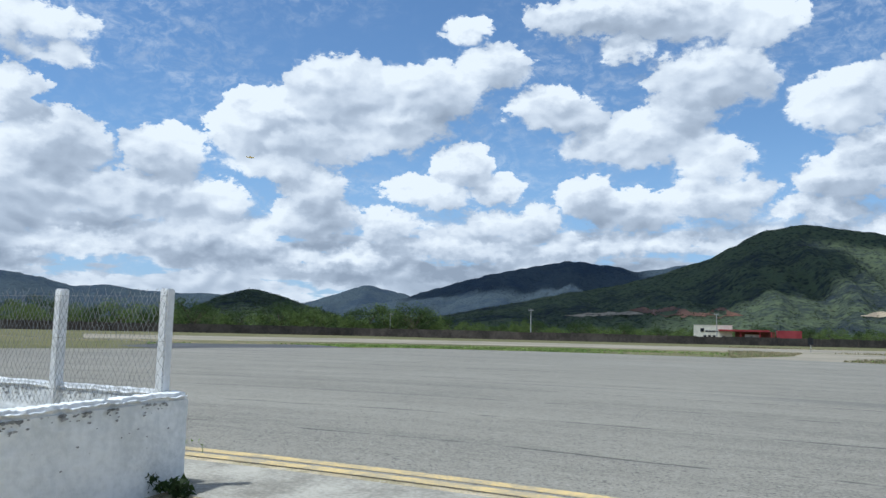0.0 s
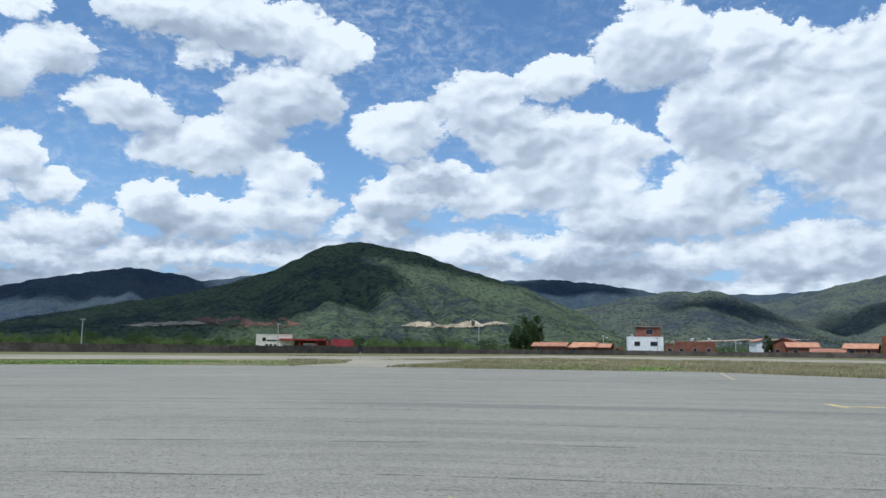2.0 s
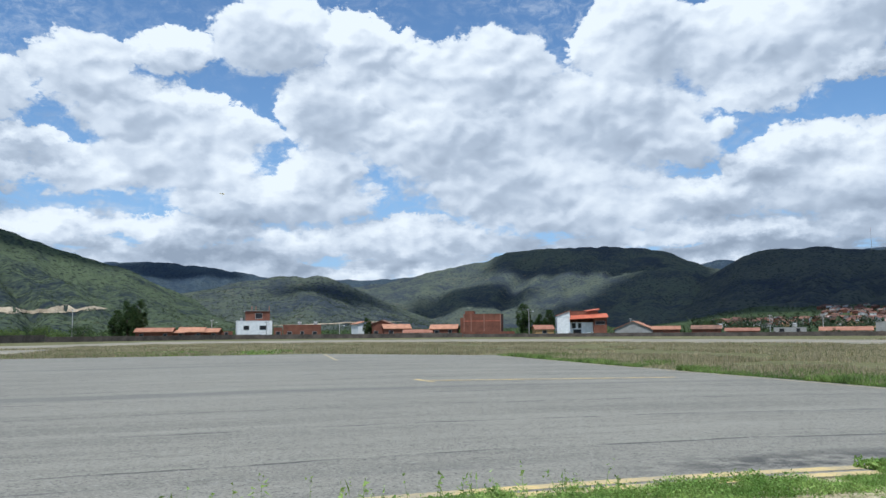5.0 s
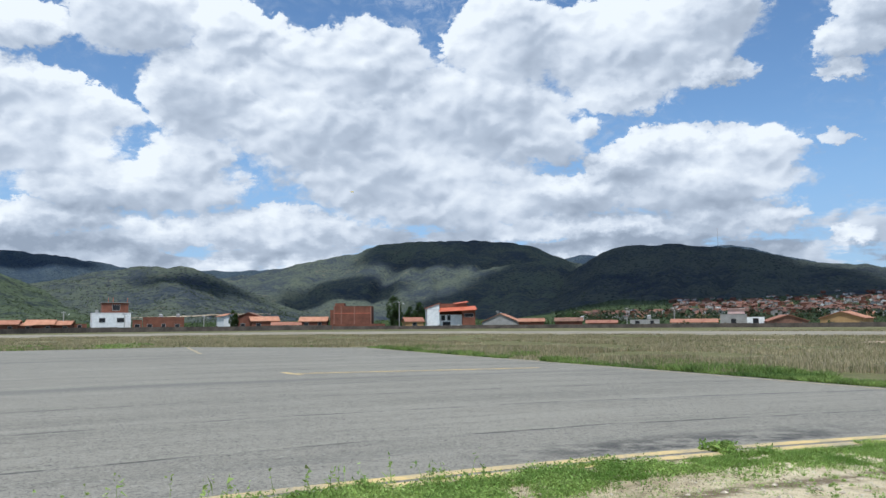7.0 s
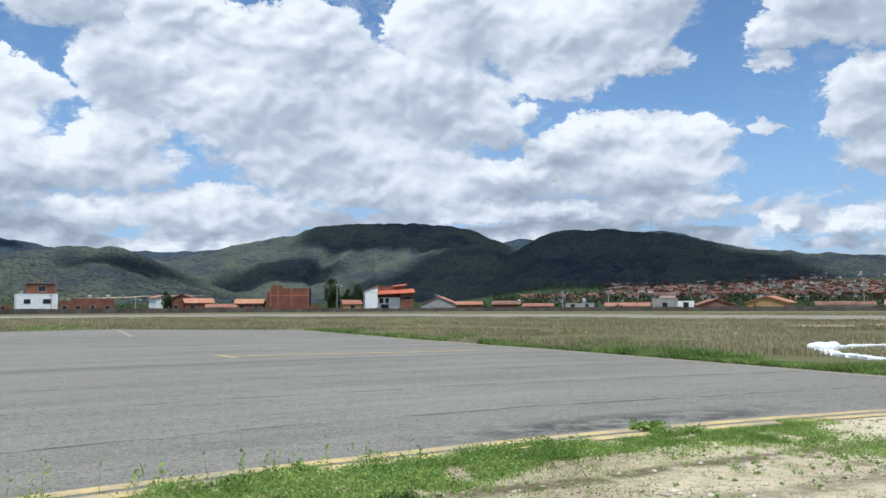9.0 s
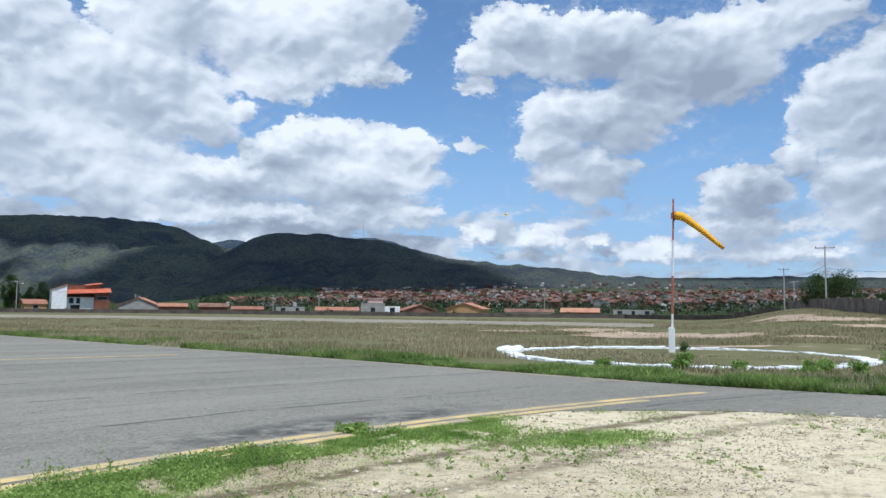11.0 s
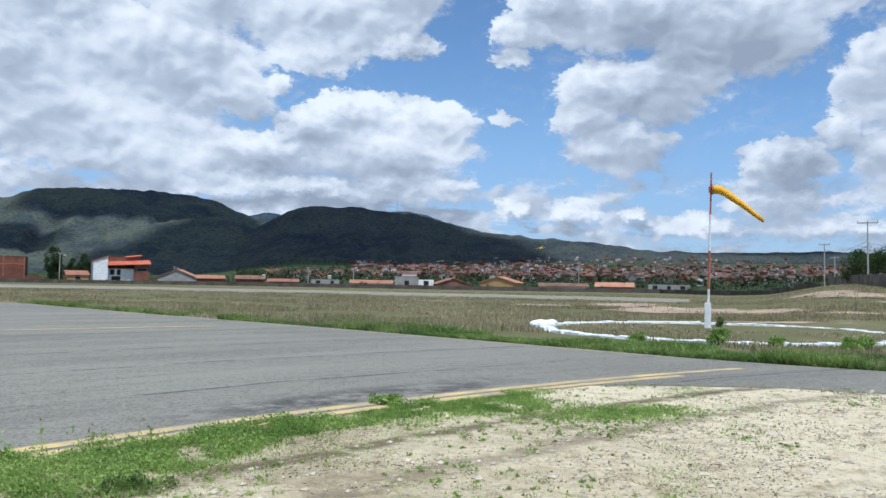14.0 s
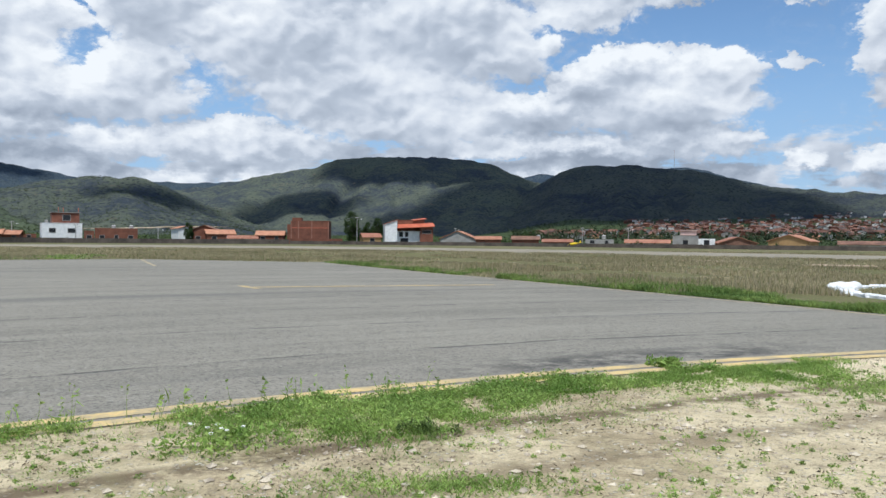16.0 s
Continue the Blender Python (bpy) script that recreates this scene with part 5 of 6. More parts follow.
commerce()
white_house()
brick_block()
red_roof_house()
tile_sheds()
simple_house(-25.9, -24.2, 240, 0.15, M_BRICK, "flat", 0, None, "low raw brick house without roof", 6)
simple_house(-20.75, -18.1, 238, 0.55, M_BRICK, "flat", 0, None, "long low raw brick house with water tanks", 8)
simple_house(-21.4, -20.8, 236, 0.36, M_BRICK, "flat", 0, None, "small raw brick house", 6)
simple_house(-15.5, -14.3, 246, 0.78, M_WHITE, "gable", 0.8, M_TILE, "white-gabled house with clay tile roof", 9, 14)
simple_house(-14.6, -13.0, 240, 0.85, M_BRICK, "gable", 1.4, M_TILEOLD, "brick house with a low tile gable", 9, -8)
simple_house(-13.6, -11.7, 236, 0.55, M_BRICK, "eave", 1.3, M_TILE, "brick house with orange tile roof", 7, 8)
simple_house(-12.2, -10.2, 232, 0.15, M_WHITE, "eave", 0.9, M_TILE, "low white house with orange tile roof", 6)
simple_house(-10.3, -8.4, 234, 0.5, M_BRICK, "eave", 1.3, M_TILE, "brick house with orange tile roof", 7, -6)
simple_house(-2.75, -1.45, 232, 0.4, M_OCHRE, "eave", 1.2, M_TILE, "small house with an orange tile roof", 6, 10)
simple_house(2.75, 5.4, 230, 0.62, M_GREYPL, "gable", 2.4, M_TILE, "grey plastered house with steep orange roof", 8, -10)
simple_house(5.4, 7.2, 228, 0.25, M_BRICK, "eave", 0.9, M_TILE, "low brick house with tile roof", 7)
simple_house(8.0, 9.9, 232, 0.28, M_BRICK, "eave", 1.0, M_TILEOLD, "low brick house with old tile roof", 7)
simple_house(10.2, 12.3, 226, 0.08, M_BRICK, "eave", 0.8, M_TILE, "low brick house with tile roof", 7)
simple_house(13.2, 15.2, 224, 0.1, M_GREYPL, "flat", 0, None, "low grey plastered shed with white doors", 7)
simple_house(16.0, 19.0, 214, 0.1, M_PLASTER, "eave", 0.9, M_TILE, "pale house with low tile roof", 7)
r = simple_house(19.2, 20.9, 204, 0.38, M_GREYPL, "flat", 0, None, "grey and pink two-storey house", 7)
wall_part(r, -1.2, 2.6, 0.6, 6, 4.2, M_PINK, z0=3.2, label="pink upper room")
part("roof_slab", boxed(-1.4, 2.8, 0.3, 6.3, 4.33, 4.45), M_PINK, r)
simple_house(20.9, 22.0, 202, 0.2, M_WHITE, "flat", 0, None, "small white flat-roofed house", 6)
simple_house(22.2, 24.7, 200, 0.32, M_TILEOLD, "gable", 1.5, M_TILE, "brown house with wide tile gable", 8, 12)
simple_house(25.3, 27.9, 204, 0.5, M_OCHRE, "gable", 1.6, M_TILE, "ochre house with orange tile gable", 8, -16)
simple_house(29.6, 33.0, 206, 0.1, M_PLASTER, "eave", 0.8, M_TILEOLD, "long pale house with old tiles", 7)
simple_house(33.6, 36.2, 208, 0.2, M_BRICK, "eave", 1.1, M_TILE, "brick house with orange tile roof", 8)
simple_house(37.2, 40.0, 206, 0.12, M_GREYPL, "flat", 0, None, "long grey warehouse with pale roof", 8)
for a, d in ((-19.6, 240), (-18.5, 240), (9.9, 236), (14.5, 226)):
    p = polar(a, d)
    t = thing("water_tank", pose(p.x, p.y, 3.9 if a < 0 else 2.2), "pale blue-grey water tank on a flat roof", "water tank", "water tanks")
    part("tank", tube(bmesh.new(), [(0, 0, 0), (0, 0, 0.9)], [0.62, 0.5], 12), M_GREYPL, t)
    part("lid", tube(bmesh.new(), [(0, 0, 0.9), (0, 0, 1.02)], [0.54, 0.3], 12), M_WHITE, t)


def town():
    """Hundreds of small houses climbing the slope under the dark hill."""
    walls = [M_TOWNWALL, M_BRICK, M_TOWNWALL, M_OCHRE, M_GREYPL, M_PLASTER]
    roofs = [M_TILEOLD, M_TILEOLD, M_TILEOLD, M_TILE, M_TILEOLD, M_TILEOLD]
    g = random.Random(5)
    kinds = []
    for k in range(6):
        w, dep, h = (7, 8, 9, 6.5, 10, 8)[k], (9, 8, 10, 8, 9, 8)[k], (3.0, 3.2, 5.8, 3.0, 3.4, 5.4)[k]
        r = thing("town_house", pose(0, 0, 0), ("pale plastered", "raw brick", "two-storey pale", "ochre", "grey plastered", "white two-storey")[k] + " town house with clay tile roof", "house", "town houses")
        wall_part(r, -w / 2, w / 2, 0, dep, h, walls[k], "eave" if k % 2 == 0 else "gable", 1.5)
        roof_part(r, "eave" if k % 2 == 0 else "gable", -w / 2, w / 2, 0, dep, h + 0.1, 1.5, roofs[k], 0.4)
        opening(r, -w / 4, 1.0, 1.2, 1.2)
        opening(r, w / 4, 0.0, 1.0, 2.1, name="door")
        kinds.append(r)
    done = []
    tries = 0
    while len(done) < 285 and tries < 9000:
        tries += 1
        az = g.uniform(8.2, 58) if g.random() < 0.75 else g.uniform(10, 34)
        d = 430 + 800 * g.random() ** 0.75
        if az < 16 and d > 700 or az > 46 and d < 420:
            continue
        p = polar(az, d)
        if any((p - q).length < 10.5 for q in done):
            continue
        k = g.randrange(6)
        m = pose(p.x, p.y, float(ground_z(p.x, p.y)) + 0.2, 0, 0, -az + g.choice((0, 18, -24, 60, 90)) + g.uniform(-5, 5)) @ Matrix.Diagonal((0.72, 0.72, g.uniform(0.68, 0.9), 1))
        if len(done) < 6:
            kinds[len(done)].matrix_world = m
        else:
            copy_thing(kinds[k], m)
        done.append(p)
    return done


town_spots = town()


def far_town():
    """The rest of the town, too many to count: small blocks with sloping tile roofs."""
    n = 1500
    az, d = rng.uniform(9, 60, n), 520 + 900 * rng.random(n) ** 0.9
    ok = ~((az < 16) & (d > 760)) & ~((az > 46) & (d < 520))
    az, d = az[ok], d[ok]
    n = len(az)
    x, y = d * np.sin(np.radians(az)), d * np.cos(np.radians(az))
    z = ground_z(x, y) - 0.4
    hx = []
    for k in range(700):
        a = rng.uniform(17, 54)
        e = rng.uniform(0.7, 1.15 + 0.8 * math.sin(math.pi * min(1.0, max(0.0, (a - 19) / 34))) + rng.normal(0, 0.12))
        hx.append(on_hill("dark_hill", a, e))
    x, y = np.append(x, [p.x for p in hx]), np.append(y, [p.y for p in hx])
    z, az = np.append(z, [p.z - 1.0 for p in hx]), np.append(az, [math.degrees(math.atan2(p.x, p.y)) for p in hx])
    n = len(x)
    w, dep, h = rng.uniform(2.2, 3.8, n), rng.uniform(2.5, 4.2, n), rng.uniform(2.4, 4.8, n)
    a = -np.radians(az) + rng.choice([0, 0.4, -0.5, 1.2, 1.57], n)
    ca, sa = np.cos(a), np.sin(a)

    def spot(u, v, zz):
        return np.stack([x + ca * u * w - sa * v * dep, y + sa * u * w + ca * v * dep, z + zz], 1)

    def quad(p, q, r, s):
        return np.concatenate([np.stack([p, q, r], 1), np.stack([p, r, s], 1)])

    corners = [(-1, -1), (1, -1), (1, 1), (-1, 1)]
    walls, roofs = [], []
    for k in range(4):
        p, q = corners[k], corners[(k + 1) % 4]
        walls.append(quad(spot(*p, 0 * h), spot(*q, 0 * h), spot(*q, h), spot(*p, h)))
    for s in (-1, 1):
        roofs.append(quad(spot(-1.1, s * 1.15, h), spot(1.1, s * 1.15, h), spot(1.1, 0, h + 1.5), spot(-1.1, 0, h + 1.5)))
        walls.append(np.stack([spot(s, -1, h), spot(s, 1, h), spot(s, 0, h + 1.3)], 1))
    pale = np.repeat(rng.random(n) < 0.42, 1)
    light = np.concatenate([np.tile(pale, len(t) // n) for t in walls])
    tw = np.concatenate(walls)
    soup("town_walls", tw[light], M_PLASTERSTUFF, "pale walls of many small town houses", "houses")
    soup("town_brick_walls", tw[~light], M_BRICK, "brick walls of many small town houses", "houses")
    soup("town_roofs", np.concatenate(roofs), M_TILESTUFF, "clay tile roofs of many small town houses", "roofs")
    m = 4200
    az, d = rng.uniform(8, 60, m), 300 + 1100 * rng.random(m)
    x, y = d * np.sin(np.radians(az)), d * np.cos(np.radians(az))
    sz = rng.uniform(1.2, 3.2, m)
    soup("town_trees", leaf_cloud(np.stack([x, y, ground_z(x, y) + sz], 1), sz, 22, sz * 0.3, 0.9), M_TOWNLEAF, "dark trees between the town houses", "trees")


M_PLASTERSTUFF = mat("town_plaster", (0.12, 0.105, 0.095), (0.78, 0.75, 0.72), 0.05, 0.16, 0.9, 0.0)
M_TILESTUFF = mat("town_tiles", (0.045, 0.026, 0.021), (0.24, 0.115, 0.08), 0.05, 0.16, 0.9, 0.0)
far_town()


# ---------------------------------------------------------------- poles, cables and mast
def utility_pole(az, d, h, arm=1.1, lamp=False, label="slim concrete utility pole with a cross arm"):
    p = polar(az, d)
    r = thing("utility_pole", pose(p.x, p.y, float(ground_z(p.x, p.y)), 0, 0, -az), label, "utility pole", "utility poles")
    part("shaft", tube(bmesh.new(), [(0, 0, -0.4), (0, 0, h)], [0.13, 0.08], 8), M_POLE, r)
    part("cross_arm", boxed(-arm / 2, arm / 2, -0.06, 0.06, h - 0.35, h - 0.2), M_POLE, r)
    for x in (-arm / 2 + 0.1, 0.0, arm / 2 - 0.1):
        part("insulator", tube(bmesh.new(), [(x, 0, h - 0.2), (x, 0, h + 0.06)], [0.05, 0.035], 6), M_GREYPL, r)
    if lamp:
        part("lamp_arm", tube(bmesh.new(), [(0, 0, h - 1.0), (0.6, -0.3, h - 0.7), (1.2, -0.5, h - 0.72)], 0.035, 5), M_POLE, r)
        part("lamp_head", boxed(1.0, 1.5, -0.65, -0.4, h - 0.8, h - 0.66, 0.02), M_WHITE, r)
    return Vector((p.x, p.y, float(ground_z(p.x, p.y)) + h - 0.1))


tops = [utility_pole(a, d, h) for a, d, h in ((-87, 172, 6.2), (-71.5, 170, 4.9), (-61.4, 172, 6.5), (-48.7, 182, 6.6), (-34.4, 214, 7.9))]
for a, d, h in ((-25.6, 236, 5.6), (-21.9, 234, 5.0), (-16.8, 236, 4.4), (-3.2, 238, 8.2), (3.9, 300, 6.0), (13.0, 240, 5.6), (16.2, 222, 5.4), (32.4, 240, 8.5)):
    utility_pole(a, d, h, 1.0, True, "street pole with a lamp arm among the houses")
side = [utility_pole(a, d, h, arm) for a, d, h, arm in ((48.4, 158, 8.0, 1.9), (49.0, 172, 6.0, 1.6), (50.9, 124, 9.0, 2.6), (68, 70, 8.0, 2.6))]


def cable(a, b, sag, name="cable"):
    line = [a.lerp(b, k / 14) - Vector((0, 0, sag * 4 * (k / 14) * (1 - k / 14))) for k in range(15)]
    tagged(mesh_object(name, tube(bmesh.new(), [tuple(p) for p in line], 0.022, 4), M_BLACK), "thin dark overhead cable sagging between poles", "cable", "overhead cables")


for a, b in zip(tops[1:], tops[2:]):
    cable(a, b, 0.9)
cable(tops[0], tops[1], 0.9)
cable(side[2] - Vector((0, 0, 3.0)), side[3] - Vector((0, 0, 1.6)), 1.4)
cable(side[0] - Vector((0, 0, 1.0)), side[2] - Vector((0, 0, 2.6)), 0.8)
mast_p = at_el(19.25, 5.0, 2950)
mast = thing("radio_mast", Matrix.Translation(mast_p), "thin radio mast on the far hilltop", "mast")
part("lattice", tube(bmesh.new(), [(0, 0, -12), (0, 0, 62)], [1.0, 0.5], 4), M_POLE, mast)
part("aerial", tube(bmesh.new(), [(0, 0, 60), (0, 0, 70)], [0.5, 0.3], 4), M_RUST, mast)


bp = polar(-42.9, 104)
board = thing("marker_board", pose(bp.x, bp.y, 0, 0, 0, 42), "small dark marker board on a thin post beside the taxiway", "sign")
part("post", tube(bmesh.new(), [(0, 0, -0.1), (0, 0, 1.5)], 0.04, 6), M_POLE, board)
part("panel", boxed(-0.3, 0.3, -0.05, 0.05, 0.9, 1.7, 0.01), M_DARK, board, "dark panel")


# ---------------------------------------------------------------- windsock and its ring
RING = Vector((20.6, 23.1, 0))
RING_R = 6.3


def ring():
    root = thing("marker_ring", pose(RING.x, RING.y, 0), "circle of whitewashed kerb stones round the windsock", "stone ring")
    g = random.Random(8)
    n = 86
    shared = []
    for v in range(6):
        bm = boxed(-0.235, 0.235, -0.30, 0.30, -0.05, 0.10, 0.03)
        for q in bm.verts:
            q.co += Vector((g.uniform(-1, 1), g.uniform(-1, 1), g.uniform(-0.6, 0.6))) * 0.035
        me = bpy.data.meshes.new("kerb_stone")
        bm.to_mesh(me)
        bm.free()
        me.materials.append(M_WHITE)
        shared.append(me)
    for k in range(n):
        a = 2 * math.pi * k / n
        ob = new("kerb_stone", shared[g.randrange(6)])
        ob.parent = root
        r = RING_R + g.uniform(-0.06, 0.06)
        ob.matrix_local = Matrix.Translation((r * math.sin(a), r * math.cos(a), g.uniform(-0.02, 0.02))) @ Matrix.Rotation(-a, 4, "Z") @ Matrix.Diagonal((1, g.uniform(0.8, 1.05), g.uniform(0.65, 0.95), 1))
    for k in range(5):
        a = radians(-58 + 4 * k)
        bm = bmesh.new()
        bmesh.ops.create_icosphere(bm, subdivisions=2, radius=0.22, matrix=pose((RING_R + 0.35 * (k % 2)) * math.sin(a), (RING_R + 0.35 * (k % 2)) * math.cos(a), 0.1) @ Matrix.Diagonal((1.3, 0.9, 0.75, 1)))
        for v in bm.verts:
            v.co += v.co.normalized() * noise.noise(v.co * 4) * 0.05
        part("boulder", bm, M_WHITE, root, "whitewashed boulder")


ring()
for x, y in ((16.4, 10.3), (17.0, 9.6), (17.6, 9.0)):
    bm = bmesh.new()
    bmesh.ops.create_icosphere(bm, subdivisions=2, radius=0.26, matrix=pose(x, y, 0.06, 0, 0, 40) @ Matrix.Diagonal((1.4, 0.9, 0.55, 1)))
    for v in bm.verts:
        v.co += noise.noise_vector(v.co * 3) * 0.05
    tagged(mesh_object("kerb_rock", bm, M_WHITE), "whitewashed rock beside the service road", "rock", "white rocks")

SOCK_AT = (22.3, 25.5)
windsock = thing("windsock", pose(SOCK_AT[0], SOCK_AT[1], 0, 0, 0, -41.2), "red and white windsock pole with a drooping yellow sock", "windsock")
part("base_post", boxed(-0.13, 0.13, -0.13, 0.13, -0.2, 1.02, 0.015), M_WHITE, windsock, "square whitewashed base post")
for z0, z1, r, m, lab in ((1.0, 1.57, 0.05, M_WHITE, "white painted section"), (1.57, 3.12, 0.047, M_RUST, "faded red section"), (3.12, 4.6, 0.043, M_WHITE, "white painted section"), (4.6, 6.32, 0.036, M_RUST, "faded red section")):
    part("pole_section", tube(bmesh.new(), [(0.02 * z0, 0, z0), (0.02 * z1, 0, z1)], r, 10), m, windsock, lab)
sock = new("sock")
sock.parent = windsock
sock["label"] = "yellow fabric sock on a swivel hoop"
bm = bmesh.new()
path = [(0.06, 0, 0.0, 0.20), (0.2, 0, 0.0, 0.225), (0.38, 0, -0.05, 0.21), (0.56, 0, -0.16, 0.18), (0.76, 0, -0.32, 0.165), (1.02, 0, -0.53, 0.15), (1.33, 0, -0.79, 0.13), (1.65, 0, -1.07, 0.11), (1.97, 0, -1.36, 0.085)]
rings = []
for i, (x, y, z, r) in enumerate(path):
    r *= 0.82
    a, b = Vector(path[max(i - 1, 0)][:3]), Vector(path[min(i + 1, len(path) - 1)][:3])
    d = (b - a).normalized()
    u = Vector((0, 1, 0))
    v = d.cross(u)
    rings.append([bm.verts.new(Vector((x, y, z)) + r * (1 + 0.07 * math.sin(3 * k + i)) * (math.cos(math.pi * k / 9) * u + math.sin(math.pi * k / 9) * v)) for k in range(18)])
for a, b in zip(rings, rings[1:]):
    for k in range(18):
        f = bm.faces.new((a[k], a[(k + 1) % 18], b[(k + 1) % 18], b[k]))
        f.smooth = True
fabric = part("fabric", bm, M_SOCK, sock)
fabric.modifiers.new("thickness", "SOLIDIFY").thickness = 0.006
hoop = bmesh.new()
tube(hoop, [(0.06, 0.2 * math.cos(k * 0.393), 0.2 * math.sin(k * 0.393)) for k in range(17)], 0.014, 5)
tube(hoop, [(-0.05, 0, 0.0), (0.06, 0, 0.2)], 0.012, 5)
tube(hoop, [(-0.05, 0, 0.0), (0.06, 0, -0.2)], 0.012, 5)
tube(hoop, [(-0.05, 0, -0.12), (-0.05, 0, 0.12)], 0.05, 6)
part("hoop", hoop, M_RUST, sock, "rusty swivel hoop")


# ---------------------------------------------------------------- model aeroplane
plane = thing("model_aeroplane", at_el(-81.9, 11.72, 105) and Matrix.Translation(at_el(-81.9, 11.72, 105)), "yellow low-wing radio-controlled model aeroplane in flight", "model aeroplane")
bm = bmesh.new()
tube(bm, [(0.82, 0, 0), (0.74, 0, 0), (0.45, 0, 0.01), (0.1, 0, 0.03), (-0.4, 0, 0.03), (-0.85, 0, 0.05)], [0.05, 0.12, 0.15, 0.15, 0.09, 0.03], 12)
part("fuselage", bm, M_PLANE, plane)
bm = bmesh.new()
tube(bm, [(0.22, 0, 0.1), (0.12, 0, 0.22), (-0.1, 0, 0.22), (-0.26, 0, 0.1)], [0.04, 0.08, 0.08, 0.04], 8)
part("canopy", bm, M_DARK, plane, "dark cockpit canopy")
for s in (1, -1):
    bm = bmesh.new()
    prism(bm, [(0.3, -0.07), (0.3, -0.03), (-0.12, -0.05)], 0, 1)
    for v in bm.verts:
        t = v.co.y
        v.co.y = s * (0.08 + 1.02 * t)
        v.co.x = v.co.x * (1 - 0.3 * t) + 0.02 * t
        v.co.z += 0.09 * t
    bmesh.ops.recalc_face_normals(bm, faces=bm.faces)
    part("wing", bm, M_PLANE, plane)
    bm = boxed(-0.9, -0.68, min(s * 0.03, s * 0.4), max(s * 0.03, s * 0.4), 0.055, 0.075, 0.008)
    part("tailplane", bm, M_PLANE, plane)
    part("wheel", tube(bmesh.new(), [(0.28, s * 0.3 - 0.02, -0.27), (0.28, s * 0.3 + 0.02, -0.27)], 0.06, 10), M_BLACK, plane)
    part("undercarriage_leg", tube(bmesh.new(), [(0.26, s * 0.12, -0.08), (0.28, s * 0.3, -0.27)], 0.012, 5), M_BLACK, plane)
part("fin", prism(bmesh.new(), [(-0.62, 0.07), (-0.9, 0.07), (-0.93, 0.34), (-0.82, 0.34)], -0.01, 0.01), M_PLANE, plane)
part("propeller", boxed(0.84, 0.86, -0.24, 0.24, -0.02, 0.02, 0.006), M_BLACK, plane)
part("spinner", tube(bmesh.new(), [(0.82, 0, 0), (0.9, 0, 0)], [0.05, 0.01], 8), M_BLACK, plane)


# ---------------------------------------------------------------- unseen clouds added to shade the hills
def shade_cloud(az, d, z_low, rx, ry, seed, altitude=4200.0):
    """An unseen opaque cloud added high above, placed so that its shade falls on the land at the given bearing and
    distance.
    """
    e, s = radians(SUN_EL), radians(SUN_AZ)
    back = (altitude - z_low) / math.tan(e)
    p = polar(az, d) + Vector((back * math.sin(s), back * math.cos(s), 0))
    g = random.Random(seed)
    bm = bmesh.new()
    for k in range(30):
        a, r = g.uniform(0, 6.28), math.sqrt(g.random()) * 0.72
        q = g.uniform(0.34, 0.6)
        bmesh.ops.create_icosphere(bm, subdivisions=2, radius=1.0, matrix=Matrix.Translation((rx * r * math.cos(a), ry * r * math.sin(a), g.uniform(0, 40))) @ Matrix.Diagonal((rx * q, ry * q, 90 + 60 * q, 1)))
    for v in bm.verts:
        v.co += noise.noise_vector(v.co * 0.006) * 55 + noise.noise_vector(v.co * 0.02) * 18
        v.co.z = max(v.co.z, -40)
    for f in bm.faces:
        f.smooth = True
    ob = tagged(mesh_object("cloud", bm, M_CLOUD), "unseen white cloud added high above to shade the hills", "cloud", "cumulus clouds")
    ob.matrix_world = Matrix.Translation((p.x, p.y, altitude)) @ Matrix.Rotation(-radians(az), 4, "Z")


M_CLOUD = mat("shade_cloud_white", (0.78, 0.79, 0.8), (0.9, 0.9, 0.9), 0.004, 0.03, 1.0, 0, spec=0.0)
# All out of view; each is set to darken one stretch of hillside.
shade_cloud(-60, 1270, 60, 300, 330, 1)
shade_cloud(-67, 1100, 30, 240, 420, 21)
shade_cloud(-52.0, 1340, 130, 235, 330, 2, 2400.0)
shade_cloud(-42.0, 1520, 205, 240, 110, 3, 2400.0)
shade_cloud(-62, 3150, 180, 520, 330, 4)
shade_cloud(-17.6, 1520, 90, 100, 55, 5)
shade_cloud(2.0, 2740, 230, 380, 230, 6)
shade_cloud(-7.5, 2250, 120, 170, 180, 7)
shade_cloud(3.0, 1750, 60, 130, 130, 14)
shade_cloud(13, 1760, 100, 420, 620, 8)
shade_cloud(20, 1760, 100, 300, 600, 9)
shade_cloud(46, 2220, 90, 290, 70, 11)
shade_cloud(-28, 3820, 270, 260, 110, 12)
shade_cloud(-81, 1250, 40, 150, 200, 13)


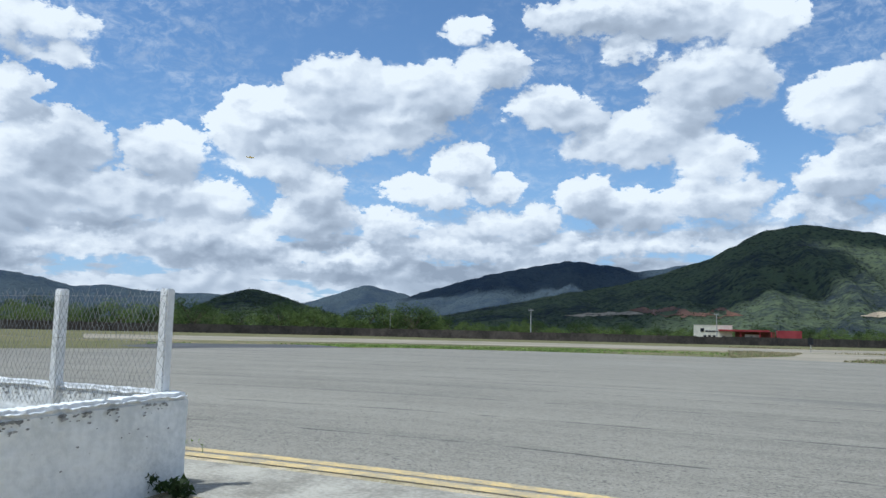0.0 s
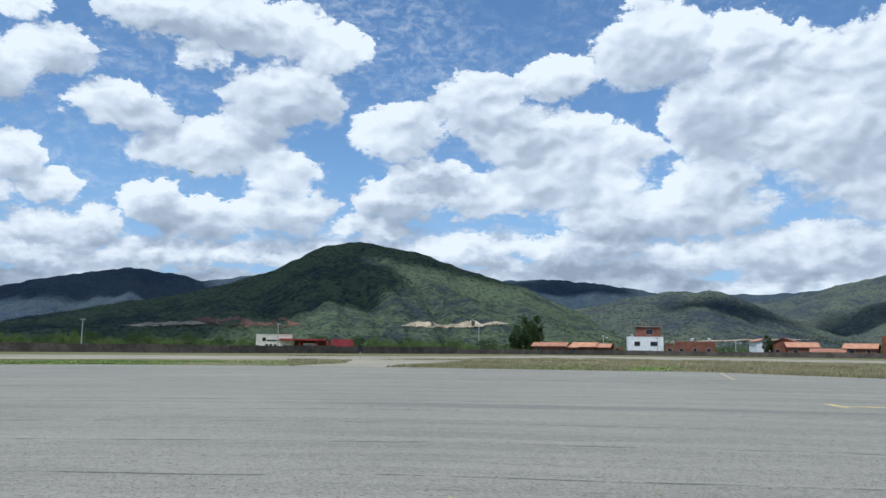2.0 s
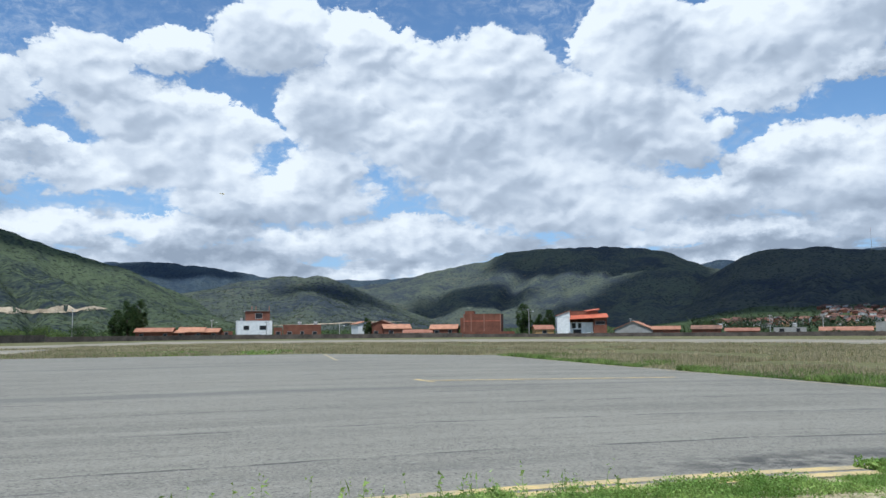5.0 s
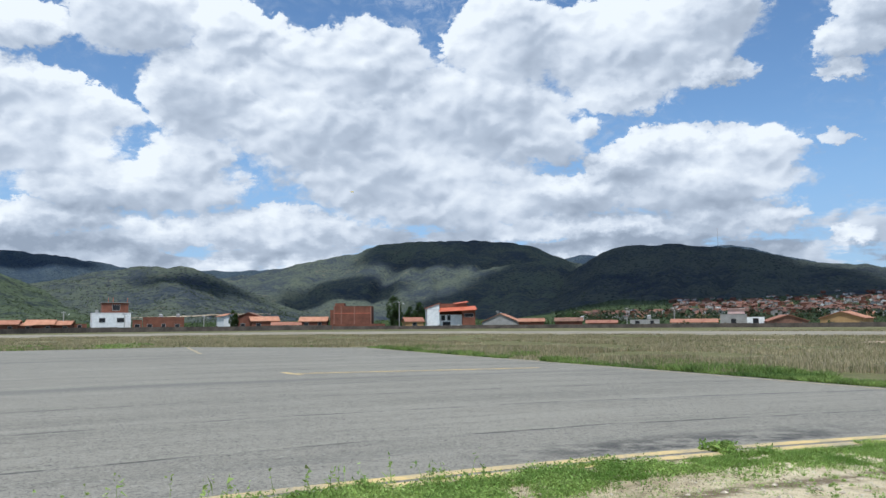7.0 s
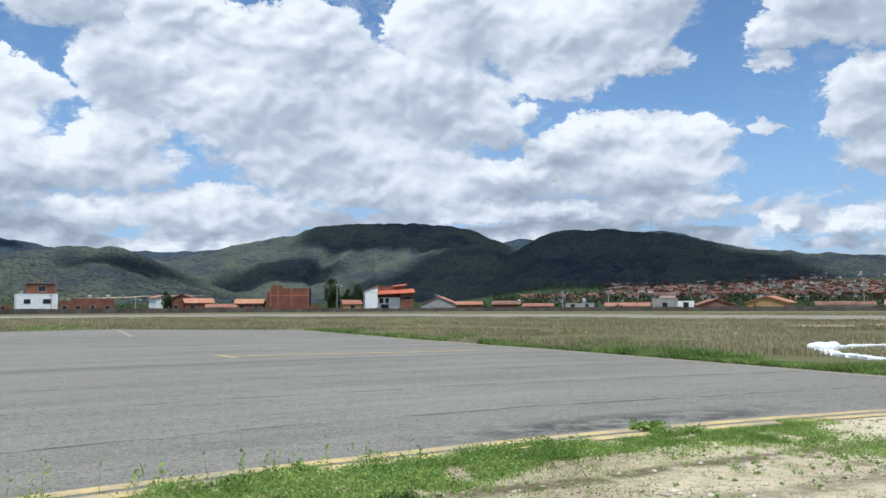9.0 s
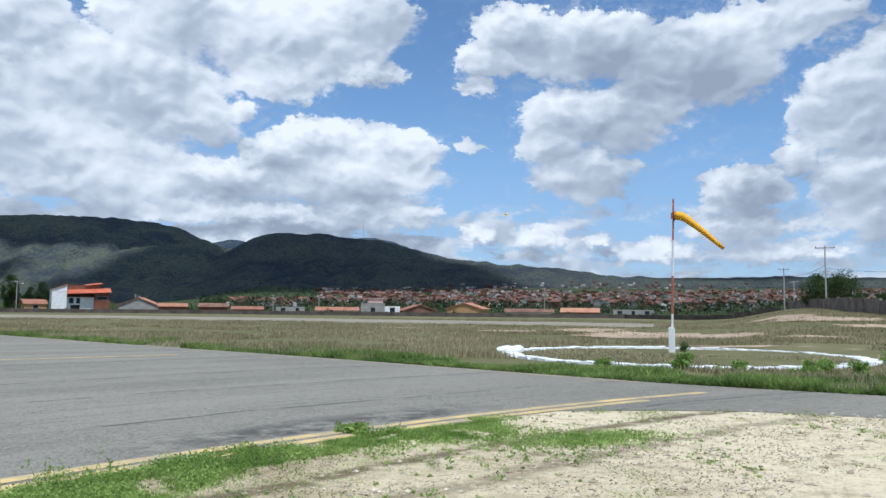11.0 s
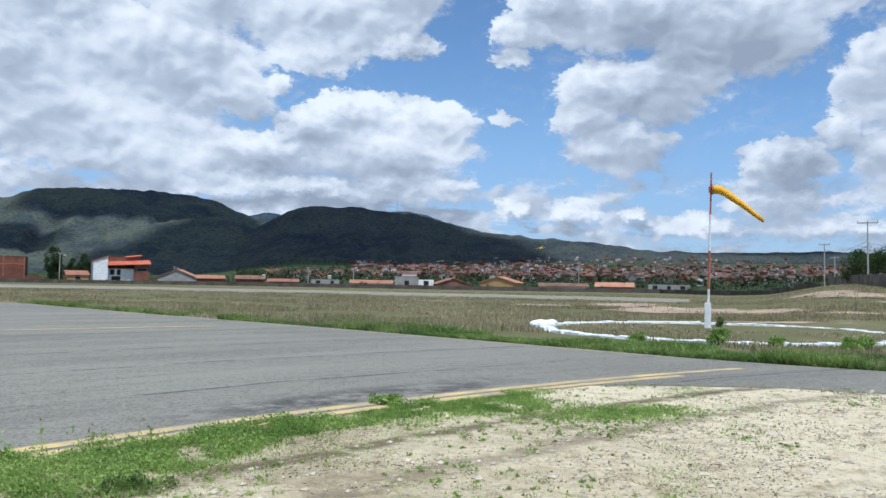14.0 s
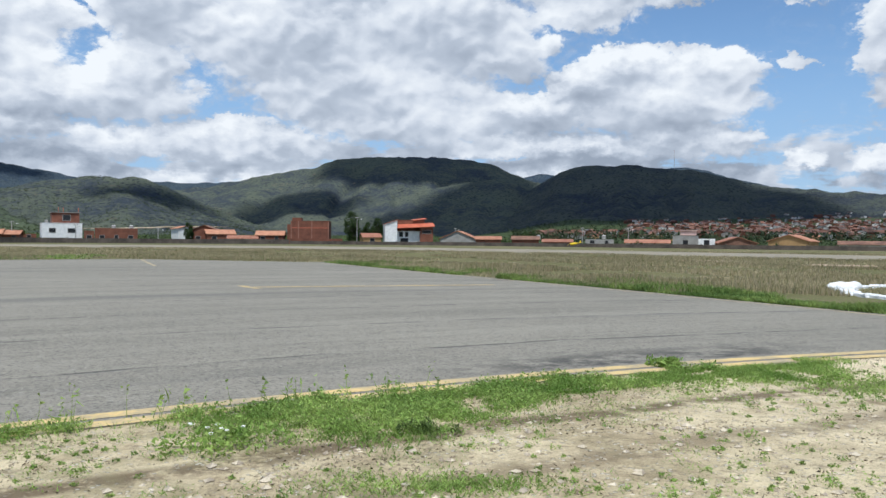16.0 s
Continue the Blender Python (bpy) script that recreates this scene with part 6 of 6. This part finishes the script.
# ---------------------------------------------------------------- hillside detail
def cutting(key, az0, az1, el, half, material, label, seed):
    """A ragged scar of bare earth along a hillside."""
    g = np.random.default_rng(seed)
    n = 110
    bm = bmesh.new()
    prev = None
    for k in range(n + 1):
        t = k / n
        az = az0 + (az1 - az0) * t
        e = el + 0.22 * (t - 0.5) * (1 if seed % 2 else -1) + 0.04 * math.sin(7 * t + seed)
        fade = min(1, 5 * t, 5 * (1 - t)) + 0.02
        up = half * fade * max(0.05, 0.42 + 0.75 * noise.fractal(Vector((az * 0.45, seed, 0)), 1.0, 2.0, 4) + g.uniform(-0.04, 0.04))
        down = half * 0.35 * fade * (0.6 + 0.9 * noise.noise(Vector((az * 1.7, seed + 40, 0))) + g.uniform(-0.15, 0.15))
        a, b = on_hill(key, az, e - down) * 0.997, on_hill(key, az, e + up) * 0.997
        row = [bm.verts.new(a + Vector((0, 0, 0.3))), bm.verts.new(a.lerp(b, 0.5) + Vector((0, 0, g.uniform(0.2, 0.9)))), bm.verts.new(b + Vector((0, 0, 0.6)))]
        if prev:
            for i in (0, 1):
                bm.faces.new((prev[i], row[i], row[i + 1], prev[i + 1]))
        prev = row
    bmesh.ops.recalc_face_normals(bm, faces=bm.faces)
    tagged(mesh_object("earth_cutting", bm, material), label, "earth bank", kind="structure")


M_PALE = mat("pale_earth", (0.22, 0.175, 0.115), (0.50, 0.41, 0.29), 0.03, 0.25, 0.95)
M_REDEARTH = mat("red_earth", (0.11, 0.055, 0.036), (0.20, 0.10, 0.062), 0.02, 0.2, 0.95)
cutting("big_hill", -40.0, -32.3, 1.55, 0.55, M_PALE, "pale quarried earth bank at the hill foot", 1)
cutting("big_hill", -59.0, -53.5, 1.3, 0.32, M_PALE, "pale earth bank below the dark hillside", 3)
cutting("big_hill", -54.5, -47.0, 1.5, 0.75, M_REDEARTH, "bare red earth scar on the hillside", 2)


cutting("low_hill", -22.5, -12.0, 0.62, 0.09, M_PALE, "pale track along the foot of the low hill", 9)
cutting("dark_hill", 14.0, 21.0, 1.25, 0.12, M_PALE, "pale earth bank above the town", 11)


def hill_bushes(keys, count, size, tri):
    cs = []
    for key in keys:
        v = hills[key][1]
        n = int(count)
        i = rng.uniform(1, 27, n)
        j = rng.uniform(0, v.shape[1] - 1.01, n)
        i0, j0 = i.astype(int), j.astype(int)
        fi, fj = (i - i0)[:, None], (j - j0)[:, None]
        p = (v[i0, j0] * (1 - fi) + v[i0 + 1, j0] * fi) * (1 - fj) + (v[i0, j0 + 1] * (1 - fi) + v[i0 + 1, j0 + 1] * fi) * fj
        cs.append(p)
    cs = np.concatenate(cs)
    cs = cs[cs[:, 2] > 1]
    return leaf_cloud(cs + [0, 0, size * 0.4], size * rng.uniform(0.4, 1.1, len(cs)), tri, size * 0.42, 0.8)


soup("hill_scrub", hill_bushes(["big_hill", "low_hill", "knoll", "dark_hill"], 8000, 1.9, 8), M_SCRUB, "thorn scrub scattered over the nearer hills", "scrub")
n = 3600
sa, sd = rng.uniform(-100, 62, n), 260 + 900 * rng.random(n) ** 1.5
sx, sy = sd * np.sin(np.radians(sa)), sd * np.cos(np.radians(sa))
sz = ground_z(sx, sy)
ss = rng.uniform(0.9, 2.6, n)
n = 310
ba, bd = np.append(rng.uniform(-66, -35, 230), rng.uniform(-35, 8, 80)), rng.uniform(206, 330, n)
bd = np.where(ba > -35, bd + 45, bd)
bx, by, bs = bd * np.sin(np.radians(ba)), bd * np.cos(np.radians(ba)), rng.uniform(1.0, 2.3, n)
soup("bush_belt", leaf_cloud(np.stack([bx, by, ground_z(bx, by) + bs * 0.8], 1), bs, 90, bs * 0.14, 0.8), M_LEAF, "leafy green bushes behind the perimeter wall", "bushes")
soup("plain_scrub", leaf_cloud(np.stack([sx, sy, sz + ss * 0.4], 1), ss, 26, ss * 0.2, 0.75), M_SCRUB, "green bushes scattered over the plain before the hills", "scrub")


M_GRASSOLIVE = mat("olive_grass", (0.18, 0.18, 0.08), (0.33, 0.31, 0.155), 0.08, 0.9, 0.8, 0, 0, 0.18, "island", transl=True)


# ---------------------------------------------------------------- grass, stones
def inside(poly, x, y):
    r = np.zeros(len(x), dtype=bool)
    for (x0, y0), (x1, y1) in zip(poly, poly[1:] + poly[:1]):
        c = (y0 > y) != (y1 > y)
        r ^= c & (x < (x1 - x0) * (y - y0) / (y1 - y0 + 1e-12) + x0)
    return r


def outline(name):
    """Plan outline kept from the paving."""
    return OUTLINES[name]


def grass_by_the_line():
    n = 330000
    a, off = rng.uniform(-40, -17, n), 0.35 - 3.2 * rng.random(n) ** 1.3
    r = ARC_R - 0.1 + off
    x, y = ARC.x + r * np.sin(np.radians(a)), ARC.y + r * np.cos(np.radians(a))
    green = smooth(x, -2.2, 0.2) * (1 - smooth(x, 4.6, 6.4))
    reach = -0.42 - 1.30 * green * (0.42 + 0.75 * worth(x, y, 1.0, 3))
    keep = (off > reach + rng.normal(0, 0.22, n)) & (worth(x, y, 2.3, 5) + 0.75 * green + rng.normal(0, 0.16, n) > 0.66) & (off < -0.16 - 0.25 * (worth(x, y, 3.0, 6) < 0.5))
    keep &= (x > -4.6)
    keep &= worth(x, y, 7.0, 8) * 0.55 + worth(x, y, 15.0, 11) * 0.45 + 0.10 * rng.normal(size=n) > 0.40
    lawn = np.stack([x, y], 1)[keep][:110000]
    clump = lawn[:: 16]
    clump = clump[worth(clump[:, 0], clump[:, 1], 1.7, 77) > 0.42]
    cr = rng.uniform(0.04, 0.13, len(clump))
    soup("edge_clover", leaf_cloud(np.stack([clump[:, 0], clump[:, 1], 0.02 + cr * 0.3], 1), cr, 30, 0.016, 0.6), M_GRASS, "broad-leaved green weeds in the grass by the line", "weeds")
    soup("edge_grass", blades(lawn, 0.062, 0.012, 1.5), M_GRASS, "short green grass along the painted edge line", "grass")
    n = 150000
    x, y = rng.uniform(-8, 13, n), rng.uniform(3.5, 12, n)
    rr = np.hypot(x - ARC.x, y - ARC.y)
    w = worth(x, y, 2.0, 9) * 0.55 + worth(x, y, 6.0, 10) * 0.5
    thr = 0.745 - 0.18 * smooth(rr, ARC_R - 4.2, ARC_R - 1.4) + 0.12 * smooth(x, 4, 7.5)
    keep = (w + rng.normal(0, 0.06, n) > thr) & (rr < ARC_R - 0.7) & inside(OUTLINES["dirt_yard"], x, y)
    patch = np.stack([x, y], 1)[keep][:60000]
    soup("yard_grass", blades(patch, 0.028, 0.012, 2.0), M_GRASS, "small grass tufts scattered over the dirt yard", "grass")
    # one thick patch
    n = 9000
    q = np.stack([6.1 + rng.normal(0, 0.55, n), 8.6 + rng.normal(0, 0.28, n)], 1)
    q2 = np.stack([0.3 + rng.normal(0, 0.45, n // 4), 5.25 + rng.normal(0, 0.12, n // 4)], 1)
    soup("grass_patch", blades(np.concatenate([q, q2]), 0.042, 0.013, 1.9), M_GRASS, "thick green grass patch on the dirt", "grass")


def tall_weeds():
    stems, heads = [], []
    for k in range(75):
        left = k < 10
        a = rng.uniform(-52, -44) if left else rng.uniform(-33.5, -25.5)
        r = ARC_R - rng.uniform(0.1, 0.9)
        x, y = ARC.x + r * math.sin(radians(a)), ARC.y + r * math.cos(radians(a))
        h = rng.uniform(0.12, 0.34) * (0.75 if left else 1.0)
        b, l = rng.uniform(0, 6.28), rng.uniform(0.02, 0.2)
        tip = np.array([x + l * math.cos(b), y + l * math.sin(b), h])
        s = np.array([0.004, 0, 0])
        base = np.array([x, y, 0.0])
        stems.append([base - s, base + s, tip])
        stems.append([base - s[[1, 0, 2]], base + s[[1, 0, 2]], tip])
        for j in range(5):
            c = tip - [0, 0, 0.02 * j] + rng.normal(0, 0.012, 3)
            heads.append(c + rng.normal(0, 0.016, (3, 3)))
        for j in range(3):
            c = base + (tip - base) * rng.uniform(0.2, 0.7)
            o = rng.normal(0, 0.05, 3)
            stems.append([c, c + [0.012, 0, 0.01], c + o])
    soup("weed_stems", np.array(stems), M_GRASS, "tall thin grass stems beside the painted line", "grass")
    soup("seed_heads", np.array(heads), M_GRASS, "pale green seed heads on tall grass stems", "grass")


def field_grass():
    out_x, out_y = [], []
    edge = [(-5.2, 54.6), (1.6, 39.0), (7.7, 26.0), (12.5, 14.7), (13.9, 12.4), (15.6, 10.0), (23, 3.4)]
    n = 70000
    seg = rng.choice(len(edge) - 1, n, p=np.array([0.14, 0.16, 0.26, 0.1, 0.12, 0.22]))
    t = rng.random(n)
    e = np.array(edge)
    p = e[seg] + (e[seg + 1] - e[seg]) * t[:, None]
    d = e[seg + 1] - e[seg]
    nrm = np.stack([-d[:, 1], d[:, 0]], 1) / np.linalg.norm(d, axis=1)[:, None]
    off = rng.random(n) ** 1.7 * 4.6 * (0.12 + 1.1 * worth(p[:, 0], p[:, 1], 0.7, 21) ** 1.5)
    q = p + nrm * (off - 0.12)[:, None]
    tall = np.where(worth(q[:, 0], q[:, 1], 1.1, 22) > 0.62, 1.9, 1.0)
    order = tall > 1.5
    soup("verge_weeds", blades(q[order], 0.27, 0.034, 1.2), M_VERGE, "taller green weeds in the verge of the apron", "grass")
    soup("verge_grass", blades(q[~order], 0.14, 0.03, 1.6), M_VERGE, "lush green grass verge along the apron", "grass")
    # dry grassland, thinning with distance
    n = 460000
    a = rng.uniform(-48, 62, n)
    d = 14 + 120 * rng.random(n) ** 1.1
    x, y = d * np.sin(np.radians(a)), d * np.cos(np.radians(a))
    ok = ~inside(OUTLINES["apron"], x, y) & ~inside(OUTLINES["runway"], x, y) & ~inside(OUTLINES["taxiway"], x, y) & ~inside(OUTLINES["dirt_yard"], x, y)
    ok &= worth(x, y, 0.22, 31) * 0.6 + worth(x, y, 0.7, 32) * 0.4 > 0.40
    ring_d = np.hypot(x - RING.x, y - RING.y)
    ok &= ~((ring_d > RING_R - 0.5) & (ring_d < RING_R + 0.5))
    for ca, cd, rx, ry in BARE:
        near = np.hypot((np.radians(a - ca) * cd) / rx, (d - cd) / ry) + 0.25 * (worth(x, y, 1.3, 36) - 0.5)
        ok &= ~((near < 0.95) & (rng.random(n) < 0.93))
    x, y, d = x[ok], y[ok], d[ok]
    rin = np.hypot(x - RING.x, y - RING.y) < RING_R
    size = np.where(rin, 0.08, 0.17) * (0.7 + 0.5 * worth(x, y, 0.4, 33))
    tri = blades(np.stack([x, y], 1), 1.0, 1.0, 1.6)
    base = tri.mean(1, keepdims=True)
    foot = np.stack([x, y, ground_z(x, y)], 1)[:, None, :]
    sc = np.stack([0.035 + d * 0.0006, 0.035 + d * 0.0006, size * 1.35], 1)[:, None, :]
    tri = foot + (tri - foot) * sc
    cut = len(tri) // 3
    soup("dry_field_grass", tri[cut:], M_DRYGRASS, "dry yellowish grass covering the airfield", "grass")
    soup("green_field_grass", tri[:cut], M_GRASSOLIVE, "olive green grass covering the airfield", "grass")
    # green strip beyond the apron's far edge
    n = 42000
    a = rng.uniform(-88, -9, n)
    edge_d = np.interp(a, [-88, -71, -60, -45, -28.7, -18, -6], [56, 68.5, 67.5, 66.5, 62, 63, 55.5])
    d = edge_d + 0.4 + 16 * rng.random(n) ** 1.6
    x, y = d * np.sin(np.radians(a)), d * np.cos(np.radians(a))
    ok = ~inside(OUTLINES["taxiway"], x, y) & ~inside(OUTLINES["dark_patch"], x, y) & (worth(x, y, 0.3, 35) + 0.15 * rng.normal(size=n) > 0.5 + 0.3 * smooth(a, -26, -21))
    q = np.stack([x, y], 1)[ok]
    soup("far_verge_grass", blades(q, 0.13, 0.13, 1.8), M_VERGE, "green grass strip beyond the apron", "grass")



def stones():
    n = 14000
    x, y = rng.uniform(-7, 15, n), rng.uniform(3.5, 12, n)
    ok = inside(OUTLINES["dirt_yard"], x, y) & (np.hypot(x - ARC.x, y - ARC.y) < ARC_R - 2.0)
    x, y = x[ok], y[ok]
    s = 0.006 + 0.046 * rng.random(len(x)) ** 6
    c = np.stack([x, y, s * 0.25], 1)
    d = np.array([[1, 0, 0], [0, 1, 0], [-1, 0, 0], [0, -1, 0], [0.2, 0.1, 0.45], [0, 0, -0.6]])
    v = c[:, None, :] + d[None] * s[:, None, None] * rng.uniform(0.55, 1.35, (len(x), 6, 1))
    f = np.array([[0, 1, 4], [1, 2, 4], [2, 3, 4], [3, 0, 4], [1, 0, 5], [2, 1, 5], [3, 2, 5], [0, 3, 5]])
    soup("stones", v[:, f].reshape(-1, 3, 3), M_STONE, "pale pebbles scattered over the dirt yard", "pebbles")


def yard_weeds():
    """Low clover-like weeds dotted over the dirt, thicker towards the painted line."""
    n = 4800
    x, y = rng.uniform(-6.5, 13.5, n), rng.uniform(4.0, 11.8, n)
    rr = np.hypot(x - ARC.x, y - ARC.y)
    near = smooth(rr, ARC_R - 6.5, ARC_R - 1.0)
    ok = inside(OUTLINES["dirt_yard"], x, y) & (rr < ARC_R - 0.7)
    ok &= worth(x, y, 0.9, 61) * 0.6 + worth(x, y, 2.6, 62) * 0.4 + 0.1 * rng.normal(size=n) + 0.16 * near - 0.26 * smooth(x, 4, 8) > 0.60
    x, y = x[ok], y[ok]
    r = 0.02 + 0.11 * rng.random(len(x)) ** 3
    tri = leaf_cloud(np.stack([x, y, 0.012 + r * 0.2], 1), r, 36, 0.013, 0.4)
    soup("yard_weeds", tri, M_GRASS, "low clover-like weeds dotted over the dirt", "weeds")


def debris():
    """Dead grass, twigs and clods lying on the dirt."""
    n = 60000
    x, y = rng.uniform(-7, 14, n), rng.uniform(3.5, 12, n)
    ok = inside(OUTLINES["dirt_yard"], x, y) & (worth(x, y, 1.4, 41) * 0.6 + worth(x, y, 5.0, 42) * 0.5 + 0.12 * rng.normal(size=n) > 0.60)
    tri = blades(np.stack([x, y], 1)[ok], 0.02, 0.034, 3.0)
    soup("dead_grass", tri, M_DEAD, "dead brown grass and twigs littering the dirt", "debris")


M_DEAD = mat("dead_grass_litter", (0.17, 0.14, 0.09), (0.33, 0.265, 0.175), 1.0, 9.0, 0.95, 0, 0, 0.4, "island")
debris()
yard_weeds()
def earth_patch(cx, cy, rx, ry, turn, seed):
    """A bare place in the grass with a ragged rim."""
    g = random.Random(seed)
    bm = bmesh.new()
    n = 36
    rings = []
    wob = [g.uniform(0.6, 1.1) for _ in range(n)]
    for f in (0.0, 0.35, 0.7, 1.0):
        line = []
        for k in range(n if f else 1):
            a = 2 * math.pi * k / n
            q = f * (wob[k] if f == 1.0 else 0.9)
            u, v = rx * q * math.cos(a), ry * q * math.sin(a)
            x, y = cx + u * math.cos(radians(turn)) - v * math.sin(radians(turn)), cy + u * math.sin(radians(turn)) + v * math.cos(radians(turn))
            line.append(bm.verts.new((x, y, float(ground_z(x, y)) + 0.05 - 0.02 * f)))
        rings.append(line)
    for k in range(n):
        j = (k + 1) % n
        bm.faces.new((rings[0][0], rings[1][k], rings[1][j]))
        for p, q in zip(rings[1:], rings[2:]):
            bm.faces.new((p[k], q[k], q[j], p[j]))
    tagged(mesh_object("bare_earth", bm, M_BAREEARTH), "bare pinkish earth patch in the airfield grass", "earth patch", "bare patches", "structure")


M_BAREEARTH = mat("bare_pink_earth", (0.30, 0.21, 0.14), (0.50, 0.38, 0.27), 0.25, 3.0, 0.95)
BARE = ((40.0, 58, 5.6, 9.0), (44.5, 56, 3.2, 5.0), (35.5, 70, 4.0, 7.0), (29.6, 63, 3.0, 3.0), (51.0, 79, 5.6, 6.0), (48.2, 88, 4.0, 6.0), (54.5, 66, 4.5, 3.2), (22, 70, 3.5, 2.4), (50, 50, 2.5, 1.4), (45.5, 40, 2.2, 1.0))
for k, (a, d, rx, ry) in enumerate(BARE):
    p = polar(a, d)
    earth_patch(p.x, p.y, rx, ry, -a, 50 + k)
grass_by_the_line()
tall_weeds()
field_grass()
stones()


# ---------------------------------------------------------------- what moves
def motions():
    flight = [(0.0, -81.9, 11.72, 180), (0.5, -74.4, 11.97, 190), (1.5, -60.8, 12.06, 215), (2.5, -49.8, 11.5, 240), (3.5, -39.8, 10.65, 268), (4.0, -34.8, 9.95, 280),
              (5.2, -23.2, 9.7, 300), (6.5, -11.3, 9.49, 318), (7.0, -6.6, 9.46, 320), (8.0, 3.1, 9.25, 318), (9.0, 12.6, 8.8, 310), (10.0, 21.8, 8.0, 292)]
    landing = [(11.0, 29.6, 6.9, 268), (11.8, 34.2, 5.8, 244), (12.5, 35.3, 4.89, 214), (13.0, 34.2, 4.2, 192), (13.5, 32.5, 3.56, 172), (14.0, 29.7, 2.62, 153),
               (14.5, 27.0, 1.73, 135), (15.0, 23.5, 0.86, 119), (15.5, 19.1, 0.36, 106), (16.0, 12.5, -0.23, 95)]
    way = flight + landing
    spots = [at_el(a, e, d) for _, a, e, d in way]
    rows = []
    for k, (t, *_) in enumerate(way):
        v = spots[min(k + 1, len(way) - 1)] - spots[max(k - 1, 0)]
        turn = math.degrees(math.atan2(v.y, v.x))
        climb = math.degrees(math.atan2(v.z, math.hypot(v.x, v.y)))
        bank = 28 if 10.5 < t < 13.2 else 8
        rows.append((t, Matrix.Translation(spots[k]) @ pose(0, 0, 0, 0, 0, turn) @ pose(0, 0, 0, 0, -climb, 0) @ pose(0, 0, 0, bank, 0, 0)))
    walk(plane, rows)
    sway = [(0, 0, -4), (3, 6, 2), (6, -5, -3), (9, 4, 3), (10, 0, 4), (11.3, -6, -2), (12.5, 0, 0), (13.2, 5, -2), (14.0, -4, 1), (14.8, 3, -2), (15.4, 0, 0), (16, -3, 2)]
    walk(sock, [(t, pose(0.115, 0, 5.62, 0, -p, y)) for t, y, p in sway])


motions()
